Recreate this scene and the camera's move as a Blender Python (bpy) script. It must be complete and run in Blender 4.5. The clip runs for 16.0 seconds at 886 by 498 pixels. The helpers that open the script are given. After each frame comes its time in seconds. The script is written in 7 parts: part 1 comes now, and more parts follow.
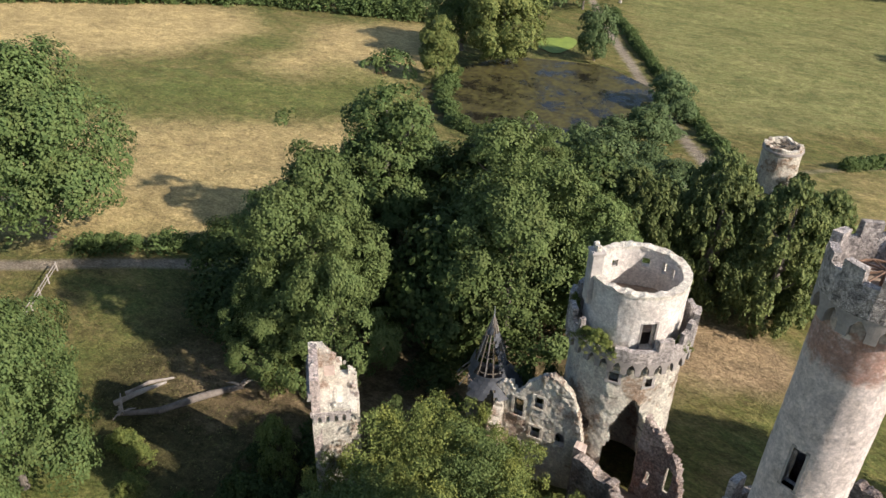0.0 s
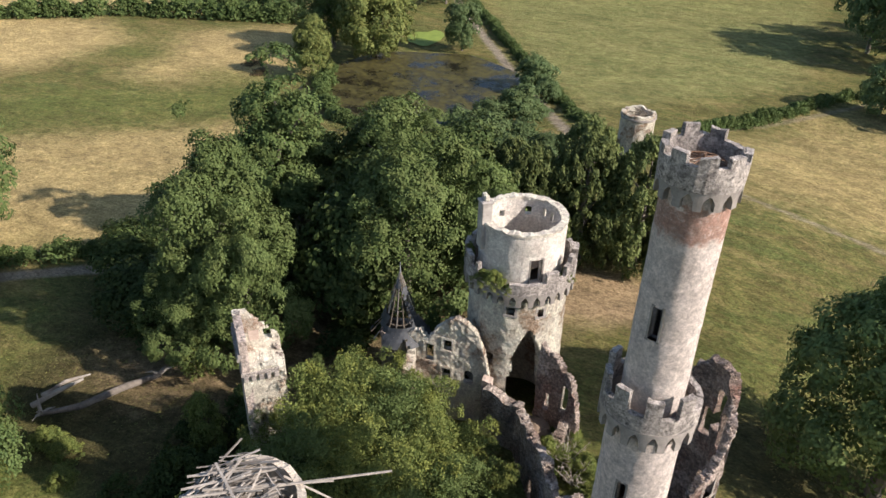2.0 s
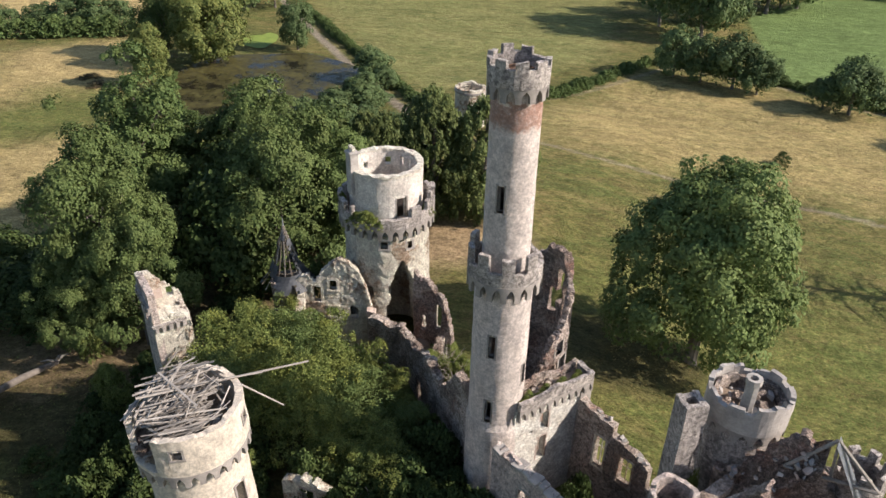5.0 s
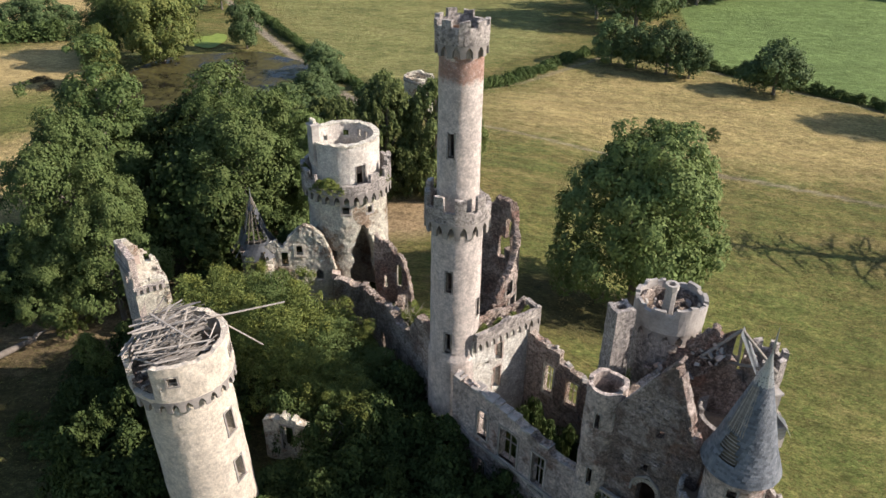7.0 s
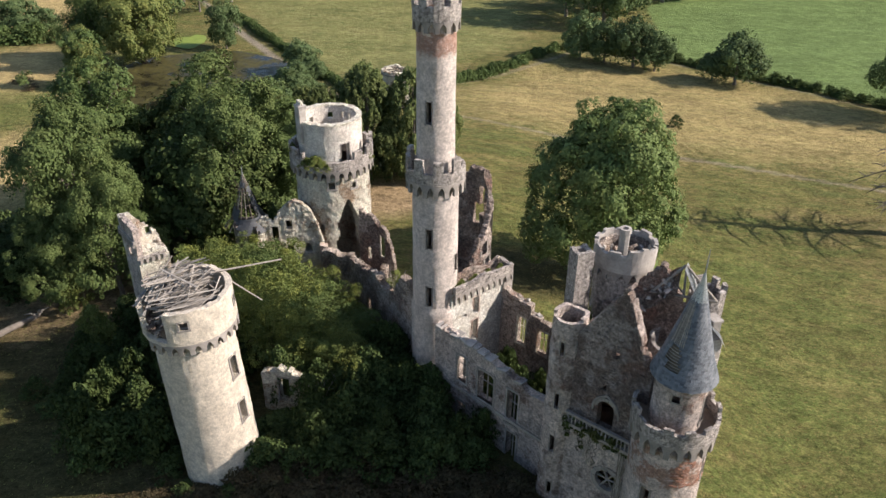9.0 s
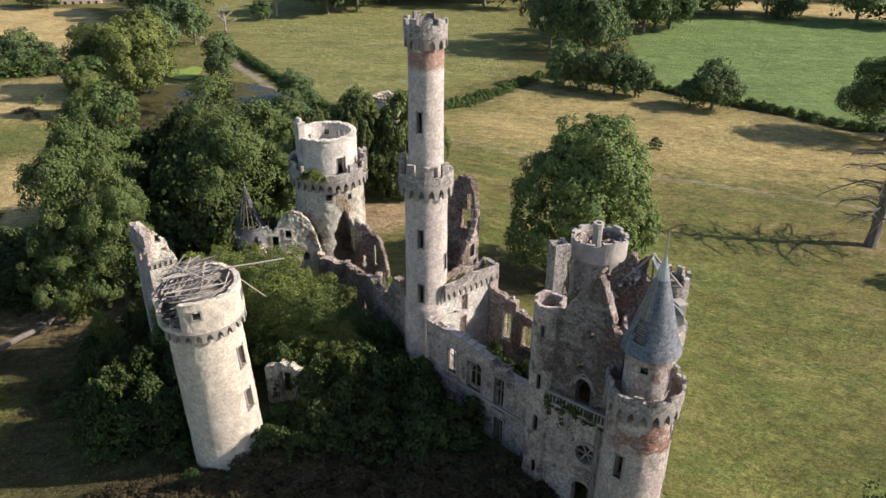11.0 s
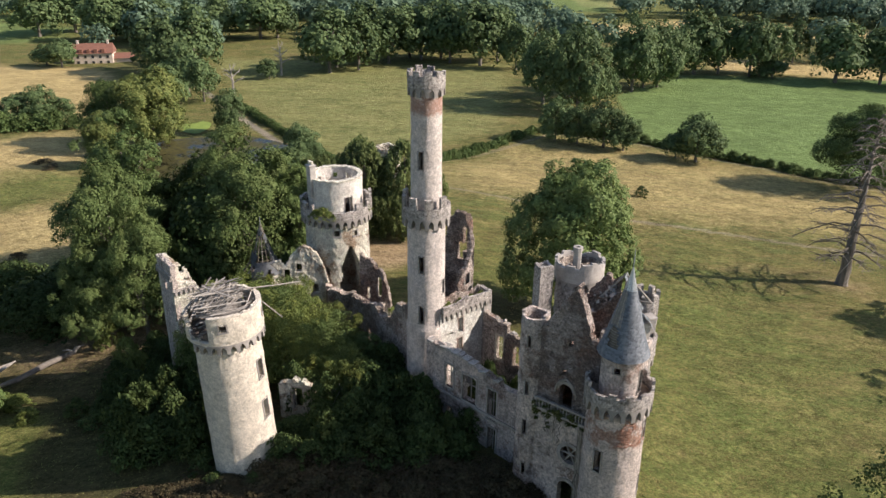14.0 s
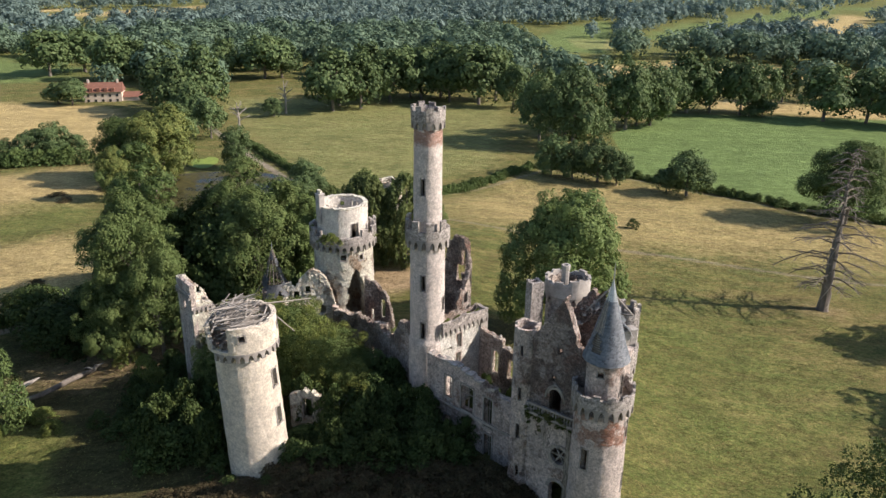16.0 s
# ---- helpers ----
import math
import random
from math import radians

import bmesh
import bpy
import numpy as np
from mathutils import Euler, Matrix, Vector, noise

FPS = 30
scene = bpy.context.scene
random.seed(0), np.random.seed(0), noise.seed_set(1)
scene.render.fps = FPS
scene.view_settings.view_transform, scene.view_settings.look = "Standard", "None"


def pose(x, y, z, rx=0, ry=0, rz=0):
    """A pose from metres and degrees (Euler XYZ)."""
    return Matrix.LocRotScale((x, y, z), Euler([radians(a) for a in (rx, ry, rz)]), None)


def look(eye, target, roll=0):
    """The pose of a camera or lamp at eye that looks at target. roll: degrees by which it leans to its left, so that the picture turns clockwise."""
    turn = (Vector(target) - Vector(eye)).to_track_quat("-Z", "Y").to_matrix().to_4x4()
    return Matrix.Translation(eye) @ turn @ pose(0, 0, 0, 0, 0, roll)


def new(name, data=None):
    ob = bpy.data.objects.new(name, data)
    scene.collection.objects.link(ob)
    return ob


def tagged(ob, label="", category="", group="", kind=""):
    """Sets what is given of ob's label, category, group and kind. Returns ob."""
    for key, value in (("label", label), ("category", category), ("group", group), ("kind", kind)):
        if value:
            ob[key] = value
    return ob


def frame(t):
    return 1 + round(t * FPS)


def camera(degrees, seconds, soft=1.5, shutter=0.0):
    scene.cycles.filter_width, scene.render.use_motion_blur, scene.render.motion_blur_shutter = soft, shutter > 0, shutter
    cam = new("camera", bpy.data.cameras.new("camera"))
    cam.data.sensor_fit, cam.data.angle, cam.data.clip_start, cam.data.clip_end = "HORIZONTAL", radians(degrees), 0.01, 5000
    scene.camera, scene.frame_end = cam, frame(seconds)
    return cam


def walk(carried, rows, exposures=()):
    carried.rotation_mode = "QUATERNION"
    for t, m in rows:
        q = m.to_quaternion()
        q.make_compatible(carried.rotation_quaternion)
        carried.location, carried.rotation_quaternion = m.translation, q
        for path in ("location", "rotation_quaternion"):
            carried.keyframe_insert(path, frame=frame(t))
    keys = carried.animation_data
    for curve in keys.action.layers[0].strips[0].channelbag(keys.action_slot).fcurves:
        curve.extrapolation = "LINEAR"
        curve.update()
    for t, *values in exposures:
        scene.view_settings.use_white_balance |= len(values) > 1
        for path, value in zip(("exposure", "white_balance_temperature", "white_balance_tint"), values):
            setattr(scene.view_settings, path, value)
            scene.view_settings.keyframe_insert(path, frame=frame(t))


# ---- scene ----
cam = camera(60.0, 16.0)
PATH = [
    (0, (-0.422, -21.742, 45.944), (-1.331, -20.316, 44.876), 1.9),
    (0.5, (0.164, -23.19, 46.043), (-0.683, -21.724, 44.979), 1.7),
    (1, (0.745, -24.825, 46.097), (-0.032, -23.318, 45.037), 1.6),
    (1.5, (1.217, -26.503, 46.171), (0.502, -24.963, 45.114), 1.8),
    (2, (1.684, -28.302, 46.265), (1.034, -26.732, 45.21), 1.7),
    (2.5, (2.08, -30.122, 46.35), (1.498, -28.523, 45.299), 1.7),
    (3, (2.456, -32.059, 46.426), (1.955, -30.431, 45.378), 1.6),
    (3.5, (2.74, -33.928, 46.497), (2.308, -32.277, 45.454), 1.6),
    (4, (3.071, -35.949, 46.521), (2.704, -34.28, 45.482), 1.5),
    (4.5, (3.3, -37.765, 46.547), (2.973, -36.086, 45.51), 1.4),
    (6.8, (4.254, -46.294, 46.077), (4.08, -44.583, 45.055), 0.8),
    (7, (4.307, -46.996, 46.081), (4.137, -45.286, 45.059), 0.9),
    (7.5, (4.419, -48.773, 46.116), (4.264, -47.061, 45.095), 0.8),
    (8, (4.582, -50.739, 46.136), (4.449, -49.025, 45.115), 0.7),
    (8.5, (4.725, -52.457, 46.122), (4.603, -50.741, 45.102), 0.7),
    (11, (5.259, -60.254, 46.247), (5.166, -58.489, 45.31), 0.5),
    (11.5, (5.33, -61.58, 46.319), (5.24, -59.805, 45.401), 0.6),
    (12, (5.366, -62.965, 46.458), (5.277, -61.18, 45.561), 0.6),
    (12.5, (5.429, -64.34, 46.649), (5.338, -62.546, 45.771), 0.6),
    (13, (5.511, -65.748, 46.808), (5.421, -63.941, 45.955), 0.6),
    (13.5, (5.569, -67.149, 46.99), (5.479, -65.331, 46.16), 0.6),
    (14, (5.654, -68.713, 47.163), (5.563, -66.884, 46.36), 0.6),
    (14.5, (5.723, -70.284, 47.365), (5.631, -68.444, 46.587), 0.7),
    (15, (5.8, -72.001, 47.58), (5.707, -70.149, 46.83), 0.7),
    (15.5, (5.843, -73.751, 47.821), (5.75, -71.887, 47.1), 0.7),
    (16, (5.942, -75.549, 48.035), (5.85, -73.682, 47.323), 0.7),
]
walk(cam, [(t, look(eye, target, roll)) for t, eye, target, roll in PATH], exposures=[(0, 0.7), (4, 0.66), (16, 0.66)])

# ---- light ----
SUN_AZ, SUN_EL = 0.0, 32.5
world = bpy.data.worlds.new("sky")
scene.world = world
world.use_nodes = True
_wn = world.node_tree.nodes
_sky = _wn.new("ShaderNodeTexSky")
_sky.sky_type = 'NISHITA'
_sky.sun_disc = False
_sky.sun_elevation = radians(SUN_EL)
_sky.sun_rotation = radians(90 - SUN_AZ)
world.node_tree.links.new(_sky.outputs[0], _wn["Background"].inputs[0])
_wn["Background"].inputs[1].default_value = 0.1
sun = new("sun", bpy.data.lights.new("sun", 'SUN'))
sun.data.energy = 5.0
sun.data.angle = radians(0.6)
sun.data.color = (1.0, 0.88, 0.79)
_sd = Vector((math.cos(radians(SUN_AZ)) * math.cos(radians(SUN_EL)), math.sin(radians(SUN_AZ)) * math.cos(radians(SUN_EL)), math.sin(radians(SUN_EL))))
sun.matrix_world = look(_sd * 100, (0, 0, 0))


# ---- materials ----
class Nodes:
    """A small wrapper to write node trees briefly."""

    def __init__(self, name):
        self.m = bpy.data.materials.new(name)
        self.m.use_nodes = True
        self.t = self.m.node_tree
        self.b = self.t.nodes["Principled BSDF"]
        self.out = self.t.nodes["Material Output"]

    def put(self, kind, **kw):
        n = self.t.nodes.new(kind)
        for k, v in kw.items():
            setattr_plain(n, k, v)
        return n

    def link(self, a, b):
        self.t.links.new(a, b)


def setattr_plain(n, k, v):
    if k == "operation":
        n.operation = v
    elif k == "blend_type":
        n.blend_type = v
    elif k == "data_type":
        n.data_type = v
    elif k == "feature":
        n.feature = v
    elif k == "attribute_name":
        n.attribute_name = v
    elif k == "distance":
        n.distance = v


def coords(N, scale=(1, 1, 1), world_space=False):
    g = N.put("ShaderNodeNewGeometry") if world_space else N.put("ShaderNodeTexCoord")
    mp = N.put("ShaderNodeMapping")
    mp.inputs["Scale"].default_value = scale
    N.link(g.outputs["Position"] if world_space else g.outputs["Object"], mp.inputs["Vector"])
    return mp.outputs[0]


def noise_tex(N, vec, scale, detail=6, rough=0.6, dist=0.0):
    n = N.put("ShaderNodeTexNoise")
    n.inputs["Scale"].default_value = scale
    n.inputs["Detail"].default_value = detail
    n.inputs["Roughness"].default_value = rough
    n.inputs["Distortion"].default_value = dist
    N.link(vec, n.inputs["Vector"])
    return n.outputs[0]


def ramp(N, fac, lo, hi):
    r = N.put("ShaderNodeMapRange")
    r.inputs["From Min"].default_value = lo
    r.inputs["From Max"].default_value = hi
    N.link(fac, r.inputs["Value"])
    return r.outputs[0]


def mixc(N, fac, a, b, mode="MIX"):
    n = N.put("ShaderNodeMix", data_type='RGBA', blend_type=mode)
    if isinstance(fac, float):
        n.inputs[0].default_value = fac
    else:
        N.link(fac, n.inputs[0])
    for sock, v in ((n.inputs[6], a), (n.inputs[7], b)):
        if isinstance(v, tuple):
            sock.default_value = (*v, 1)
        else:
            N.link(v, sock)
    return n.outputs[2]


def math2(N, op, a, b):
    n = N.put("ShaderNodeMath", operation=op)
    for sock, v in ((n.inputs[0], a), (n.inputs[1], b)):
        if isinstance(v, (int, float)):
            sock.default_value = v
        else:
            N.link(v, sock)
    return n.outputs[0]


def bump(N, height, strength=0.4, dist=0.05):
    b = N.put("ShaderNodeBump")
    b.inputs["Strength"].default_value = strength
    b.inputs["Distance"].default_value = dist
    N.link(height, b.inputs["Height"])
    N.link(b.outputs[0], N.b.inputs["Normal"])


def masonry(name, plaster, stone, dark, bare=0.55, brick=None, brick_z=None, block=2.2, stain=0.5, patchy=0.0, grit=1.0):
    """Old render over rubble: patches of bare stone, run-off streaks, lichen. bare: share of render that stays; brick_z: (z0, z1) of a band of bare brick."""
    N = Nodes(name)
    plaster = tuple(min(0.84, c * 1.2) for c in plaster)
    stone = tuple(c * 1.08 for c in stone)
    v = coords(N, world_space=True)
    big = noise_tex(N, v, 0.22, 8, 0.62)
    mid = noise_tex(N, v, 1.1, 8, 0.65)
    fine = noise_tex(N, v, 7.0, 6, 0.7)
    vs = coords(N, (0.9, 0.9, 0.13), True)
    streak = noise_tex(N, vs, 1.0, 6, 0.6)
    vb = coords(N, (block, block, block * 1.7), True)
    cell = N.put("ShaderNodeTexVoronoi")
    N.link(vb, cell.inputs["Vector"])
    edge = N.put("ShaderNodeTexVoronoi", feature='DISTANCE_TO_EDGE')
    N.link(vb, edge.inputs["Vector"])
    joint = ramp(N, edge.outputs["Distance"], 0.0, 0.14)
    scol = mixc(N, ramp(N, cell.outputs["Color"], 0.1, 0.9), tuple(c * 0.5 for c in stone), tuple(min(0.85, c * 1.6) for c in stone))
    if brick:
        scol = mixc(N, math2(N, 'MULTIPLY', ramp(N, noise_tex(N, v, 0.45, 5), 0.52, 0.62), 0.8), scol, brick)
    scol = mixc(N, joint, tuple(c * 0.32 for c in stone), scol)
    pcol = mixc(N, ramp(N, mid, 0.34, 0.66), tuple(c * (0.72 - 0.12 * grit) for c in plaster), tuple(min(0.88, c * (1.12 + 0.1 * grit)) for c in plaster))
    mask = math2(N, 'ADD', math2(N, 'MULTIPLY', big, 0.6), math2(N, 'MULTIPLY', mid, 0.4))
    mask = ramp(N, mask, bare - 0.025, bare + 0.025)
    col = mixc(N, mask, pcol, scol)
    if brick_z:
        sep = N.put("ShaderNodeSeparateXYZ")
        N.link(v, sep.inputs[0])
        z = math2(N, 'ADD', sep.outputs[2], math2(N, 'MULTIPLY', math2(N, 'SUBTRACT', mid, 0.5), 2.4))
        band = math2(N, 'MULTIPLY', ramp(N, z, brick_z[0] - 0.2, brick_z[0] + 0.2), ramp(N, z, brick_z[1] + 0.1, brick_z[1] - 0.1))
        if patchy:
            band = math2(N, 'MULTIPLY', band, ramp(N, noise_tex(N, v, 0.6, 6, 0.65), patchy - 0.02, patchy + 0.03))
        col = mixc(N, math2(N, 'MULTIPLY', band, 0.85), col, mixc(N, joint, tuple(c * 0.7 for c in brick or stone), brick or stone))
    st = math2(N, 'MULTIPLY', ramp(N, streak, 0.52, 0.72), stain)
    st = math2(N, 'MULTIPLY', st, ramp(N, mid, 0.35, 0.6))
    col = mixc(N, st, col, dark)
    blot = noise_tex(N, v, 0.55, 8, 0.7, 0.4)
    col = mixc(N, math2(N, 'MULTIPLY', ramp(N, blot, 0.50, 0.60), 0.75 * stain), col, dark)
    col = mixc(N, math2(N, 'MULTIPLY', ramp(N, noise_tex(N, v, 2.6, 6, 0.7), 0.52, 0.7), 0.35), col, tuple(min(1, c * 1.12) for c in plaster))
    course = ramp_out(N, joint, 1.0 - 0.2 * grit, 1.0)
    col = mixc(N, 1.0, col, course, "MULTIPLY")
    speck = noise_tex(N, v, 3.4, 7, 0.78)
    col = mixc(N, math2(N, 'MULTIPLY', ramp(N, speck, 0.53, 0.60), 0.72 * grit), col, tuple(c * 0.6 for c in dark))
    col = mixc(N, math2(N, 'MULTIPLY', ramp(N, speck, 0.46, 0.38), 0.35), col, tuple(min(1, c * 1.25) for c in plaster))
    col = mixc(N, math2(N, 'MULTIPLY', ramp(N, fine, 0.47, 0.66), 0.62 * grit), col, tuple(c * 0.55 for c in stone))
    for sc, k in ((4.6, 0.16 + 0.16 * grit), (11.0, 0.14 + 0.12 * grit)):
        m = ramp_out(N, ramp(N, noise_tex(N, v, sc, 5, 0.7, 0.3), 0.36, 0.64), 1 - k * 0.9, 1 + k * 1.05)
        col = mixc(N, 1.0, col, m, "MULTIPLY")
    N.link(col, N.b.inputs["Base Color"])
    N.b.inputs["Roughness"].default_value = 0.92
    h = math2(N, 'ADD', math2(N, 'MULTIPLY', fine, 0.35), math2(N, 'MULTIPLY', math2(N, 'MULTIPLY', joint, mask), 0.8))
    h = math2(N, 'SUBTRACT', h, math2(N, 'MULTIPLY', mask, 0.5))
    h = math2(N, 'ADD', h, math2(N, 'MULTIPLY', joint, 0.35))
    bump(N, h, 1.0, 0.06 + 0.05 * grit)
    return N.m


def plain(name, a, b, scale=3.0, rough=0.85, stretch=(1, 1, 1), metal=0.0, bumps=0.4, per_object=0.0):
    N = Nodes(name)
    v = coords(N, stretch)
    n1 = noise_tex(N, v, scale, 7, 0.65)
    n2 = noise_tex(N, v, scale * 7, 5, 0.7)
    col = mixc(N, ramp(N, n1, 0.3, 0.7), a, b)
    col = mixc(N, math2(N, 'MULTIPLY', ramp(N, n2, 0.45, 0.75), 0.4), col, tuple(c * 0.5 for c in a))
    if per_object:
        oi = N.put("ShaderNodeObjectInfo")
        hsv = N.put("ShaderNodeHueSaturation")
        N.link(ramp_out(N, oi.outputs["Random"], 1 - per_object, 1 + per_object), hsv.inputs["Value"])
        N.link(col, hsv.inputs["Color"])
        col = hsv.outputs[0]
    N.link(col, N.b.inputs["Base Color"])
    N.b.inputs["Roughness"].default_value = rough
    N.b.inputs["Metallic"].default_value = metal
    bump(N, math2(N, 'ADD', n1, math2(N, 'MULTIPLY', n2, 0.5)), bumps, 0.03)
    return N.m


def ramp_out(N, fac, lo, hi):
    r = N.put("ShaderNodeMapRange")
    r.inputs["To Min"].default_value = lo
    r.inputs["To Max"].default_value = hi
    N.link(fac, r.inputs["Value"])
    return r.outputs[0]


def leafy(name, dark, light, tint=(0.16, 0.15, 0.03), amount=0.25):
    """Foliage: each leaf clump a shade of its own, with light passing through."""
    N = Nodes(name)
    g = N.put("ShaderNodeNewGeometry")
    oi = N.put("ShaderNodeObjectInfo")
    col = mixc(N, g.outputs["Random Per Island"], dark, light)
    v = coords(N)
    col = mixc(N, math2(N, 'MULTIPLY', ramp(N, noise_tex(N, v, 0.5, 3), 0.45, 0.75), amount * 2), col, tint)
    hsv = N.put("ShaderNodeHueSaturation")
    N.link(ramp_out(N, oi.outputs["Random"], 0.82, 1.18), hsv.inputs["Value"])
    N.link(col, hsv.inputs["Color"])
    N.link(hsv.outputs[0], N.b.inputs["Base Color"])
    N.b.inputs["Roughness"].default_value = 0.55
    N.b.inputs["Specular IOR Level"].default_value = 0.08
    tr = N.put("ShaderNodeBsdfTranslucent")
    N.link(hsv.outputs[0], tr.inputs["Color"])
    mx = N.put("ShaderNodeMixShader")
    mx.inputs[0].default_value = 0.2
    N.link(N.b.outputs[0], mx.inputs[1])
    N.link(tr.outputs[0], mx.inputs[2])
    N.link(mx.outputs[0], N.out.inputs["Surface"])
    return N.m


M_CREAM = masonry("cream_render", (0.60, 0.53, 0.44), (0.36, 0.28, 0.22), (0.36, 0.315, 0.26), bare=0.72, stain=0.2, grit=0.15)
M_TALL = masonry("grey_pink_render", (0.60, 0.53, 0.485), (0.42, 0.345, 0.31), (0.26, 0.235, 0.22), bare=0.62, brick=(0.42, 0.21, 0.145), brick_z=(30.2, 31.7), block=3.0, stain=0.26, grit=0.28)
M_ROUND = masonry("pale_rubble", (0.72, 0.625, 0.525), (0.47, 0.35, 0.25), (0.25, 0.2, 0.155), bare=0.525, brick=(0.50, 0.33, 0.21), block=3.6, stain=0.42, grit=0.55)
M_DRUM = masonry("smooth_drum_render", (0.68, 0.61, 0.55), (0.42, 0.34, 0.28), (0.36, 0.32, 0.29), bare=0.72, stain=0.5, grit=0.25)
M_RUBBLE = masonry("brown_rubble", (0.58, 0.495, 0.43), (0.38, 0.30, 0.245), (0.15, 0.125, 0.11), bare=0.49, brick=(0.40, 0.24, 0.185), block=2.4, stain=0.7, grit=1.2)
M_TORN = masonry("torn_brick_rubble", (0.55, 0.455, 0.40), (0.34, 0.255, 0.21), (0.12, 0.10, 0.095), bare=0.48, brick=(0.38, 0.19, 0.14), block=2.4, stain=0.75, grit=1.2)
M_GATE = masonry("pinkish_grey_render", (0.64, 0.535, 0.48), (0.40, 0.30, 0.255), (0.14, 0.12, 0.115), bare=0.555, brick=(0.42, 0.24, 0.18), block=3.2, stain=0.65, grit=0.75)
M_GATE_SHAFT = masonry("gate_tower_render", (0.58, 0.495, 0.45), (0.32, 0.25, 0.21), (0.22, 0.20, 0.18), bare=0.64, brick=(0.34, 0.165, 0.105), brick_z=(8.2, 11.1), block=3.2, stain=0.45, patchy=0.48, grit=0.6)
# lichened stone; its dark tone also paints shade on the north gate tower
M_PARAPET = masonry("lichen_and_shade_grey", (0.47, 0.425, 0.39), (0.33, 0.29, 0.265), (0.11, 0.10, 0.10), bare=0.6, block=1.9, stain=0.9, grit=1.1)
M_WHITE = masonry("pale_inner_plaster", (0.74, 0.625, 0.53), (0.52, 0.375, 0.285), (0.30, 0.225, 0.18), bare=0.55, brick=(0.54, 0.34, 0.23), block=4.2, stain=0.32, grit=0.28)
# paler plaster: some of the end wall's sunlight is put into its colour
M_PALE = masonry("sunlit_pale_plaster", (0.73, 0.66, 0.58), (0.50, 0.40, 0.33), (0.36, 0.31, 0.27), bare=0.60, brick=(0.46, 0.27, 0.2), stain=0.65, grit=0.6)
M_BRICKY = plain("pale_pink_brick", (0.34, 0.25, 0.21), (0.56, 0.48, 0.42), 2.0, 0.92, per_object=0.1)
M_GABLE = masonry("dark_pink_rubble", (0.43, 0.365, 0.33), (0.30, 0.225, 0.19), (0.14, 0.12, 0.115), bare=0.48, brick=(0.32, 0.175, 0.13), block=3.4, stain=0.5, grit=1.1)
M_GABLE_MIX = masonry("gable_rubble", (0.54, 0.46, 0.42), (0.38, 0.295, 0.255), (0.17, 0.15, 0.145), bare=0.5, brick=(0.36, 0.20, 0.155), block=3.4, stain=0.55, grit=1.1)
M_BRICK_RED = plain("old_red_brick", (0.22, 0.10, 0.065), (0.36, 0.19, 0.13), 2.0, 0.92, per_object=0.3)
M_TRIM = plain("weathered_granite", (0.19, 0.172, 0.158), (0.36, 0.325, 0.295), 1.4, 0.9, per_object=0.14)
M_CAP = plain("lichened_coping", (0.22, 0.205, 0.195), (0.46, 0.425, 0.385), 0.9, 0.92, per_object=0.12)
M_EARTH = plain("rubble_earth", (0.20, 0.15, 0.11), (0.34, 0.26, 0.19), 1.2, 0.95)
M_TIMBER = plain("silvered_timber", (0.19, 0.17, 0.15), (0.39, 0.355, 0.315), 2.0, 0.85, (1, 1, 8), per_object=0.45)
M_GREYWOOD = plain("grey_weathered_beam", (0.15, 0.13, 0.11), (0.30, 0.27, 0.235), 2.0, 0.85, (1, 1, 6), per_object=0.25)
M_DARKWOOD = plain("old_dark_timber", (0.10, 0.08, 0.06), (0.20, 0.17, 0.13), 2.0, 0.85, (1, 1, 6), per_object=0.2)
M_LEAD = plain("dull_lead", (0.35, 0.38, 0.42), (0.5, 0.53, 0.57), 2.0, 0.35, metal=0.6)
M_RUST = plain("rusty_iron", (0.10, 0.06, 0.04), (0.22, 0.13, 0.08), 4.0, 0.8)
M_BARK = plain("grey_bark", (0.10, 0.085, 0.07), (0.24, 0.21, 0.18), 1.6, 0.95, (1, 1, 0.25))
M_DEADWOOD = plain("bleached_deadwood", (0.25, 0.22, 0.19), (0.46, 0.42, 0.37), 1.6, 0.9, (1, 1, 0.3))
M_LEAF = leafy("oak_leaves", (0.062, 0.1, 0.035), (0.122, 0.172, 0.058), (0.135, 0.15, 0.05))
M_LEAF2 = leafy("chestnut_leaves", (0.085, 0.125, 0.042), (0.152, 0.203, 0.07), (0.155, 0.17, 0.06))
# dark leaf colour with shade put into it, for growth by walls and trees
M_SHADE = leafy("shade_toned_leaves", (0.03, 0.052, 0.018), (0.08, 0.115, 0.038), (0.10, 0.095, 0.03))
# the next three leaf colours are paled and blued to carry distance haze
M_FARLEAF_HAZE = leafy("hazed_woodland_leaves", (0.142, 0.2, 0.182), (0.18, 0.248, 0.216), (0.165, 0.22, 0.184), 0.2)
M_OAK_HAZE = leafy("hazed_oak_leaves", (0.066, 0.106, 0.046), (0.14, 0.194, 0.08), (0.14, 0.165, 0.066))
M_MIDLEAF_HAZE = leafy("hazed_wood_edge_leaves", (0.095, 0.15, 0.102), (0.18, 0.258, 0.165), (0.155, 0.205, 0.125), 0.25)
M_YEW = leafy("yew_needles", (0.06, 0.088, 0.032), (0.18, 0.215, 0.075), (0.14, 0.145, 0.045))
M_YELLOW = leafy("turning_leaves", (0.078, 0.112, 0.036), (0.2, 0.228, 0.072), (0.235, 0.232, 0.07), 0.3)
M_SHRUB = leafy("shrub_leaves", (0.075, 0.105, 0.032), (0.2, 0.24, 0.072), (0.25, 0.255, 0.06), 0.42)
M_SHRUB_DARK = leafy("ivy_leaves", (0.045, 0.065, 0.02), (0.13, 0.16, 0.05), (0.16, 0.13, 0.05), 0.4)
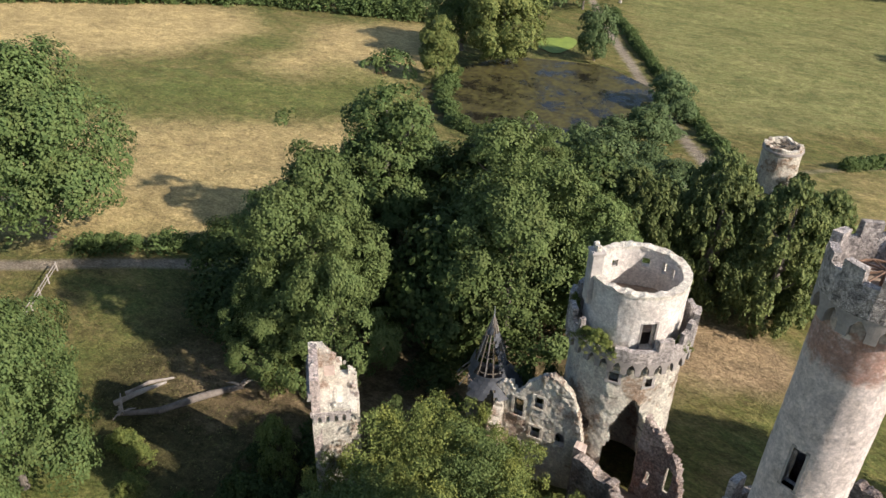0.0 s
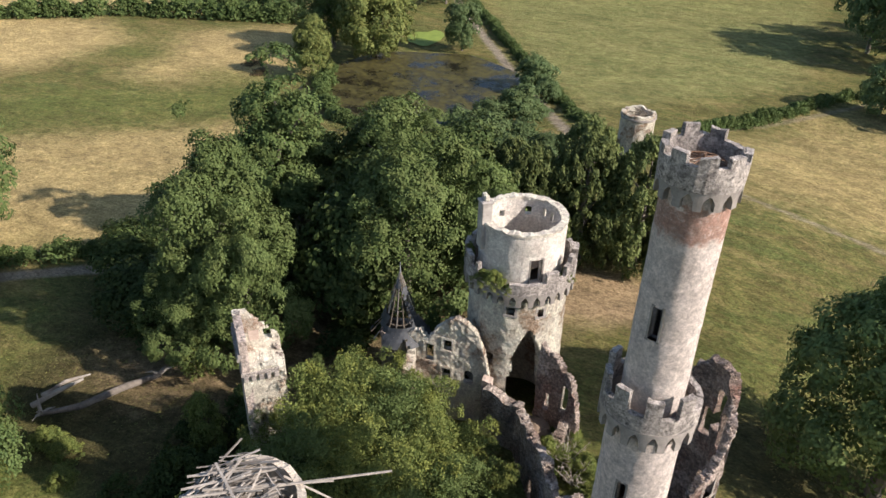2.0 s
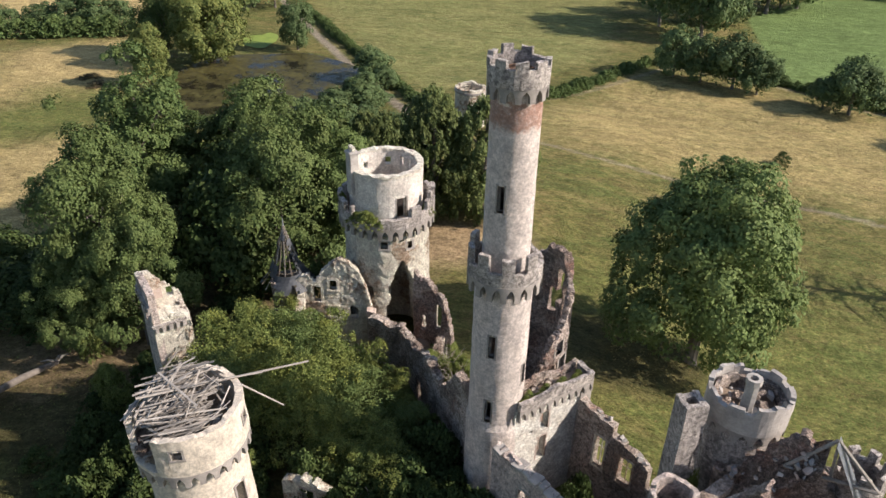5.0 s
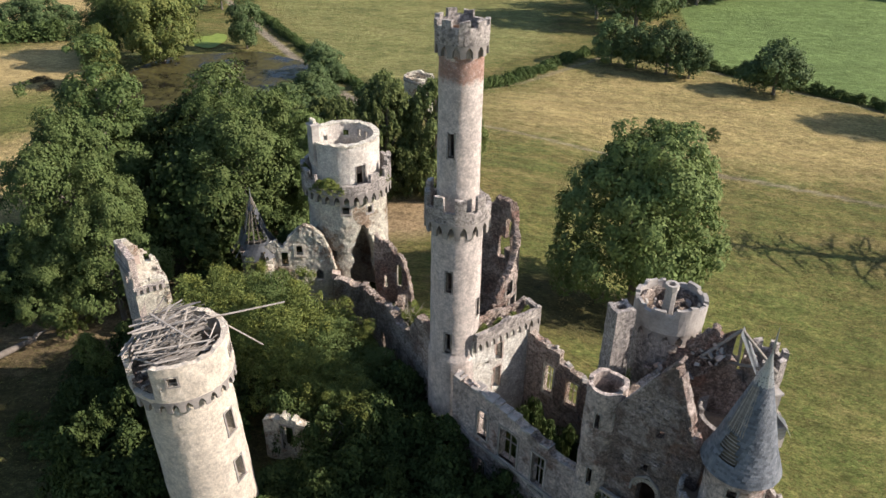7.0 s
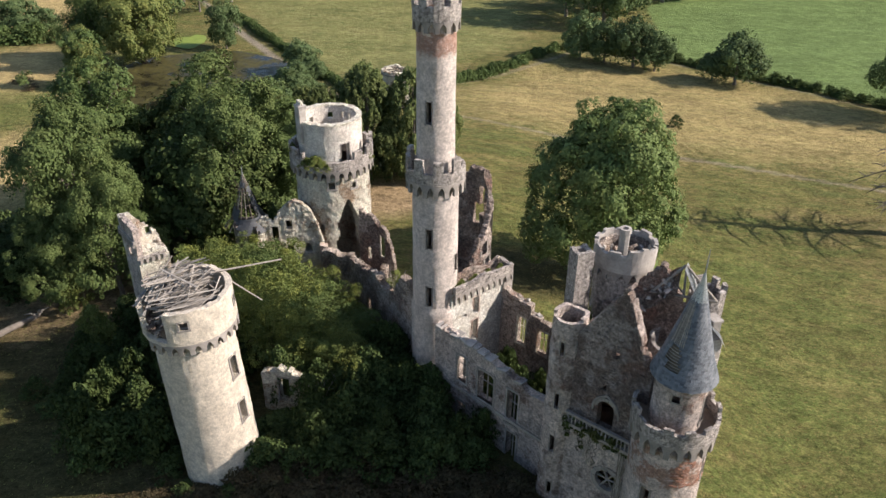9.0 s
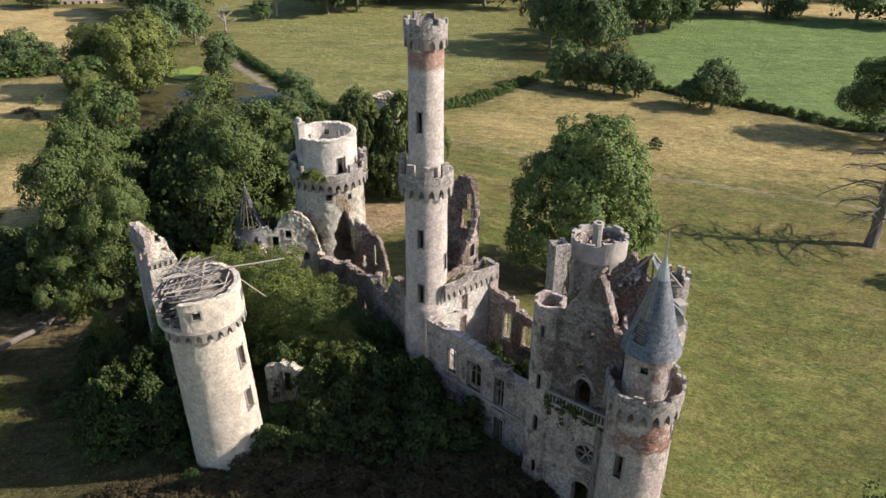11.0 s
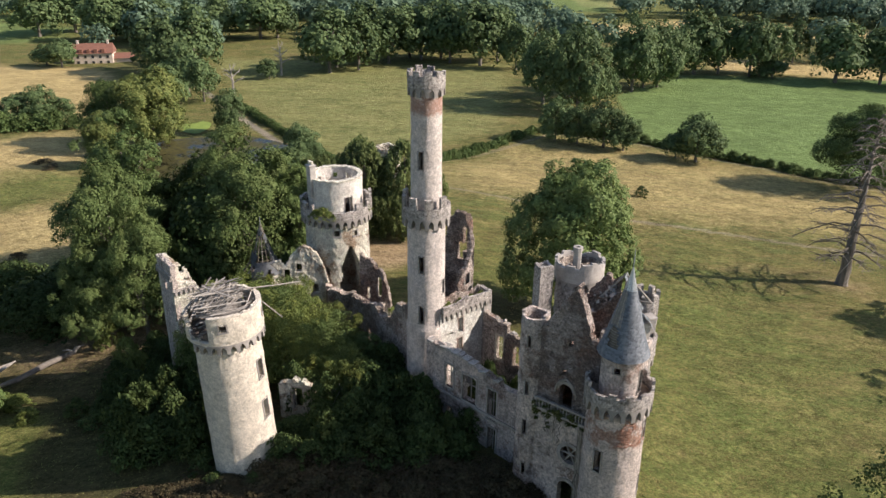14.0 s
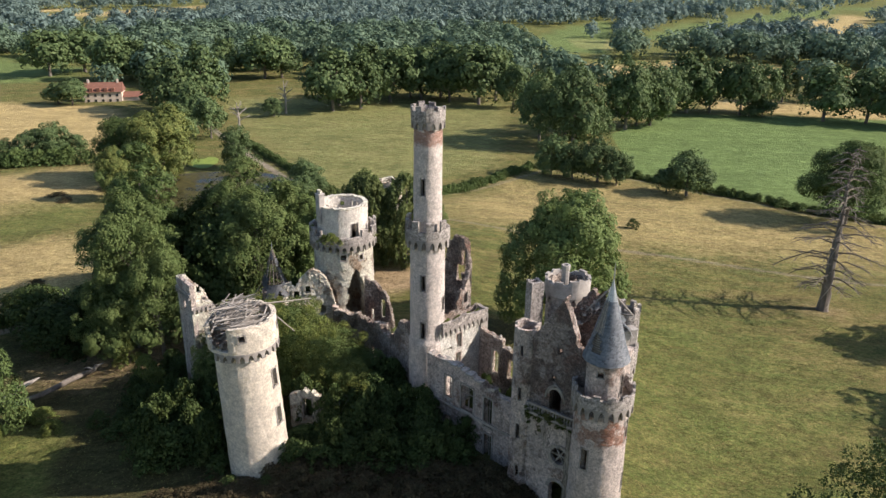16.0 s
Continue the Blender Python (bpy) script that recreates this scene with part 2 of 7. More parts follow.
M_BRAMBLE = leafy("bramble_leaves", (0.04, 0.036, 0.02), (0.11, 0.095, 0.05), (0.13, 0.078, 0.052), 0.45)
M_ROOF = plain("red_roof_tiles", (0.165, 0.075, 0.052), (0.26, 0.12, 0.082), 1.0, 0.85)
M_HOUSE = plain("pink_house_render", (0.55, 0.45, 0.37), (0.66, 0.56, 0.46), 0.8, 0.9)


# ---- helpers of the scene ----
def thing(name, label, category, loc=(0, 0, 0), group="", kind="", rot=(0, 0, 0)):
    ob = new(name)
    ob.empty_display_size = 0.3
    ob.matrix_world = pose(*loc, *rot)
    return tagged(ob, label, category, group, kind)


def part(name, bm, material, parent=None, label="", smooth=False, kind=""):
    """Links a bmesh or mesh as one object under a thing or a part."""
    if isinstance(bm, bmesh.types.BMesh):
        me = bpy.data.meshes.new(name)
        bm.to_mesh(me)
        bm.free()
    else:
        me = bm
    if material and not me.materials:
        me.materials.append(material)
    if smooth:
        me.polygons.foreach_set("use_smooth", [True] * len(me.polygons))
    ob = new(name, me)
    if parent:
        ob.parent = parent
    return tagged(ob, label, kind=kind)


def mesh_of(name, verts, faces, material=None):
    me = bpy.data.meshes.new(name)
    me.from_pydata([tuple(v) for v in verts], [], faces)
    if material:
        me.materials.append(material)
    me.update()
    return me


def box_bm(bm, size, m=Matrix(), jitter=0.0, bevel=0.0):
    r = bmesh.ops.create_cube(bm, size=1.0)
    for v in r["verts"]:
        v.co = Vector((v.co.x * size[0], v.co.y * size[1], v.co.z * size[2]))
        if jitter:
            v.co += Vector([random.uniform(-jitter, jitter) for _ in range(3)])
    if bevel:
        es = list({e for v in r["verts"] for e in v.link_edges})
        res = bmesh.ops.bevel(bm, geom=es, offset=bevel, segments=1, affect='EDGES')
        vs = list({v for f in res["faces"] for v in f.verts} | {v for v in r["verts"] if v.is_valid})
    else:
        vs = r["verts"]
    bmesh.ops.transform(bm, matrix=m, verts=vs)
    return bm


def tube(bm, pts, radii, sides=7):
    """A tapered limb through points."""
    rings = []
    for i, p in enumerate(pts):
        p = Vector(p)
        d = (Vector(pts[min(i + 1, len(pts) - 1)]) - Vector(pts[max(i - 1, 0)])).normalized()
        a = d.orthogonal().normalized()
        b = d.cross(a)
        rings.append([bm.verts.new(p + (a * math.cos(k * math.tau / sides) + b * math.sin(k * math.tau / sides)) * radii[i]) for k in range(sides)])
    for r0, r1 in zip(rings, rings[1:]):
        # match the start of the two rings to avoid a twist
        s = min(range(sides), key=lambda q: (r1[q].co - r0[0].co).length)
        for k in range(sides):
            bm.faces.new((r0[k], r0[(k + 1) % sides], r1[(k + 1 + s) % sides], r1[(k + s) % sides]))
    bm.faces.new(list(reversed(rings[0])))
    bm.faces.new(rings[-1])


def gz(x, y):
    """The height of the ground."""
    r = np.hypot(x, y)
    return np.interp(r, GR, GZ) + 4 * np.exp(-((x + 5) / 30) ** 2 - ((y - 70) / 45) ** 2) - 1.2 * np.exp(-((x - 36) / 20) ** 2 - ((y - 30) / 35) ** 2)


GR = (0, 18, 35, 55, 80, 120, 160, 250, 500, 1000, 1800, 3000, 4500)
GZ = (-1.5, -2.0, -5.4, -7.2, -8.8, -12, -13.5, -16, -21, -30, -34, -20, 20)


def flat_wall(a, b, inward):
    """Maps (along, height, depth) for a straight wall from a to b; inward: +1 when the thickness lies to the left of a to b."""
    a, b = Vector((*a, 0)), Vector((*b, 0))
    d = (b - a).normalized()
    n = Vector((-d.y, d.x, 0)) * inward
    return (lambda u, z, dep: a + d * u + n * dep + Vector((0, 0, z))), (b - a).length


def round_wall(radius, centre=(0, 0), a0=-180.0):
    """Maps for a round wall; u runs counter-clockwise along the outside from the angle a0. radius: number or function of z."""
    rad = radius if callable(radius) else (lambda z: radius)
    ref = rad(0)

    def place(u, z, dep):
        a = radians(a0) + u / ref
        r = rad(z) - dep
        return Vector((centre[0] + r * math.cos(a), centre[1] + r * math.sin(a), z))
    return place, math.tau * ref


def ragged(u, seed, amp, step=0.9):
    """A broken skyline: blocks fallen out, in steps."""
    k = math.floor(u / step)
    rnd = random.Random(seed * 7919 + k)
    a = rnd.uniform(-1, 1)
    b = noise.noise(Vector((u * 0.35, seed * 3.7, 0.0)))
    c = noise.noise(Vector((u * 1.7, seed * 1.3, 5.0)))
    return amp * (0.35 * a + 0.9 * b + 0.35 * c)


def shell(place, length, z0, top, th, holes=(), cut=None, closed=False, du=0.45, dz=0.5, rough=0.035, lines=(), skin=None):
    """A solid wall of thickness th. top: number or function of u; holes: (u centre, z bottom, width, height, rise of the arch); cut(u, z) takes cells away."""
    topf = top if callable(top) else (lambda u: top)
    us = list(np.linspace(0, length, max(3, int(round(length / du)) + 1)))
    tmax = max(topf(u) for u in list(us) + list(lines))
    zs = list(np.linspace(z0, tmax, max(2, int(round((tmax - z0) / dz)) + 1)))

    def insert(vals, new_vals, tol, lo, hi):
        for w in new_vals:
            if w <= lo + 1e-4 or w >= hi - 1e-4:
                continue
            vals[:] = [q for q in vals if abs(q - w) > tol or q in fixed or q in (lo, hi)]
            if all(abs(q - w) > 0.012 for q in vals):
                vals.append(w)
                fixed.add(w)
        vals.sort()
    fixed = set()
    hu = [w for h in holes for w in ([h[0] - h[2] / 2, h[0] + h[2] / 2] + ([h[0] + h[2] * k for k in (-0.35, -0.18, 0, 0.18, 0.35)] if h[4] else []))]
    insert(us, hu + list(lines), 0.13, 0, length)
    fixed = set()
    insert(zs, [w for h in holes for w in (h[1], h[1] + h[3])], 0.13, z0, tmax)
    nu, nz = len(us), len(zs)
    tops = [topf(u) for u in us]
    if closed:
        tops[-1] = tops[0]

    def arch_z(u, z):
        for hc, hb, hw, hh, rise in holes:
            if rise and abs(z - hb - hh) < 0.02 and abs(u - hc) <= hw / 2 + 0.01:
                q = min(1.0, abs(u - hc) / (hw / 2))
                if rise < 0:
                    return z + rise * q ** 1.3
                return z - rise * (1 - math.sqrt(max(0.0, 1 - q * q)))
        return z
    keep = np.zeros((nu - 1, nz - 1), bool)
    for i in range(nu - 1):
        uc = (us[i] + us[i + 1]) / 2
        t = min(tops[i], tops[i + 1])
        for j in range(nz - 1):
            zc = (zs[j] + zs[j + 1]) / 2
            if zs[j] > t - 0.1:
                continue
            if any(abs(uc - h[0]) < h[2] / 2 and h[1] < zc < h[1] + h[3] for h in holes):
                continue
            if cut and cut(uc, zc):
                continue
            keep[i, j] = True
    index, verts, faces, slots = {}, [], [], []

    def vert(i, j, side):
        if closed and i == nu - 1:
            i = 0
        key = (i, j, side)
        if key not in index:
            u, z = us[i], min(arch_z(us[i], zs[j]), tops[i])
            base = place(u, z, 0)
            n1 = noise.noise(base * 0.9) * rough * 1.5 + noise.noise(base * 3.1 + Vector((9, 0, 0))) * rough
            p = place(u, z, (th if side else 0) + (n1 if not side else -n1))
            if tops[i] <= zs[j] + 1e-6 and rough > 0.02:
                p.z += noise.noise(base * 2.3 + Vector((3, 3, 3 + side))) * rough * 2
            index[key] = len(verts)
            verts.append(p)
        return index[key]

    def kept(i, j):
        if closed:
            i %= nu - 1
        return 0 <= i < nu - 1 and 0 <= j < nz - 1 and keep[i, j]
    for i in range(nu - 1):
        for j in range(nz - 1):
            if not keep[i, j]:
                continue
            a, b, c, d = ((i, j), (i + 1, j), (i + 1, j + 1), (i, j + 1))
            o = [vert(*q, 0) for q in (a, b, c, d)]
            n = [vert(*q, 1) for q in (a, b, c, d)]
            faces.append(o)
            faces.append(n[::-1])
            for (p, q), (di, dj) in (((0, 1), (0, -1)), ((1, 2), (1, 0)), ((2, 3), (0, 1)), ((3, 0), (-1, 0))):
                if not kept(i + di, j + dj):
                    faces.append([o[q], o[p], n[p], n[q]])
            if skin:
                slots += [skin((us[i] + us[i + 1]) / 2, (zs[j] + zs[j + 1]) / 2)] * (len(faces) - len(slots))
    me = bpy.data.meshes.new("wall")
    me.from_pydata([tuple(v) for v in verts], [], faces)
    if skin:
        me.materials.append(M_GATE)
        me.materials.append(M_GABLE)
        me.polygons.foreach_set("material_index", slots)
    me.update()
    return me


def crumbs(parent, place, length, topf, th, n, mat, seed, size=(0.14, 0.38)):
    """Loose stones along a broken wall top."""
    rs = random.Random(seed)
    for k in range(n):
        u = rs.uniform(0.15, length - 0.15)
        a_, b_ = rs.uniform(*size), rs.uniform(0.5, 0.9)
        bm = bmesh.new()
        box_bm(bm, (a_, a_ * b_, a_ * rs.uniform(0.45, 0.8)), jitter=a_ * 0.14)
        ob = part("loose_stone", bm, mat, parent)
        z = min(topf(u), topf(u - 0.12), topf(u + 0.12))
        ob.matrix_basis = Matrix.Translation(place(u, z + a_ * 0.12, rs.uniform(0.1, th - 0.1))) @ pose(0, 0, 0, rs.uniform(-30, 30), rs.uniform(-30, 30), rs.uniform(0, 360))


def disc(r, z, centre=(0, 0), seed=1, amp=0.15, rings=5, sides=28):
    """A rough floor of fallen stuff inside a tower."""
    bm = bmesh.new()
    rows = []
    for k in range(rings + 1):
        rr = r * k / rings
        row = []
        for s in range(sides if k else 1):
            a = s * math.tau / sides
            x, y = rr * math.cos(a), rr * math.sin(a)
            row.append(bm.verts.new((centre[0] + x, centre[1] + y, z + amp * noise.noise(Vector((x * 0.8, y * 0.8, seed))))))
        rows.append(row)
    for k in range(rings):
        for s in range(sides):
            t = (s + 1) % sides
            if k == 0:
                bm.faces.new((rows[0][0], rows[1][s], rows[1][t]))
            else:
                bm.faces.new((rows[k][s], rows[k + 1][s], rows[k + 1][t], rows[k][t]))
    return bm


def merlon_top(circ, count, low, high, width=0.55, missing=(), seed=0):
    """Skyline of a parapet: count merlons over the length, some of them broken; and the lines where it steps."""
    pitch = circ / count
    lines = []
    for k in range(count):
        for e in (pitch * (k + 0.5 - width / 2), pitch * (k + 0.5 + width / 2)):
            lines += [e - 0.01, e + 0.01]

    def f(u):
        k = int(u // pitch) % count
        q = (u / pitch) % 1.0
        rnd = random.Random(seed * 31 + k)
        h = high - rnd.random() * 0.25 if k not in missing else low - 0.1
        crumb = 0.10 * noise.noise(Vector((u * 1.3, seed, 0)))
        return (h if abs(q - 0.5) < width / 2 else low) + crumb
    return f, lines


def corbel_mesh(depth, height, width, back=0.0):
    """A stone bracket that swells outward in three rounded steps; it grows along +x from the wall."""
    bm = bmesh.new()
    prof = [(0, -height), (depth * 0.25, -height * 0.92), (depth * 0.33, -height * 0.66), (depth * 0.62, -height * 0.6), (depth * 0.68, -height * 0.33), (depth, -height * 0.27), (depth, 0), (-back, 0)] + ([(-back, -height)] if back else [])
    f = [[bm.verts.new((x, s * width / 2, z)) for x, z in prof] for s in (-1, 1)]
    bm.faces.new(f[0])
    bm.faces.new(f[1][::-1])
    for k in range(len(prof)):
        q = (k + 1) % len(prof)
        bm.faces.new((f[0][q], f[0][k], f[1][k], f[1][q]))
    me = bpy.data.meshes.new("corbel")
    bm.to_mesh(me)
    bm.free()
    me.materials.append(M_TRIM)
    return me


def machicolation(parent, r_in, r_out, z_bot, z_top, count, gone=lambda a: False):
    """Corbels and the little arches between them, round a tower that stands at its parent's origin."""
    me = corbel_mesh(r_out - r_in + 0.1, (z_top - z_bot) * 1.05, 0.3 * r_in * math.tau / count, 0.4)
    for k in range(count):
        a = k * math.tau / count
        if gone(math.degrees(a)):
            continue
        ob = part("corbel", me, None, parent)
        ob.matrix_basis = Matrix.Rotation(a, 4, 'Z') @ Matrix.Translation((r_in - 0.12, 0, z_top))
    place, circ = round_wall(r_out, a0=0)
    pitch = circ / count
    hs = z_top - z_bot
    holes = [(pitch * (k + 0.5), z_bot + hs * 0.1, pitch * 0.58, hs * 0.9 - max(0.14, hs * 0.12), -hs * 0.36) for k in range(count)]
    part("arch_band", shell(place, circ, z_bot + hs * 0.1, z_top, 0.26, holes, closed=True, du=pitch, dz=0.4, rough=0.01,
                            cut=lambda u, z: gone(math.degrees(u / r_out))), M_TRIM, parent, "row of small pointed stone arches")


def window_frame(parent, place, u, z, w, h, proud=0.05, t=0.16, mat=None, sill=True):
    """A stone surround of jambs, lintel and sill round an opening."""
    mat = mat or M_TRIM
    first = None
    for name, u0, u1, z0, z1, k in (("lintel", u - w / 2 - t, u + w / 2 + t, z + h, z + h + t, 1.0), ("sill", u - w / 2 - t * 1.2, u + w / 2 + t * 1.2, z - t, z, 1.8),
                                 ("jamb", u - w / 2 - t, u - w / 2, z, z + h, 1.0), ("jamb", u + w / 2, u + w / 2 + t, z, z + h, 1.0)):
        if name == "sill" and not sill:
            continue
        vs = [place(a, b, c) for c in (-proud * k, 0.22) for b in (z0, z1) for a in (u0, u1)]
        me = mesh_of(name, vs, [(0, 1, 3, 2), (5, 4, 6, 7), (4, 5, 1, 0), (2, 3, 7, 6), (4, 0, 2, 6), (1, 5, 7, 3)], mat)
        ob = part(name, me, None, first or parent)
        first = first or ob


# ---- ground ----
def spaced(lo, hi, step, far, grow=1.13):
    v = list(np.arange(lo, hi + 1e-6, step))
    s, x = step, hi
    while x < far:
        s *= grow
        x += s
        v.append(x)
    s, x = step, lo
    while x > -far:
        s *= grow
        x -= s
        v.insert(0, x)
    return np.array(v)


def inside(X, Y, poly):
    """Signed depth inside a convex polygon given counter-clockwise: above 0 within."""
    d = np.full(X.shape, 1e9)
    for (ax, ay), (bx, by) in zip(poly, poly[1:] + poly[:1]):
        L = math.hypot(bx - ax, by - ay)
        d = np.minimum(d, ((bx - ax) * (Y - ay) - (by - ay) * (X - ax)) / L)
    return d


def near_line(X, Y, pts):
    """Distance to a polyline."""
    d = np.full(X.shape, 1e9)
    for (ax, ay), (bx, by) in zip(pts, pts[1:]):
        dx, dy = bx - ax, by - ay
        t = np.clip(((X - ax) * dx + (Y - ay) * dy) / (dx * dx + dy * dy), 0, 1)
        d = np.minimum(d, np.hypot(X - ax - t * dx, Y - ay - t * dy))
    return d


def soft(d, w):
    return np.clip(d / w + 0.5, 0, 1)


TRACK_POND = [(-24, 95), (-28, 102), (-39.5, 121), (-50.5, 138), (-62, 156), (-75.6, 177), (-92, 204), (-112, 236), (-140, 300)]
TRACK_WEST = [(-170, 2), (-120, 11), (-92, 16), (-65, 33), (-40, 52), (-28, 80), (-24, 95)]
TRACK_EAST = [(-24, 95), (-14, 104), (20, 148), (27, 158), (51, 148), (92, 117), (140, 90), (220, 60)]
FAINT = [(-2, 84), (24, 77), (50, 72), (90, 66), (160, 58)]
POND = [(-79, 97), (-62, 93), (-50, 97), (-51, 122), (-60, 137), (-77, 141), (-84, 130)]
F_GREEN = [(52, 151), (94, 120), (240, 60), (330, 235), (203, 276), (93, 276), (56, 222)]
F_HAY = [(-330, 40), (-165, 143), (-118, 158), (-112, 190), (-160, 262), (-420, 300)]
F_HAY2 = [(-150, 20), (-92, 22), (-68, 38), (-62, 60), (-86, 86), (-125, 61), (-165, 35)]
F_WEST = [(-130, 96), (-112, 91), (-97, 108), (-98, 128), (-119, 152), (-142, 134)]
F_LUSH = [(-170, 30), (-125, 61), (-88, 88), (-78, 98), (-99, 108), (-144, 80), (-190, 50)]
F_GOLD = [(-5, 80), (110, 70), (140, 85), (55, 145), (25, 155), (-10, 108)]
F_NORTH = [(-30, 112), (15, 160), (20, 300), (-130, 300), (-75, 185)]
F_UPPER = [(-280, 40), (-176, 70), (-152, 95), (-148, 118), (-170, 133), (-330, 90)]
F_STRAW = [(65, 427), (85, 416), (231, 419), (260, 431), (257, 478), (166, 498), (72, 475)]
F_EAST = [(108, 290), (185, 268), (205, 292), (143, 320), (116, 312)]
F_LEA = [(44, 664), (58, 545), (104, 545), (141, 758), (177, 1003), (110, 905)]
F_TAN = [(77, 624), (107, 578), (130, 685), (89, 694)]
F_MEAD = [(143, 688), (170, 670), (243, 787), (321, 949), (311, 1046), (242, 945)]
F_HILL = [(308, 1034), (344, 954), (467, 1073), (596, 1330), (444, 1272)]
F_BALES = [(394, 939), (363, 777), (498, 963), (641, 1268), (497, 1150)]
F_TOP = [(601, 1415), (617, 1336), (739, 1371), (891, 1679)]
F_NORTHWEST = [(-350, 300), (-267, 330), (-237, 332), (-220, 344), (-248, 409), (-323, 461), (-420, 459)]
F_STRIP = [(-504, 964), (-413, 1097), (-457, 1244), (-543, 1054)]
F_CORNER = [(-407, 705), (-392, 739), (-518, 961), (-507, 909)]
F_WEDGE = [(-638, 1034), (-532, 915), (-502, 964), (-615, 1080)]
F_GLADE = [(-97, 226), (-60, 252), (-95, 400), (-150, 388)]
gx = spaced(-110, 110, 1.2, 4600)
gy = spaced(-50, 215, 1.2, 4600)
GX, GY = np.meshgrid(gx, gy)
near = np.exp(-(np.hypot(GX, GY) / 260) ** 2)
rough_n = np.array([noise.noise(Vector((x * 0.05, y * 0.05, 0))) * 0.6 + noise.noise(Vector((x * 0.35, y * 0.35, 4))) * 0.12 for x, y in zip(GX.ravel(), GY.ravel())]).reshape(GX.shape)
in_pond = inside(GX, GY, POND)
GZZ = gz(GX, GY) + rough_n * near
GZZ = np.where(in_pond > -6, GZZ - 1.2 * soft(in_pond + 1.5, 6), GZZ)
nx, ny = len(gx), len(gy)
gverts = np.stack([GX.ravel(), GY.ravel(), GZZ.ravel()], 1)
ii = (np.arange(ny - 1)[:, None] * nx + np.arange(nx - 1)[None, :]).ravel()
gfaces = np.stack([ii, ii + 1, ii + 1 + nx, ii + nx], 1)
gme = bpy.data.meshes.new("ground")
gme.vertices.add(len(gverts))
gme.vertices.foreach_set("co", gverts.ravel())
gme.loops.add(gfaces.size)
gme.loops.foreach_set("vertex_index", gfaces.ravel())
gme.polygons.add(len(gfaces))
gme.polygons.foreach_set("loop_start", np.arange(0, gfaces.size, 4))
gme.polygons.foreach_set("use_smooth", np.ones(len(gfaces), bool))
gme.update()
gme.validate()
zone_track = np.clip(np.maximum.reduce([w * soft(1.15 - near_line(GX, GY, t), 1.1) for t, w in ((TRACK_POND, 1.0), (TRACK_WEST, 1.0), (TRACK_EAST, 0.45))]), 0, 1)
zone_track = np.maximum(zone_track, 0.6 * soft(0.9 - near_line(GX, GY + 1.6 * np.sin(GX * 0.11), FAINT), 0.9))
zone_hay = np.maximum.reduce([soft(inside(GX, GY, F_HAY), 5), soft(inside(GX, GY, F_UPPER), 20), 0.76 * soft(inside(GX, GY, F_HAY2), 14), 0.85 * soft(inside(GX, GY, F_WEST), 18), 0.57 * soft(inside(GX, GY, F_GOLD), 30), 0.46 * soft(inside(GX, GY, F_NORTH), 16)] + [0.95 * soft(inside(GX, GY, p), 8) for p in (F_STRAW, F_EAST, F_TAN, F_BALES, F_STRIP, F_CORNER, F_WEDGE)])
zone_crop = np.maximum.reduce([soft(inside(GX, GY, F_GREEN), 2)] + [0.42 * soft(inside(GX, GY, F_NORTH), 16)] + [0.66 * soft(inside(GX, GY, p), 12) for p in (F_LEA, F_MEAD, F_HILL, F_TOP, F_NORTHWEST)])
tan = np.exp(-((GX + 8) / 8) ** 2 - ((GY - 44.5) / 5) ** 2) * 1.3
# bare earth; the patch at (-47, 17) also paints in sunlight on the ground
bare = np.clip(tan + 0.55 * np.exp(-((GX + 47) / 13) ** 2 - ((GY - 17) / 9) ** 2) + 0.35 * soft(1.0 - (np.hypot((GX + 30) / 22, (GY - 36) / 20)), 0.4) + 0.5 * np.exp(-((GX - 66) / 7) ** 2 - ((GY - 49) / 5) ** 2), 0, 1)
lush = np.clip(0.85 * soft(inside(GX, GY, F_LUSH), 22) + 0.75 * np.exp(-((GX + 138) / 11) ** 2 - ((GY - 112) / 8) ** 2) + 0.7 * np.exp(-((GX + 112) / 10) ** 2 - ((GY - 108) / 8) ** 2) + 0.62 * np.exp(-((GX - 30) / 40) ** 2 - ((GY - 30) / 26) ** 2) + 0.28 * soft(inside(GX, GY, F_NORTH), 14)
               + 1.2 * np.exp(-((GX + 46) / 18) ** 2 - ((GY + 6) / 10) ** 2) + 0.5 * soft(18 - np.hypot(GX, GY + 5), 12) + 0.6 * np.exp(-((GX - 36) / 24) ** 2 - ((GY + 12) / 26) ** 2) + 0.6 * np.exp(-((GX + 62) / 14) ** 2 - ((GY - 14) / 14) ** 2), 0, 1)
zone_hay = zone_hay * (1 - 0.6 * np.clip(lush, 0, 1))
# leaf litter, spread to paint in the shade beside walls and trees
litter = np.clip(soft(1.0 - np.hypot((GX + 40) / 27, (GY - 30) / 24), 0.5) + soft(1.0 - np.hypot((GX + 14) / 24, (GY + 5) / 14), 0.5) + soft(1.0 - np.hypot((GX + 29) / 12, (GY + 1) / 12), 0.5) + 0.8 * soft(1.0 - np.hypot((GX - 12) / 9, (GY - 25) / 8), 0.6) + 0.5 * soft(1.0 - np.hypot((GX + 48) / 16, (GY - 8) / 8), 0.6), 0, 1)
lush = np.clip(lush + 0.6 * soft(np.hypot(GX, GY) - 420, 120), 0, 1)
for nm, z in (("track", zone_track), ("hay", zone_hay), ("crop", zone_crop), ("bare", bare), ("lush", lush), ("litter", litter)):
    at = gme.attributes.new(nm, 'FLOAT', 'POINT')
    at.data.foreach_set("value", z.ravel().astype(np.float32))


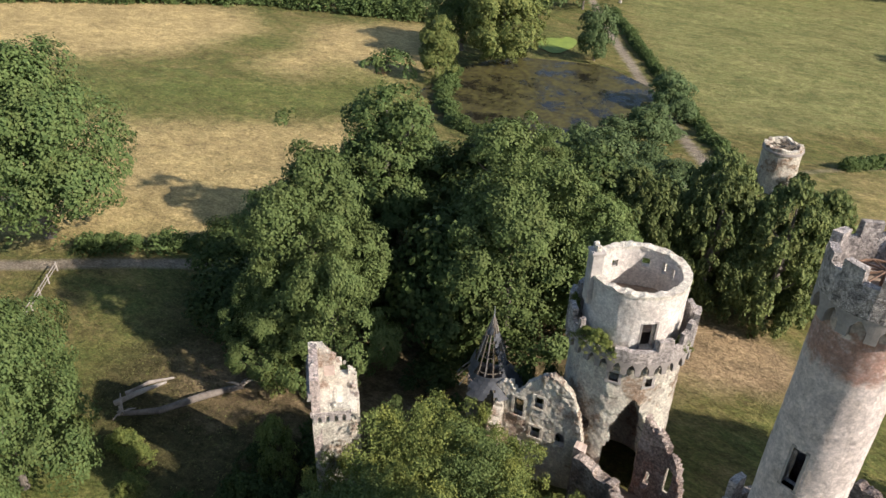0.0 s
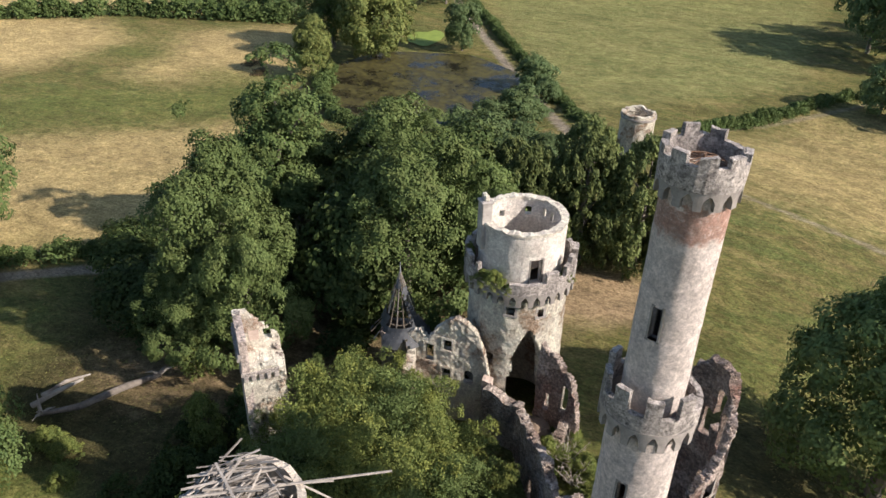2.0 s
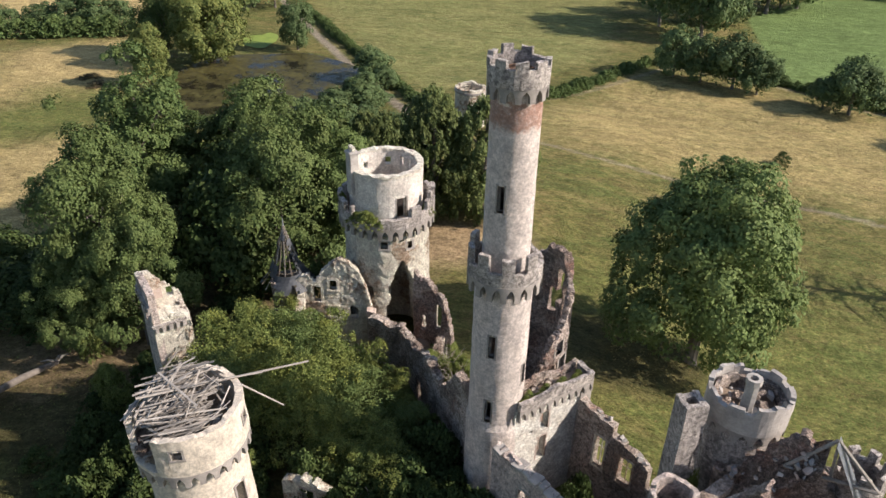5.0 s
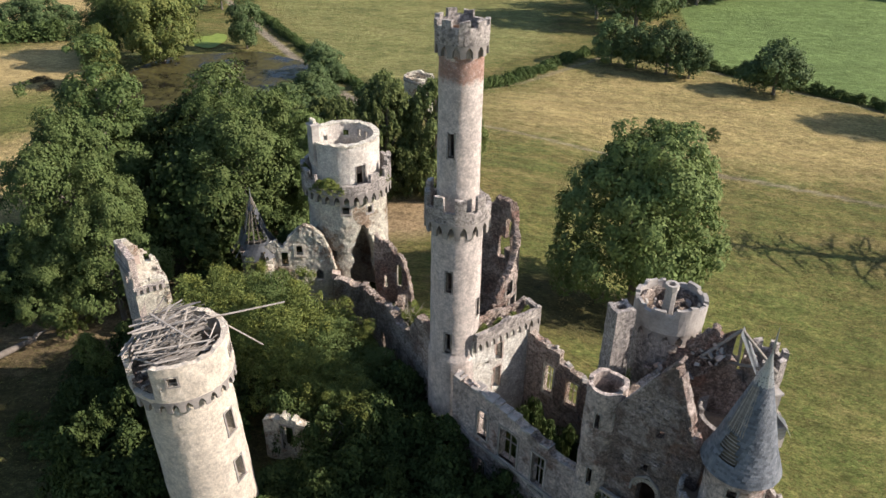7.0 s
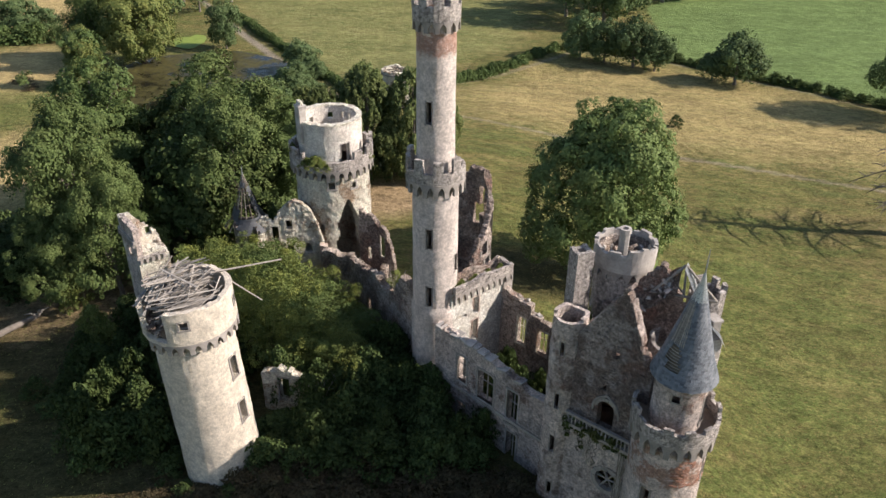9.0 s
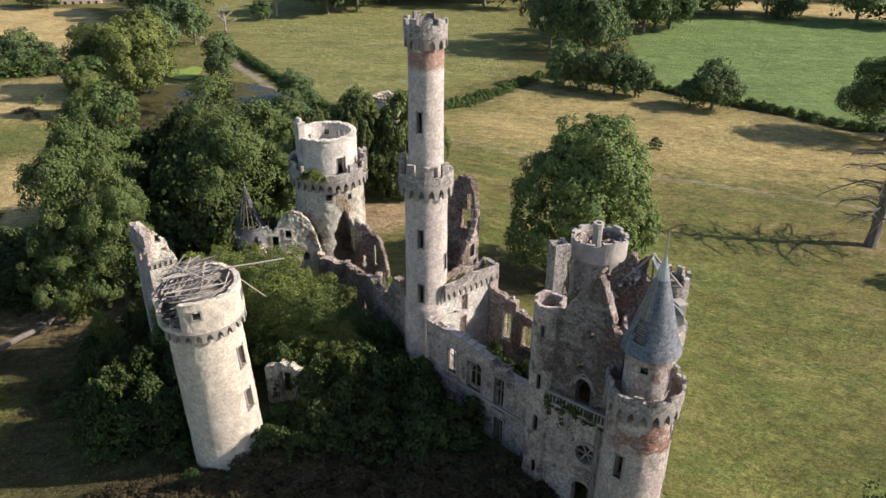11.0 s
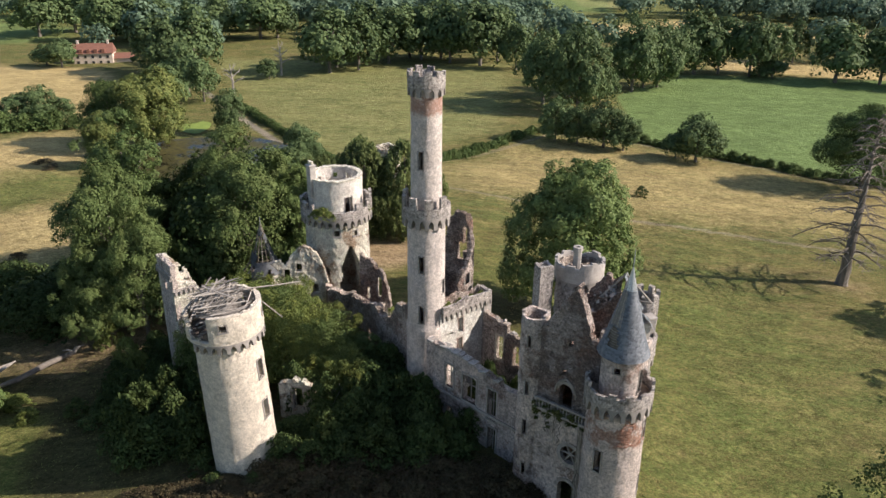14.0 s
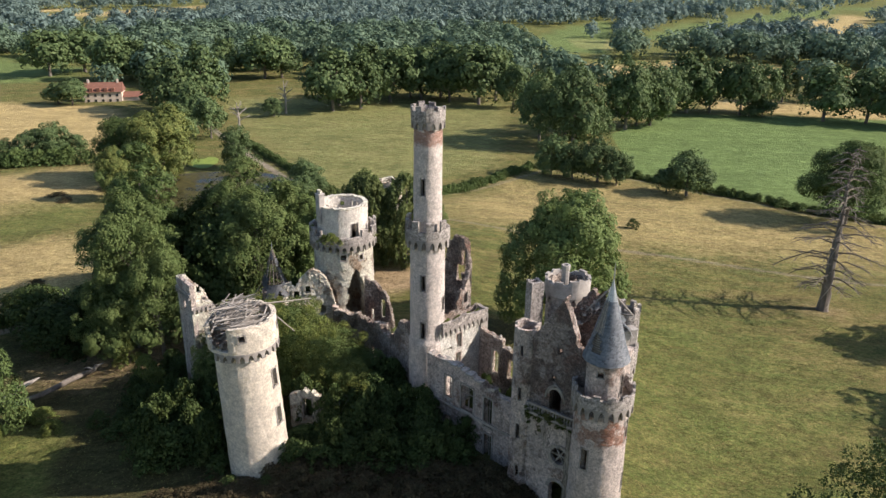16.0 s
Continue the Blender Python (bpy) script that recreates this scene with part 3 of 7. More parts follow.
def ground_material():
    N = Nodes("meadow")
    v = coords(N, world_space=True)
    n1 = noise_tex(N, v, 0.06, 6, 0.6)
    n2 = noise_tex(N, v, 0.55, 7, 0.7)
    n3 = noise_tex(N, v, 4.0, 5, 0.75)
    vst = coords(N, (0.5, 1.6, 1), True)
    n4 = noise_tex(N, vst, 0.9, 5, 0.7)

    def zone(nm, jag=0.35):
        a = N.put("ShaderNodeAttribute", attribute_name=nm)
        s = math2(N, 'ADD', a.outputs["Fac"], math2(N, 'MULTIPLY', math2(N, 'SUBTRACT', n2, 0.5), jag))
        return math2(N, 'MULTIPLY', ramp(N, s, 0.2, 0.8), 1.0)
    straw = (0.31, 0.235, 0.10)
    grass = (0.135, 0.142, 0.044)
    col = mixc(N, ramp(N, math2(N, 'ADD', math2(N, 'MULTIPLY', n1, 0.55), math2(N, 'MULTIPLY', n4, 0.45)), 0.40, 0.68), grass, mixc(N, n2, (0.18, 0.165, 0.06), straw))
    col = mixc(N, math2(N, 'MULTIPLY', ramp(N, n2, 0.55, 0.72), 0.5), col, (0.10, 0.12, 0.035))
    n5 = noise_tex(N, coords(N, (0.6, 1.3, 1), True), 0.16, 7, 0.72, 0.6)
    col = mixc(N, math2(N, 'MULTIPLY', ramp(N, n5, 0.50, 0.60), 0.7), col, (0.10, 0.13, 0.04))
    col = mixc(N, math2(N, 'MULTIPLY', ramp(N, n5, 0.47, 0.38), 0.55), col, (0.27, 0.205, 0.095))
    n6 = noise_tex(N, coords(N, (0.8, 1.0, 1), True), 1.3, 7, 0.75, 0.5)
    col = mixc(N, math2(N, 'MULTIPLY', ramp(N, n6, 0.52, 0.62), 0.45), col, (0.085, 0.105, 0.03))
    col = mixc(N, math2(N, 'MULTIPLY', ramp(N, n6, 0.47, 0.38), 0.35), col, (0.28, 0.215, 0.10))
    col = mixc(N, math2(N, 'MULTIPLY', zone("lush", 1.6), 0.68), col, mixc(N, ramp(N, n6, 0.62, 0.38), (0.095, 0.135, 0.033), (0.205, 0.215, 0.068)))
    col = mixc(N, math2(N, 'MULTIPLY', zone("hay", 0.9), 0.92), col, mixc(N, n4, (0.46, 0.347, 0.158), (0.585, 0.455, 0.216)))
    col = mixc(N, zone("crop", 0.1), col, mixc(N, n2, (0.14, 0.21, 0.07), (0.178, 0.245, 0.086)))
    # litter brown, deepened for the shade on that ground
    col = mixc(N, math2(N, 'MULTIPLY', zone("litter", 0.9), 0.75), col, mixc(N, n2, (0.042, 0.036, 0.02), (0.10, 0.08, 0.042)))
    col = mixc(N, math2(N, 'MULTIPLY', zone("bare", 0.8), 0.8), col, mixc(N, n2, (0.32, 0.22, 0.13), (0.56, 0.405, 0.25)))
    col = mixc(N, zone("track", 0.5), col, mixc(N, n2, (0.24, 0.20, 0.145), (0.38, 0.33, 0.26)))
    col = mixc(N, math2(N, 'MULTIPLY', ramp(N, n3, 0.46, 0.72), 0.3), col, (0.07, 0.075, 0.025))
    for sc, lo, hi in ((0.11, 0.72, 1.09), (0.5, 0.75, 1.25), (2.3, 0.62, 1.38), (5.5, 0.66, 1.34)):
        m = ramp_out(N, ramp(N, noise_tex(N, coords(N, (0.75, 1.2, 1), True), sc, 8, 0.74, 0.7), 0.36, 0.64), lo, hi)
        col = mixc(N, 1.0, col, m, "MULTIPLY")
    N.link(col, N.b.inputs["Base Color"])
    N.b.inputs["Roughness"].default_value = 0.95
    N.b.inputs["Specular IOR Level"].default_value = 0.1
    bump(N, math2(N, 'ADD', math2(N, 'MULTIPLY', n5, 5.0), math2(N, 'ADD', n3, math2(N, 'MULTIPLY', n2, 2.0))), 0.8, 0.35)
    return N.m


M_GROUND = ground_material()
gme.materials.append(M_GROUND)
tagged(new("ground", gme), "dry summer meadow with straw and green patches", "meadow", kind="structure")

# the pond's water
bm = bmesh.new()
pc = Vector((-66, 116, -12.55))
wverts = []
for k in range(40):
    a = k * math.tau / 40
    rr = 1 + 0.10 * noise.noise(Vector((math.cos(a) * 2, math.sin(a) * 2, 7)))
    wverts.append(bm.verts.new((pc.x + 24 * rr * math.cos(a), pc.y + 29 * rr * math.sin(a), pc.z)))
bm.faces.new(wverts)


def water_material():
    N = Nodes("pond_water")
    v = coords(N, world_space=True)
    n = noise_tex(N, v, 0.16, 8, 0.72)
    scum = ramp(N, n, 0.40, 0.54)
    weed = mixc(N, ramp(N, noise_tex(N, v, 0.9, 6, 0.7), 0.4, 0.6), (0.042, 0.036, 0.016), (0.088, 0.082, 0.026))
    col = mixc(N, scum, (0.014, 0.013, 0.010), weed)
    N.link(col, N.b.inputs["Base Color"])
    N.link(ramp_out(N, scum, 0.10, 0.6), N.b.inputs["Roughness"])
    N.b.inputs["Specular IOR Level"].default_value = 0.2
    bump(N, noise_tex(N, v, 3.0, 3), 0.05, 0.02)
    return N.m


bm2 = bmesh.new()
dv = []
for k in range(24):
    a = k * math.tau / 24
    rr = 1 + 0.35 * noise.noise(Vector((math.cos(a) * 1.5, math.sin(a) * 1.5, 3)))
    dx, dy = -83 + 5.5 * rr * math.cos(a) - 2 * math.sin(a), 159 + 8 * rr * math.sin(a)
    dv.append(bm2.verts.new((dx, dy, float(gz(dx, dy)) + 0.12)))
bm2.faces.new(dv)
tagged(part("duckweed", bm2, plain("duckweed_green", (0.14, 0.20, 0.03), (0.24, 0.31, 0.055), 0.6, 0.7)), "bright green duckweed patch by the pond", "water plants", kind="stuff")
tagged(part("water", bm, water_material()), "still brown pond with floating weed", "pond", kind="structure")


# ---- the castle ----
def slit(circ, az, a0, radius):
    return ((az - a0) % 360) / 360 * circ


# tall slender tower
T = thing("tall_tower", "slender grey round watchtower with crenellated crown, roofless", "tower", (0.45, 1.95, 0))


def tall_r(z):
    return 2.06 if z < 7.9 else (2.06 - (z - 7.9) * 0.7 if z < 8.1 else 1.92 - (z - 8.1) * 0.003 - (0.33 if z > 19.1 else 0))


pl, ci = round_wall(tall_r)
wins = [(-101, 14.2, 0.5, 1.75), (-101, 8.55, 0.5, 1.85), (-20, 11.5, 0.5, 1.6), (95, 13.0, 0.5, 1.7)]
hs = [(slit(ci, a, -180, 2), z, w, h, 0) for a, z, w, h in wins]
part("lower_shaft", shell(pl, ci, -3, 20.2, 0.5, hs, closed=True, du=0.13, dz=0.6, rough=0.02), M_TALL, T, smooth=False)
for h in hs:
    window_frame(T, pl, h[0], h[1], h[2], h[3], 0.02, 0.12)
pl, ci = round_wall(lambda z: 1.53 - (z - 19) * 0.004)
wins = [(-107, 24.85, 0.5, 1.75), (80, 26, 0.5, 1.7)]
hs = [(slit(ci, a, -180, 2), z, w, h, 0) for a, z, w, h in wins]
part("upper_shaft", shell(pl, ci, 19.2, 32.7, 0.4, hs, closed=True, du=0.11, dz=0.6, rough=0.02), M_TALL, T)
for h in hs:
    window_frame(T, pl, h[0], h[1], h[2], h[3], 0.02, 0.1)
machicolation(T, 1.86, 2.42, 18.9, 20.15, 17)
pl, ci = round_wall(2.4)
f, ln = merlon_top(ci, 9, 21.05, 22.3, 0.5, missing=(4, 5), seed=3)
part("gallery_parapet", shell(pl, ci, 20.15, f, 0.3, closed=True, du=0.4, lines=ln, rough=0.03), M_PARAPET, T, "grey crenellated gallery wall, partly fallen")
part("gallery_floor", disc(2.2, 20.25, seed=2, amp=0.05), M_EARTH, T)
machicolation(T, 1.44, 1.76, 31.65, 32.6, 13)
pl, ci = round_wall(1.79)
f, ln = merlon_top(ci, 9, 33.72, 34.15, 0.6, missing=(5,), seed=8)
part("crown_parapet", shell(pl, ci, 32.55, f, 0.28, closed=True, du=0.35, lines=ln, rough=0.03), M_PARAPET, T, "grey crenellated crown, merlons chipped")
part("crown_floor", disc(1.5, 32.7, seed=4, amp=0.1), M_EARTH, T)
bm = bmesh.new()
for k in range(12):
    a = k * math.tau / 12
    tube(bm, [(0.1 * math.cos(a), 0.1 * math.sin(a), 33.35), (0.95 * math.cos(a), 0.95 * math.sin(a), 33.15)], [0.035, 0.03], 5)
for k in range(16):
    a, b = k * math.tau / 16, (k + 1) * math.tau / 16
    tube(bm, [(0.95 * math.cos(a), 0.95 * math.sin(a), 33.15), (0.95 * math.cos(b), 0.95 * math.sin(b), 33.15)], [0.05, 0.05], 5)
tube(bm, [(0, 0, 32.7), (0, 0, 33.5)], [0.09, 0.07], 6)
part("roof_spokes", bm, M_RUST, T, "rusty spoked frame of a lost roof")

# left tower with the collapsed roof
L = thing("west_tower", "leaning cream-rendered round tower with a collapsed timber roof", "tower", (-16.55, -8.45, -1.2), rot=(0, -2.6, 0))


def lt_r(z):
    return 3.12 - 0.012 * z - (0.4 if z > 12.65 else 0)


pl, ci = round_wall(lt_r)
wins = [(-14, 8.6, 0.75, 1.9), (-16, 4.3, 0.75, 1.9), (-163, 8.4, 0.75, 1.9), (-165, 3.9, 0.75, 1.9), (100, 6, 0.8, 1.9)]
hs = [(slit(ci, a, -180, 3), z, w, h, 0.12) for a, z, w, h in wins]
part("shaft", shell(pl, ci, -1.5, 13.4, 0.7, hs, closed=True, du=0.17, dz=0.6, rough=0.025), M_CREAM, L)
for h in hs:
    window_frame(L, pl, h[0], h[1], h[2], h[3], 0.05, 0.14)
gone_l = lambda a: 150 < (a % 360) < 232
machicolation(L, 2.95, 3.46, 12.45, 13.4, 26, gone_l)
pl, ci = round_wall(3.45)


def lt_top(u):
    a = u / 3.45 * 180 / math.pi - 180
    base = 16.15 + ragged(u, 5, 0.16, 0.7)
    if a < -97:
        base = 13.75 + 1.75 * min(1.0, max(0.0, (-a - 132) / 16)) + ragged(u, 6, 0.4, 0.6)
    elif a > 120:
        base = 15.2 + ragged(u, 7, 0.5, 0.6)
    return base


hs = [(slit(ci, -73, -180, 3), 14.75, 0.62, 0.62, 0), (slit(ci, 10, -180, 3), 14.6, 0.6, 0.6, 0), (slit(ci, 75, -180, 3), 14.6, 0.6, 0.6, 0)]
part("parapet", shell(pl, ci, 13.35, lt_top, 0.42, hs, closed=True, du=0.17, dz=0.35, rough=0.035), M_CREAM, L, "cream parapet, broken open on one side")
for h in hs:
    window_frame(L, pl, h[0], h[1], h[2], h[3], 0.03, 0.13)
part("rubble_floor", disc(3.1, 14.0, seed=6, amp=0.7), M_EARTH, L)
rb = random.Random(11)
for k in range(240):
    bm = bmesh.new()
    ln_ = rb.uniform(1.0, 4.8)
    box_bm(bm, (ln_, rb.uniform(0.05, 0.13), rb.uniform(0.03, 0.07)), jitter=0.016)
    rz = rb.choice((28, 24, 34, 20, 30, 45, -35, 95, 70, 25)) + rb.uniform(-9, 9)
    free = math.sqrt(max(0.3, 3.55 ** 2 - (ln_ * 0.5) ** 2))
    q = rb.uniform(-1, 1) * free * 0.85
    w = rb.uniform(-0.35, 0.35)
    x = -q * math.sin(radians(rz)) + w * math.cos(radians(rz)) - 0.25
    y = q * math.cos(radians(rz)) + w * math.sin(radians(rz)) - 0.1
    ob = part("rafter", bm, M_TIMBER, L)
    ob.matrix_basis = pose(x, y, 15.95 + rb.uniform(-0.7, 1.1) - 0.16 * math.hypot(x, y) + 0.12 * y, rb.uniform(-30, 30), -7 + rb.uniform(-15, 15), rz)
for a, b, w in (((-2.0, -1.4, 17.3), (5.7, 5.8, 15.2), 0.15), ((-1.6, -0.4, 17.0), (3.6, 3.4, 16.0), 0.13), ((1.3, 2.3, 16.5), (3.7, 5.3, 11.6), 0.12), ((-3.2, 0.6, 15.4), (-2.0, 3.4, 16.9), 0.13)):
    bm = bmesh.new()
    tube(bm, [a, b], [w * 0.6, w * 0.45], 5)
    part("fallen_beam", bm, M_TIMBER, L, "long silvered beam lying over the wall")
rb = random.Random(5)
for k in range(40):
    bm = bmesh.new()
    s = rb.uniform(0.18, 0.5)
    box_bm(bm, (s, s * rb.uniform(0.6, 1), s * 0.6), jitter=0.05)
    a = radians(rb.uniform(178, 250))
    ob = part("fallen_stone", bm, M_RUBBLE, L)
    r = rb.uniform(1.9, 3.2)
    ob.matrix_basis = pose(r * math.cos(a), r * math.sin(a), 14.15 + (3.2 - r) * 0.25, rb.uniform(0, 60), rb.uniform(0, 60), rb.uniform(0, 360))

# great round tower
R = thing("great_round_tower", "broad pale rubble tower with gallery and open inner drum", "tower", (-12.7, 23.0, 0))
pl, ci = round_wall(lambda z: 4.15 - 0.01 * z - (0.45 if z > 11.25 else 0))


def breach(u, z):
    a = math.degrees(u / 4.15) - 180
    w = 20 + 1.2 * max(0, 5 - z) + 5 * noise.noise(Vector((z * 0.8, 2 if a > -59 else 8, 0))) + 2 * noise.noise(Vector((z * 3.1, 2 if a > -59 else 8, 4)))
    w = min(w, 31)
    c = -56 + 0.9 * max(0, 4 - z)
    top = 8.6 - abs(a - c) * 0.1 - abs(a - c) ** 2 * 0.0035 + 0.25 * noise.noise(Vector((a * 0.25, 3, 0)))
    return abs(a - c) < w and z < top


hs = [(slit(ci, -80, -180, 4), 9.9, 0.7, 0.75, 0), (slit(ci, -45, -180, 4), 9.7, 0.5, 0.7, 0), (slit(ci, -100, -180, 4), 4.4, 0.6, 1.2, 0)]
part("shaft", shell(pl, ci, -5, 12.2, 0.9, hs, closed=True, du=0.15, dz=0.17, rough=0.05, cut=breach), M_ROUND, R)
for h in hs[:2]:
    window_frame(R, pl, h[0], h[1], h[2], h[3], 0.05, 0.2, M_CAP)
machicolation(R, 3.9, 4.56, 10.95, 12.15, 30)
pl, ci = round_wall(4.55)
f, ln = merlon_top(ci, 14, 13.15, 14.0, 0.58, missing=(4, 9), seed=12)


def rt_top(u):
    a = math.degrees(u / 4.55) - 180
    if -118 < a < -84:
        return 12.55 + 0.1 * noise.noise(Vector((u, 1, 1)))
    if -14 < a < 30:
        return f(u) + 0.6
    return f(u)


part("gallery_parapet", shell(pl, ci, 12.1, rt_top, 0.4, closed=True, du=0.4, lines=ln, rough=0.04), M_PARAPET, R, "pale crenellated gallery wall with a gap")
part("gallery_floor", disc(4.2, 12.2, seed=9, amp=0.06), M_EARTH, R)
pl, ci = round_wall(lambda z: 3.45)
hs = [(slit(ci, -52, -180, 3), 12.6, 0.95, 2.1, 0.0), (slit(ci, 100, -180, 3), 15.3, 0.62, 0.75, 0), (slit(ci, 72, -180, 3), 15.3, 0.4, 0.9, 0), (slit(ci, 55, -180, 3), 15.3, 0.4, 0.9, 0), (slit(ci, 145, -180, 3), 15.2, 0.6, 0.6, 0), (slit(ci, 30, -180, 3), 15.0, 0.5, 0.9, 0)]
part("drum", shell(pl, ci, 12.2, lambda u: 16.85 + 0.12 * noise.noise(Vector((u * 0.9, 3, 3))), 0.55, hs, closed=True, du=0.18, dz=0.5, rough=0.025), M_DRUM, R, "pale open drum, roof lost")
window_frame(R, pl, hs[0][0], hs[0][1], hs[0][2], hs[0][3], 0.02, 0.14, sill=False)
pl2, ci2 = round_wall(3.5)
part("drum_coping", shell(pl2, ci2, 16.7, lambda u: 16.92 + 0.09 * noise.noise(Vector((u * 1.6, 3, 3))), 0.62, closed=True, du=0.22, rough=0.07), M_WHITE, R, "broken brick coping")
part("drum_floor", disc(3.0, 13.6, seed=5, amp=0.5), M_EARTH, R)
bm = bmesh.new()
box_bm(bm, (0.85, 0.95, 4.2), pose(-2.5, -2.25, 16.6, 0, 0, 42), bevel=0.06)
box_bm(bm, (1.0, 1.1, 0.22), pose(-2.5, -2.25, 18.55, 0, 0, 42), bevel=0.05)
stack = part("chimney", bm, M_CAP, R, "small grey chimney stack")
for q in (-0.24, 0.24):
    bm = bmesh.new()
    box_bm(bm, (0.36, 0.3, 0.5), pose(-2.5 - q * 0.67, -2.25 + q * 0.74, 18.88, 0, 0, 42), bevel=0.04)
    part("chimney_pot", bm, M_WHITE, stack)

# cone-roofed gate tower
C = thing("gate_tower", "round gate tower with a slate cone roof and crenellated gallery", "tower", (17.25, -16.3, 0))
pl, ci = round_wall(lambda z: 2.46 - 0.008 * z - (0.4 if z > 11.2 else 0))
wins = [(-128, 5.65, 0.62, 2.05), (-28, 8.4, 0.6, 2.0), (-52, 0.4, 0.6, 2.0), (-20, 3.0, 0.6, 1.8)]
hs = [(slit(ci, a, -180, 2), z, w, h, 0) for a, z, w, h in wins]
part("shaft", shell(pl, ci, -6, 12.1, 0.6, hs, closed=True, du=0.16, dz=0.3, rough=0.03), M_GATE_SHAFT, C)
for h in hs:
    window_frame(C, pl, h[0], h[1], h[2], h[3], 0.04, 0.13)
machicolation(C, 2.34, 2.72, 10.9, 12.15, 20)
pl, ci = round_wall(2.74)
f, ln = merlon_top(ci, 13, 13.1, 13.6, 0.5, missing=(1, 5, 9), seed=21)
part("gallery_parapet", shell(pl, ci, 12.1, f, 0.24, closed=True, du=0.35, lines=ln, rough=0.025), M_PARAPET, C, "grey crenellated gallery wall")
part("gallery_floor", disc(2.5, 12.2, seed=12, amp=0.05), M_EARTH, C)
pl, ci = round_wall(1.62)
hs = [(slit(ci, -112, -180, 2), 14.7, 0.5, 0.5, 0), (slit(ci, -32, -180, 2), 12.7, 0.55, 2.1, 0.2), (slit(ci, 40, -180, 2), 14.6, 0.5, 0.5, 0)]
part("turret", shell(pl, ci, 12.2, 16.3, 0.35, hs, closed=True, du=0.13, rough=0.015), M_GATE, C, "greyish-pink turret drum under the cone")
for h in hs[:2]:
    window_frame(C, pl, h[0], h[1], h[2], h[3], 0.03, 0.1)


def slate_cone(parent, r0, z0, z1, rows, hole=None, flare=0.18, mat=None, sides=34):
    """Rows of lapped slates on a cone; a hole shows the battens."""
    keep_v, keep_f = [], []
    for k in range(rows):
        t0, t1 = k / rows, min(1.0, (k + 1.25) / rows)
        n = max(8, int(sides * (1 - t0) + 6))
        for s in range(n):
            a0 = (s + 0.5 * (k % 2)) * math.tau / n
            a1 = a0 + math.tau / n * 0.985
            am = math.degrees((a0 + a1) / 2)
            if hole and hole(am, (t0 + t1) / 2):
                continue
            rnd = random.Random(k * 1000 + s)
            lift = 0.012 + rnd.random() * 0.02
            slip = rnd.uniform(-0.015, 0.015)

            def pt(t, a, up):
                r = r0 * (1 - t) + flare * max(0, 0.18 - t) / 0.18 + up + 0.02
                return (r * math.cos(a), r * math.sin(a), z0 + (z1 - z0) * t + slip)
            b = len(keep_v)
            keep_v += [pt(t0, a0, lift), pt(t0, a1, lift), pt(t1, a1, 0), pt(t1, a0, 0), pt(t0, a0, lift - 0.02), pt(t0, a1, lift - 0.02)]
            keep_f += [(b, b + 1, b + 2, b + 3), (b + 4, b + 5, b + 1, b), (b + 5, b + 4, b + 3, b + 2)]
    part("slate_covering", mesh_of("slate_covering", keep_v, keep_f, mat or M_SLATE_ISL), None, parent, "blue-grey slates, patchy and slipped", kind="stuff")


def slate_material(name="slate_rows", k=1.0):
    N = Nodes(name)
    g = N.put("ShaderNodeNewGeometry")
    v = coords(N)
    n = noise_tex(N, v, 0.8, 6)
    col = mixc(N, g.outputs["Random Per Island"], (0.055, 0.065, 0.08), (0.15, 0.165, 0.19))
    vst = coords(N, (2.2, 2.2, 0.35))
    col = mixc(N, math2(N, 'MULTIPLY', ramp(N, noise_tex(N, vst, 1.0, 6, 0.7), 0.5, 0.64), 0.5), col, (0.20, 0.215, 0.23))
    col = mixc(N, math2(N, 'MULTIPLY', ramp(N, n, 0.5, 0.7), 0.5), col, (0.06, 0.07, 0.08))
    if k != 1.0:
        col = mixc(N, 1.0, col, (k, k, k), "MULTIPLY")
    N.link(col, N.b.inputs["Base Color"])
    N.b.inputs["Roughness"].default_value = 0.62
    bump(N, noise_tex(N, v, 9, 4), 0.5, 0.03)
    return N.m


M_SLATE_ISL = slate_material()
M_SLATE_OLD = slate_material("old_dark_slate", 0.4)


def cone_hole(a, t):
    a = (a + 180) % 360 - 180
    jag = 9 * noise.noise(Vector((a * 0.1, t * 20, 0)))
    if 0.14 < t < 0.36 and abs(a + 140 + (t - 0.25) * 60) < 19 - 60 * abs(t - 0.24) + jag:
        return True
    return 0.37 < t < 0.74 and abs(a + 148) < 21 + jag


slate_cone(C, 1.9, 15.95, 23.0, 54, cone_hole, flare=0.12, sides=44)
for k in range(24):
    t = 0.12 + k * 0.026
    r = 1.89 * (1 - t)
    bm = bmesh.new()
    pts = [(r * math.cos(radians(a)), r * math.sin(radians(a)), 15.95 + 7.05 * t) for a in range(-184, -112, 8)]
    tube(bm, pts, [0.024] * len(pts), 4)
    part("batten", bm, M_TIMBER, C, "bare roofing batten where slates are lost")
bm = bmesh.new()
tube(bm, [(0, 0, 15.7), (0, 0, 22.8)], [1.72, 0.02], 28)
part("roof_deck", bm, M_DARKWOOD, C)
bm = bmesh.new()
tube(bm, [(0, 0, 21.3), (0, 0, 22.3), (0, 0, 23.1)], [0.5, 0.23, 0.06], 14)
part("lead_cap", bm, M_LEAD, C, "pale lead cap")
bm = bmesh.new()
tube(bm, [(0, 0, 23.0), (0, 0, 23.4), (0, 0, 23.5), (0, 0, 24.7)], [0.05, 0.03, 0.06, 0.012], 7)
part("finial", bm, M_LEAD, C)
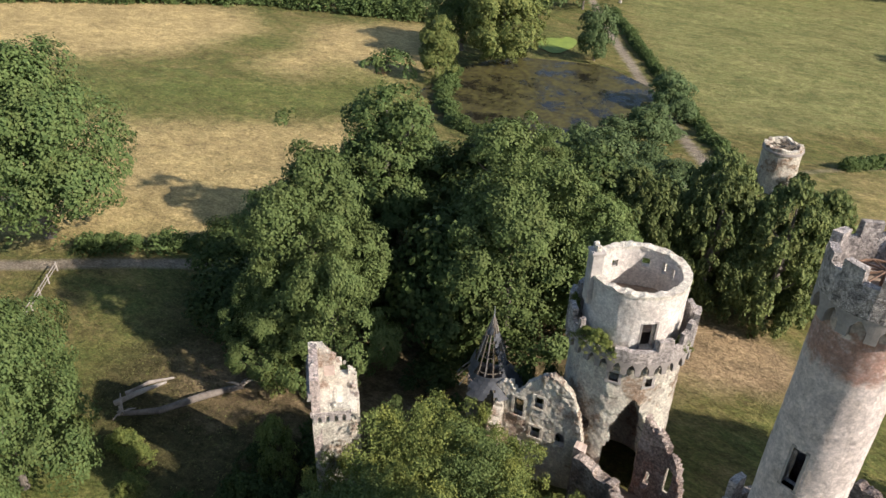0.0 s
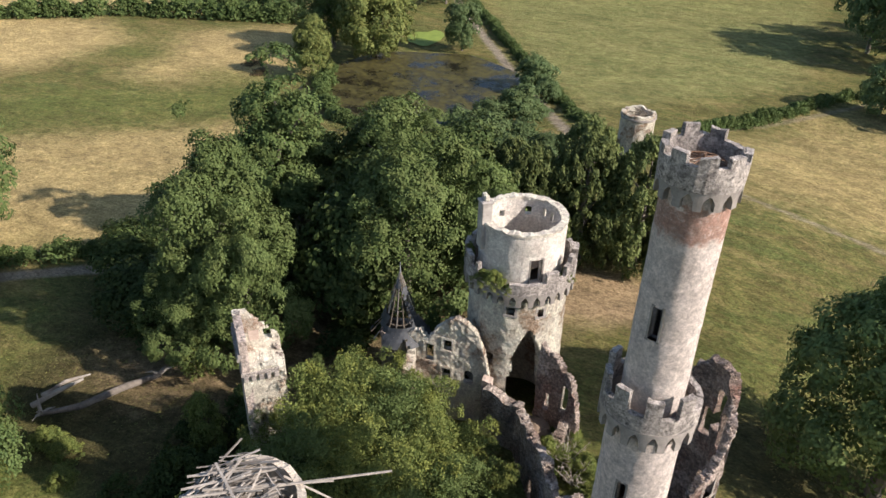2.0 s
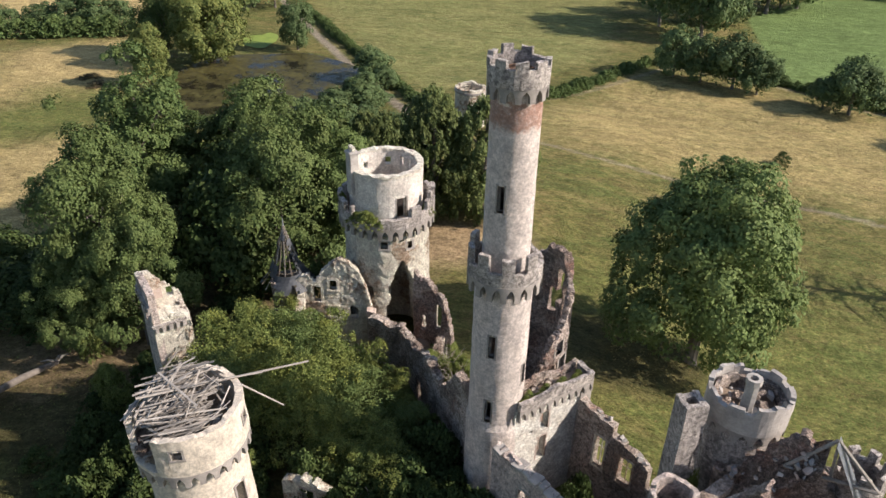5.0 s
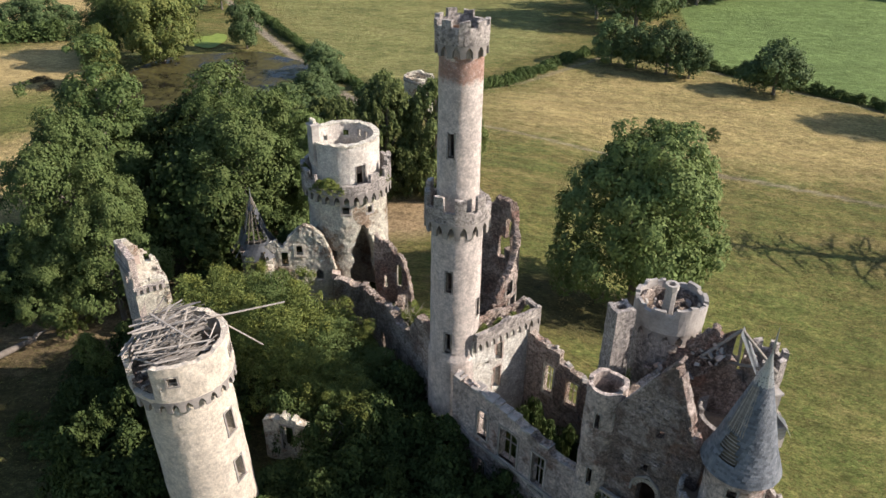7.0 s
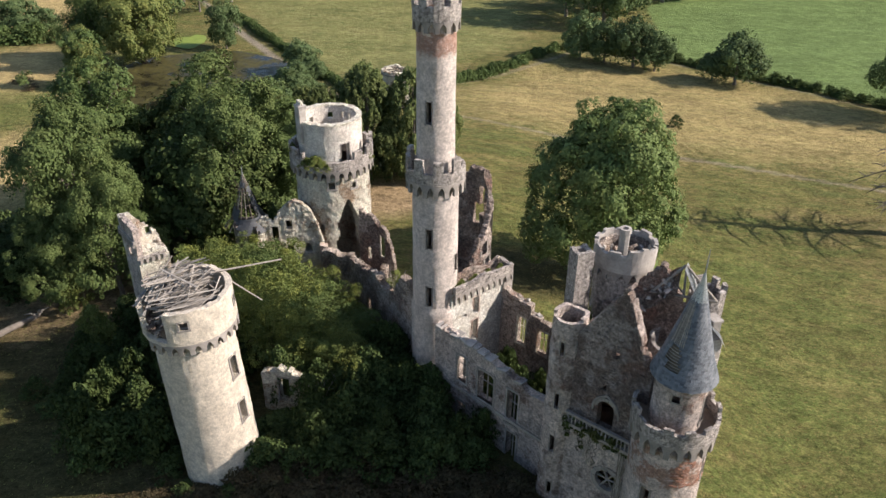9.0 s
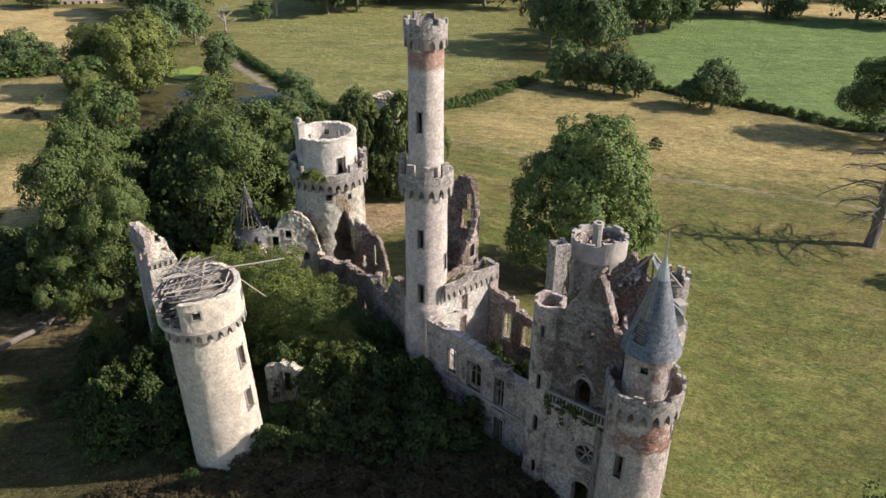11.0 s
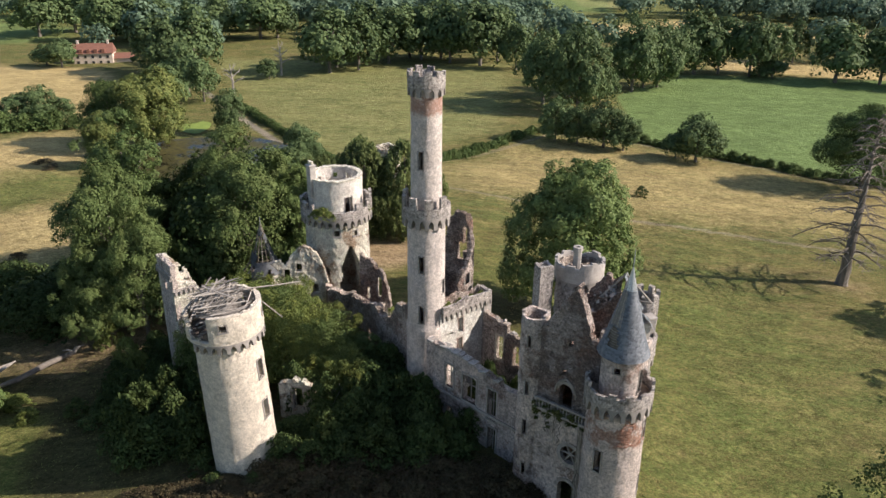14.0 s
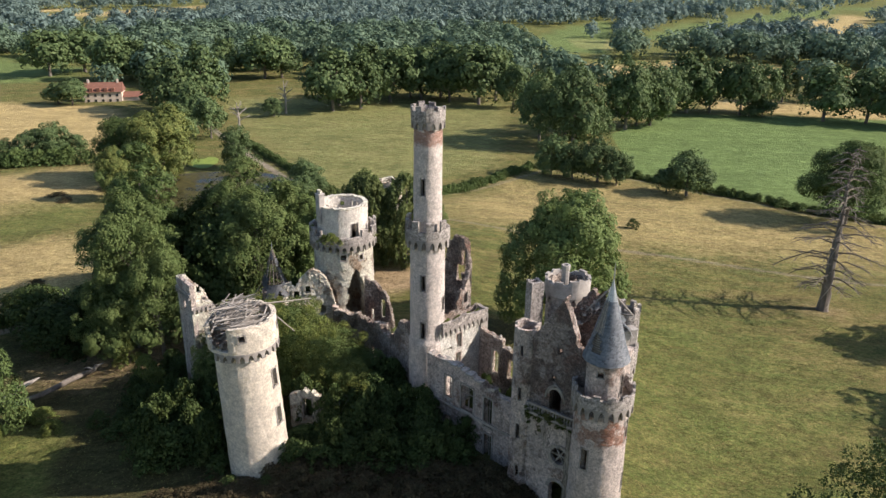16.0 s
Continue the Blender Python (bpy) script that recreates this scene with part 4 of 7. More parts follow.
for k in range(9):
    a = radians(-172 + k * 6)
    bm = bmesh.new()
    tube(bm, [(1.93 * (1 - t) * math.cos(a), 1.93 * (1 - t) * math.sin(a), 15.95 + 7.05 * t) for t in (0.36, 0.55, 0.76)], [0.04, 0.04, 0.03], 4)
    part("lath", bm, M_TIMBER, C, "upright bare lath where slates are lost")
# the dormer in the cone
bm = bmesh.new()
box_bm(bm, (0.9, 0.9, 1.5), pose(1.35, 0.55, 17.6, 0, 0, 22))
dormer = part("dormer", bm, M_TIMBER, C, "weathered timber dormer")
bm = bmesh.new()
vs = [bm.verts.new(p) for p in ((0.2, -0.65, 1.6), (0.2, 0.65, 1.6), (-0.6, 0.0, 2.7), (0.75, -0.6, 0.75), (0.75, 0.6, 0.75), (0.62, 0, 1.5))]
for q in ((0, 3, 5, 2), (1, 2, 5, 4)):
    bm.faces.new([vs[i] for i in q])
bmesh.ops.solidify(bm, geom=bm.faces[:], thickness=0.06)
bmesh.ops.transform(bm, matrix=pose(1.3, 0.5, 16.9, 0, 0, 22), verts=bm.verts)
part("dormer_roof", bm, M_LEAD, dormer)

# gatehouse: stair turret, gabled front, side and rear walls
G = thing("gatehouse", "roofless gatehouse with a broken stone gable", "gatehouse")
pl, ci = round_wall(1.2, (10.75, -11.0))
wins = [(-115, 13.4, 0.28, 1.1), (-60, 13.6, 0.3, 1.1), (-115, 8.6, 0.32, 1.4), (-115, 4.4, 0.35, 1.6), (-110, 0.0, 0.35, 1.3)]
hs = [(slit(ci, a, -180, 1), z, w, h, 0) for a, z, w, h in wins]
part("stair_turret", shell(pl, ci, -4, lambda u: 16.25 + ragged(u, 31, 0.4, 1.3), 0.3, hs, closed=True, du=0.14, dz=0.3, rough=0.04), M_GATE, G, "slim round stair turret, top broken")
for h in hs:
    window_frame(G, pl, h[0], h[1], h[2], h[3], 0.02, 0.09, sill=False)
pl, le = flat_wall((11.2, -12.1), (15.7, -15.25), 1)
tip = 3.0


def gable(u):
    z = 20.1 - abs(u - tip) * (1.62 if u < tip else 2.55)
    return max(z, 14.8) + ragged(u, 33, 0.05, 0.3)


hs = [(2.75, 8.35, 1.25, 2.55, 0.62), (3.6, 2.95, 2.0, 2.0, 1.0), (3.55, -2.6, 1.7, 3.6, 0.8), (2.35, 11.7, 0.45, 0.5, 0), (2.9, 14.6, 0.5, 0.6, 0)]
part("front_wall", shell(pl, le, -4, gable, 0.75, hs, du=0.14, dz=0.14, rough=0.06, skin=lambda u, z: 0 if z < 8.0 else 1), M_GABLE_MIX, G, "tall gable wall of pinkish-grey rubble")
for k in range(9):
    a0, a1 = math.pi * k / 9, math.pi * (k + 1) / 9
    for uc, zc, r0, r1, nm in ((2.75, 10.28, 0.64, 0.92, "arch_stone"), (3.55, 0.2, 0.87, 1.2, "arch_stone")):
        vs = [pl(uc + r * math.cos(a), zc + r * math.sin(a), d) for d in (-0.10, 0.3) for r in (r0, r1) for a in (a0 + 0.02, a1 - 0.02)]
        part(nm, mesh_of(nm, vs, [(0, 1, 3, 2), (4, 6, 7, 5), (0, 4, 5, 1), (2, 3, 7, 6), (0, 2, 6, 4), (1, 5, 7, 3)], M_TRIM), None, G)
for k in range(12):
    a0, a1 = math.tau * k / 12, math.tau * (k + 1) / 12
    vs = [pl(3.6 + r * math.cos(a), 3.95 + r * math.sin(a), d) for d in (-0.07, 0.3) for r in (0.92, 1.28) for a in (a0 + 0.015, a1 - 0.015)]
    part("rose_stone", mesh_of("rose_stone", vs, [(0, 1, 3, 2), (4, 6, 7, 5), (0, 4, 5, 1), (2, 3, 7, 6), (0, 2, 6, 4), (1, 5, 7, 3)], M_TRIM), None, G)
for k in range(6):
    a = math.tau * k / 6
    bm = bmesh.new()
    tube(bm, [pl(3.6, 3.95, 0.2), pl(3.6 + 0.98 * math.cos(a), 3.95 + 0.98 * math.sin(a), 0.2)], [0.09, 0.07], 5)
    part("rose_rib", bm, M_TRIM, G)
# gable coping
crumbs(G, pl, le, lambda u: gable(u) - 0.08, 0.75, 46, M_GABLE_MIX, 37, (0.12, 0.3))
rb = random.Random(39)
d = math.degrees(math.atan2(-3.15, 4.5))
slope = [(0.2 + 0.5 * k + 0.2, 1.62, -58.3, 1.0) for k in range(6)] + [(tip + 0.14 + 0.28 * k, 2.55, 68.6, 0.8) for k in range(7)]
for u, fall, tilt, ln_ in slope:
    if u > tip and rb.random() < 0.25:
        continue
    bm = bmesh.new()
    box_bm(bm, (ln_ * rb.uniform(0.92, 1.02), rb.uniform(0.72, 0.84), rb.uniform(0.2, 0.28)), jitter=0.05, bevel=0.02)
    ob = part("coping_stone", bm, M_GABLE_MIX, G)
    ob.matrix_world = Matrix.Translation(pl(u, 20.1 - abs(u - tip) * fall - 0.08, 0.37)) @ Matrix.Rotation(radians(d), 4, 'Z') @ Matrix.Rotation(radians(tilt + rb.uniform(-2, 2)), 4, 'Y')
# pointed hood over the balcony door
for sgn in (-1, 1):
    bm = bmesh.new()
    tube(bm, [pl(2.75 + sgn * 0.98, 9.85, -0.08), pl(2.75 + sgn * 0.96, 10.35, -0.1), pl(2.75 + sgn * 0.7, 10.95, -0.1), pl(2.75, 11.5, -0.1)], [0.1, 0.1, 0.1, 0.09], 6)
    part("hood_moulding", bm, M_TRIM, G)
# balcony
bp, bl = flat_wall((10.9, -12.6), (15.6, -15.9), 1)
slab = part("balcony_slab", shell(bp, bl, 7.75, 8.0, 0.75, du=0.6, rough=0.02), M_TRIM, G)
rail = part("balcony_rail", shell(bp, bl, 8.75, 8.93, 0.24, du=0.6, rough=0.012), M_TRIM, G)
for k in range(19):
    bm = bmesh.new()
    p = bp(0.2 + k * (bl - 0.4) / 18, 8.0, 0.12)
    tube(bm, [p, p + Vector((0, 0, 0.12)), p + Vector((0, 0, 0.35)), p + Vector((0, 0, 0.6)), p + Vector((0, 0, 0.76))], [0.075, 0.05, 0.085, 0.045, 0.075], 6)
    part("baluster", bm, M_TRIM, rail)
me_c = corbel_mesh(0.6, 0.6, 0.25)
for k in range(6):
    ob = part("balcony_bracket", me_c, None, slab)
    p = bp(0.5 + k * (bl - 1.0) / 5, 7.75, 0.75)
    ob.matrix_world = Matrix.Translation(p) @ Matrix.Rotation(math.atan2(-0.82, -0.57), 4, 'Z')
pl, le = flat_wall((18.9, -14.6), (20.6, -11.6), 1)
part("side_wall", shell(pl, le, -6, lambda u: 14.5 + ragged(u, 35, 0.3), 0.7, [(2.1, 5, 0.9, 1.9, 0), (2.1, 9, 0.9, 1.9, 0)], rough=0.04), M_GATE, G)
pl, le = flat_wall((19.6, -8.6), (13.6, -6.6), 1)


def rear(u):
    return max(19.0 - abs(u - 2.6) * 1.45, 14.6) + ragged(u, 36, 0.3, 0.6)


part("rear_wall", shell(pl, le, -4, rear, 0.7, [(3.0, 8, 1.2, 2.2, 0.5)], rough=0.05), M_TORN, G, "rear gable of brick and rubble")
pl, le = flat_wall((11.6, -10.4), (14.4, -7.2), -1)
part("inner_wall", shell(pl, le, -3, lambda u: 14.6 + ragged(u, 37, 0.5), 0.7, rough=0.05), M_RUBBLE, G)
# what is left of the roof truss at the rear gable
for a, b, w in (((18.4, -8.7, 19.0), (16.4, -8.5, 16.6), 0.11), ((18.4, -8.7, 19.0), (20.6, -9.7, 16.8), 0.11), ((16.4, -8.6, 16.7), (20.5, -9.8, 16.9), 0.1), ((18.4, -8.8, 18.9), (18.5, -9.0, 16.8), 0.08), ((17.5, -8.7, 17.9), (18.5, -9.0, 16.9), 0.07)):
    bm = bmesh.new()
    tube(bm, [a, b], [w, w], 6)
    part("truss_beam", bm, M_GREYWOOD, G)
bm = bmesh.new()
for s in (0, 1):
    vs = [bm.verts.new(p) for p in ((18.5, -8.5, 19.15), (18.2, -9.2, 18.95), (19.7, -10.0, 16.0), (20.1, -9.3, 16.1 + 0.1 * s))]
    if s == 0:
        bm.faces.new(vs)
bmesh.ops.solidify(bm, geom=bm.faces[:], thickness=0.1)
part("roof_remnant", bm, M_LEAD, G, "remnant of grey slated roof plane")
bm = bmesh.new()
rows = []
for i in range(15):
    t = i / 14
    top = Vector((18.3 - 4.2 * t, -8.35 + 0.9 * t, 18.9 - 4.0 * t))
    row = []
    for j in range(7):
        q = j / 6
        p = top + Vector((-0.5 * q - 0.2 * t * q, -1.3 * q, -1.7 * q))
        row.append(bm.verts.new(p + Vector((0, 0, 0.3 * noise.noise(p * 1.6) + 0.15 * noise.noise(p * 4.3)))))
    rows.append(row)
for r0, r1 in zip(rows, rows[1:]):
    for j in range(6):
        bm.faces.new((r0[j], r0[j + 1], r1[j + 1], r1[j]))
bmesh.ops.solidify(bm, geom=bm.faces[:], thickness=0.15)
part("roof_remnant", bm, M_RUBBLE, G, "rubble-strewn remnant of the roof edge")
rb = random.Random(52)
for k in range(46):
    t, q, w = rb.random(), rb.random(), rb.uniform(0.12, 0.42)
    bm = bmesh.new()
    box_bm(bm, (w, w * 0.7, w * 0.45), jitter=w * 0.15)
    ob = part("fallen_stone", bm, M_CAP if k % 3 else M_BRICKY, G)
    ob.matrix_world = pose(18.3 - 4.2 * t - 0.5 * q, -8.35 + 0.9 * t - 1.3 * q, 18.98 - 4.0 * t - 1.7 * q, rb.uniform(-40, 40), rb.uniform(-40, 40), rb.uniform(0, 360))
part("gatehouse_floor", disc(3.4, 6.2, (15.8, -11.2), seed=15, amp=0.8), M_EARTH, G)
# floor added to block the sky, so the balcony door looks dark
part("upper_floor", disc(3.3, 11.7, (15.7, -11.3), seed=19, amp=0.9), M_EARTH, G, "rubble-strewn floor added to shade the gatehouse rooms below")

E1 = thing("rear_gate_tower", "grey round corner tower with broken crenellations", "tower", (18.85, -10.2, 0))
pl, ci = round_wall(2.1)
part("shaft", shell(pl, ci, -6, 12.4, 0.6, [(slit(ci, -60, -180, 2), 6, 0.5, 1.6, 0)], closed=True, du=0.35, rough=0.03), M_GATE, E1)
machicolation(E1, 2.05, 2.35, 11.4, 12.4, 16)
pl, ci = round_wall(2.4)
part("gallery_parapet", shell(pl, ci, 12.4, lambda u: 13.9 + ragged(u, 41, 0.4, 0.6), 0.3, closed=True, du=0.3, rough=0.03), M_PARAPET, E1)
pl, ci = round_wall(1.25, (1.5, 2.1))
f, ln = merlon_top(ci, 7, 16.6, 17.3, 0.55, seed=23)
part("turret", shell(pl, ci, -6, f, 0.3, closed=True, du=0.3, lines=ln, rough=0.03), M_PARAPET, E1, "small crenellated turret")
part("turret_floor", disc(2.2, 12.5, seed=14), M_EARTH, E1)
bm = bmesh.new()
box_bm(bm, (0.7, 0.9, 3.2), pose(1.75, 0.3, 14.0, 0, 0, 20), bevel=0.04)
box_bm(bm, (0.85, 1.05, 0.2), pose(1.75, 0.3, 15.6, 0, 0, 20), bevel=0.03)
part("chimney", bm, M_CAP, E1)

S = thing("north_gate_tower", "grey round tower, its parapet broken round a chimney stub", "tower", (14.9, -5.0, 0))
pl, ci = round_wall(2.05)
# the shaft takes the dark parapet stone to deepen its shaded face
part("shaft", shell(pl, ci, -5, 17.2, 0.6, [(slit(ci, -120, -180, 2), 10, 0.5, 1.6, 0)], closed=True, du=0.35, rough=0.03), M_PARAPET, S)
machicolation(S, 1.98, 2.2, 16.3, 17.1, 16)
pl, ci = round_wall(2.25)
f, ln = merlon_top(ci, 9, 18.45, 18.8, 0.6, missing=(2, 6), seed=25)
part("parapet", shell(pl, ci, 17.1, lambda u: f(u) + ragged(u, 43, 0.16, 0.5) + (0.6 if 1.5 < u / 2.25 < 2.35 else 0.0), 0.26, closed=True, du=0.16, lines=ln, rough=0.03), M_CAP, S, "pale grey broken parapet")
pl3, ci3 = round_wall(1.9)
part("inner_lining", shell(pl3, ci3, 17.1, lambda u: 18.1 + ragged(u, 46, 0.4, 0.5), 0.25, closed=True, du=0.3, rough=0.06), M_RUBBLE, S, "rusty brown brick lining")
part("tower_floor", disc(1.9, 17.3, seed=16, amp=0.6), M_EARTH, S)
rb = random.Random(47)
for k in range(26):
    bm = bmesh.new()
    q = rb.uniform(0.2, 0.6)
    box_bm(bm, (q, q * 0.7, q * 0.5), jitter=0.06)
    a = rb.uniform(0, math.tau)
    r = rb.uniform(0.3, 1.6)
    ob = part("fallen_stone", bm, M_RUBBLE if k % 3 else M_CAP, S)
    ob.matrix_basis = pose(r * math.cos(a), r * math.sin(a), 17.65 + rb.uniform(-0.1, 0.25), rb.uniform(0, 50), rb.uniform(0, 50), rb.uniform(0, 360))
pl, ci = round_wall(0.36, (-0.45, -1.35))
stack = part("chimney", shell(pl, ci, 17.0, 20.3, 0.12, closed=True, du=0.28, rough=0.02), M_CAP, S, "pale eight-sided chimney stub")
pl2, ci2 = round_wall(0.44, (-0.45, -1.35))
part("chimney_cap", shell(pl2, ci2, 20.05, 20.4, 0.2, closed=True, du=0.3, rough=0.02), M_CAP, stack)
# stub walls in the same dark stone, standing in for their shade
for nm_, a_, b_ in (("stub_front", (-3.7, -2.7), (-2.5, -2.15)), ("stub_side", (-2.5, -2.15), (-3.0, -1.0)), ("stub_back", (-3.0, -1.0), (-4.2, -1.55)), ("stub_end", (-4.2, -1.55), (-3.7, -2.7))):
    pl, le = flat_wall(a_, b_, 1)
    part(nm_, shell(pl, le, -3, lambda u: 18.8 + ragged(u + len(nm_), 44, 0.22, 0.5), 0.32, du=0.3, rough=0.04), M_PARAPET, S, "tall hollow stub of a torn-off wall")
pl, le = flat_wall((-3.62, -2.42), (-2.8, -2.05), 1)
part("stub_fill", shell(pl, le, 10, lambda u: 18.35 + ragged(u, 45, 0.15, 0.4), 0.9, du=0.3, rough=0.06), M_EARTH, S)

# the roofless hall between the towers
H = thing("roofless_hall", "roofless hall with tall empty windows and broken wall tops", "ruin")
pl, le = flat_wall((0.7, -1.2), (10.2, -9.3), 1)


def hall_top(u):
    return float(np.interp(u, (0, 3.5, 7.1, 10.5, 12.5), (7.6, 7.6, 7.05, 6.3, 6.2))) + ragged(u, 51, 0.25, 1.1)


hw = [(3.26, 3.3, 1.0, 2.6, 0.2), (5.95, 2.75, 1.7, 3.0, 0.3), (8.85, 2.1, 1.1, 3.4, 0.15), (3.26, -1.4, 1.0, 2.4, 0.2), (5.95, -1.6, 1.4, 2.6, 0.2), (8.95, -1.6, 1.0, 2.8, 0.2)]
part("front_wall", shell(pl, le, -4, hall_top, 0.7, hw, du=0.4, dz=0.4, rough=0.03), M_GATE, H, "grey hall wall with tall windows")
for h in hw:
    window_frame(H, pl, *h[:4], 0.05, 0.18)
    bm = bmesh.new()
    tube(bm, [pl(h[0], h[1], 0.3), pl(h[0], h[1] + h[3], 0.3)], [0.06, 0.06], 6)
    tube(bm, [pl(h[0] - h[2] / 2, h[1] + h[3] * 0.62, 0.3), pl(h[0] + h[2] / 2, h[1] + h[3] * 0.62, 0.3)], [0.05, 0.05], 6)
    part("mullion", bm, M_TRIM, H)
crumbs(H, pl, le, hall_top, 0.7, 60, M_GATE, 57, (0.16, 0.45))
rb = random.Random(58)
u = 0.2
while u < le - 0.6:
    w = rb.uniform(0.35, 1.1)
    if rb.random() < (0.75 if u < 5.2 else 0.3):
        bm = bmesh.new()
        box_bm(bm, (w * 0.95, rb.uniform(0.6, 0.98), rb.uniform(0.12, 0.24)), jitter=0.06, bevel=0.02)
        ob = part("coping_stone", bm, M_CAP, H)
        uc = u + w / 2
        ob.matrix_world = Matrix.Translation(pl(uc, min(hall_top(uc), hall_top(uc + w * 0.4), hall_top(uc - w * 0.4)) + 0.05, 0.34 + rb.uniform(-0.08, 0.08))) @ pose(0, 0, 0, rb.uniform(-6, 6), rb.uniform(-6, 6), math.degrees(math.atan2(-8.1, 9.5)) + rb.uniform(-6, 6))
    u += w
# string course
part("string_course", shell(flat_wall((0.58, -1.33), (10.08, -9.43), 1)[0], le - 0.4, 2.35, 2.6, 0.16, du=0.6, rough=0.012), M_TRIM, H)
pl, le = flat_wall((6.4, 4.6), (11.6, 0.6), 1)


def back_top(u):
    return float(np.interp(u, (0, 1.5, 2.7, 3.35, 3.5, 4.2, 5.1, 6.6), (7.85, 7.65, 7.4, 7.3, 6.3, 6.15, 6.1, 5.6))) + ragged(u, 53, 0.3, 0.5)


hb = [(2.4, 2.7, 0.9, 2.95, 0.1), (4.75, 2.7, 1.1, 2.5, 0.1)]
part("rear_wall", shell(pl, le, -4, back_top, 0.6, hb, du=0.25, dz=0.3, rough=0.05), M_RUBBLE, H, "brown rubble hall wall, jagged on top")
crumbs(H, pl, le, back_top, 0.6, 16, M_CAP, 3)
for h in hb:
    window_frame(H, pl, *h[:4], 0.05, 0.14, M_WHITE)
    for fr in (0.5,):
        bm = bmesh.new()
        tube(bm, [pl(h[0] - h[2] / 2 + h[2] * fr, h[1], 0.3), pl(h[0] - h[2] / 2 + h[2] * fr, h[1] + h[3], 0.3)], [0.05, 0.05], 5)
        part("mullion", bm, M_WHITE, H)
    bm = bmesh.new()
    tube(bm, [pl(h[0] - h[2] / 2, h[1] + h[3] * 0.62, 0.3), pl(h[0] + h[2] / 2, h[1] + h[3] * 0.62, 0.3)], [0.05, 0.05], 5)
    part("transom", bm, M_WHITE, H)
pl, le = flat_wall((11.6, 0.6), (13.6, -3.2), 1)
part("rear_wall_stub", shell(pl, le, -4, lambda u: 4.2 + ragged(u, 54, 0.8, 0.6), 0.6, du=0.3, rough=0.06), M_RUBBLE, H)
# end wall with the machicolated terrace
pl, le = flat_wall((2.0, 0.6), (6.5, 4.75), 1)
he = [(2.8, 6.3, 0.75, 1.8, 0), (2.7, 3.4, 0.8, 2.3, 0), (1.2, 6.4, 1.2, 0.3, 0)]
part("end_wall", shell(pl, le, -4, 9.3, 0.6, he, du=0.3, dz=0.35, rough=0.04), M_PALE, H, "pale plastered end wall")
for h in he[:2]:
    window_frame(H, pl, *h[:4], 0.03, 0.12, M_BRICKY, sill=False)
me_c = corbel_mesh(0.5, 0.8, 0.2)
nrm = math.atan2(-0.735, 0.678)
for k in range(10):
    ob = part("corbel", me_c, None, H)
    ob.matrix_world = Matrix.Translation(pl(0.3 + k * (le + 0.2) / 10, 9.4, 0.08)) @ Matrix.Rotation(nrm, 4, 'Z')
tp, tl = flat_wall((2.35, 0.3), (7.3, 4.87), 1)
pitch = tl / 10
part("arch_band", shell(tp, tl, 8.55, 9.5, 0.2, [(pitch * (k + 0.5), 8.55, pitch * 0.66, 0.78, -0.4) for k in range(10)], du=pitch, rough=0.012), M_TRIM, H)
part("terrace_parapet", shell(tp, tl, 9.45, lambda u: 10.25 + ragged(u, 55, 0.3, 0.9), 0.32, du=0.25, rough=0.04), M_PARAPET, H, "grey terrace parapet on corbels")
part("terrace_floor", shell(flat_wall((2.4, 0.5), (7.2, 5.0), 1)[0], tl - 0.2, 9.1, 9.5, 1.5, du=0.5, rough=0.05), M_EARTH, H)
tq, tl2 = flat_wall((1.4, 1.9), (6.2, 6.3), 1)
part("terrace_rear_parapet", shell(tq, tl2, 9.0, lambda u: 9.95 + ragged(u, 56, 0.45, 0.7), 0.35, du=0.25, rough=0.06), M_RUBBLE, H)
part("terrace_end_parapet", shell(flat_wall((7.25, 4.9), (6.2, 6.1), 1)[0], 1.55, 9.1, lambda u: 10.2 + ragged(u, 57, 0.25, 0.6), 0.35, du=0.25, rough=0.04), M_PARAPET, H)
part("corner_pier", shell(flat_wall((6.5, 4.5), (7.3, 5.4), 1)[0], 1.2, -4, 9.2, 0.7, rough=0.03), M_TRIM, H)
rb = random.Random(17)
for k in range(34):
    bm = bmesh.new()
    s = rb.uniform(0.15, 0.5)
    box_bm(bm, (s, s * 0.8, s * 0.5), jitter=0.04)
    ob = part("fallen_stone", bm, M_RUBBLE, H)
    q = tp(rb.uniform(0.4, tl - 0.5), 9.58, rb.uniform(0.5, 1.6))
    ob.matrix_world = Matrix.Translation(q) @ pose(0, 0, 0, rb.uniform(0, 40), rb.uniform(0, 40), rb.uniform(0, 360))

# torn half-round tower behind the tall one
Q = thing("torn_tower", "torn half of a round brick tower with a tall empty window", "ruin", (1.8, 8.7, 0))
pl, ci = round_wall(3.4, a0=-75)


def torn(u):
    a = math.degrees(u / 3.6) - 75
    z = np.interp(a, (-75, -60, -40, -15, 5, 25, 45, 70, 95), (8, 10.3, 12.2, 14.2, 14.8, 16.9, 17.0, 16.2, 10))
    return float(z) + ragged(u, 61, 0.8, 0.45)


hq = [(5.3, 11.3, 1.1, 2.9, 0.3), (3.0, 6.8, 1.0, 2.6, 0.2), (6.4, 6.0, 1.0, 2.4, 0.2), (3.0, 1.5, 1.0, 2.4, 0.2), (2.4, 10.0, 0.8, 1.3, 0.2), (4.6, 7.4, 0.9, 2.2, 0.2), (1.5, 5.2, 0.8, 2.0, 0.2), (7.4, 11.0, 0.9, 2.2, 0.2), (4.0, 11.2, 1.0, 2.6, 0.25), (6.5, 12.2, 1.0, 3.0, 0.3), (5.6, 6.6, 0.9, 2.4, 0.2)]
part("curved_wall", shell(pl, math.radians(170) * 3.6, -4, torn, 0.5, hq, du=0.25, dz=0.28, rough=0.1), M_TORN, Q)
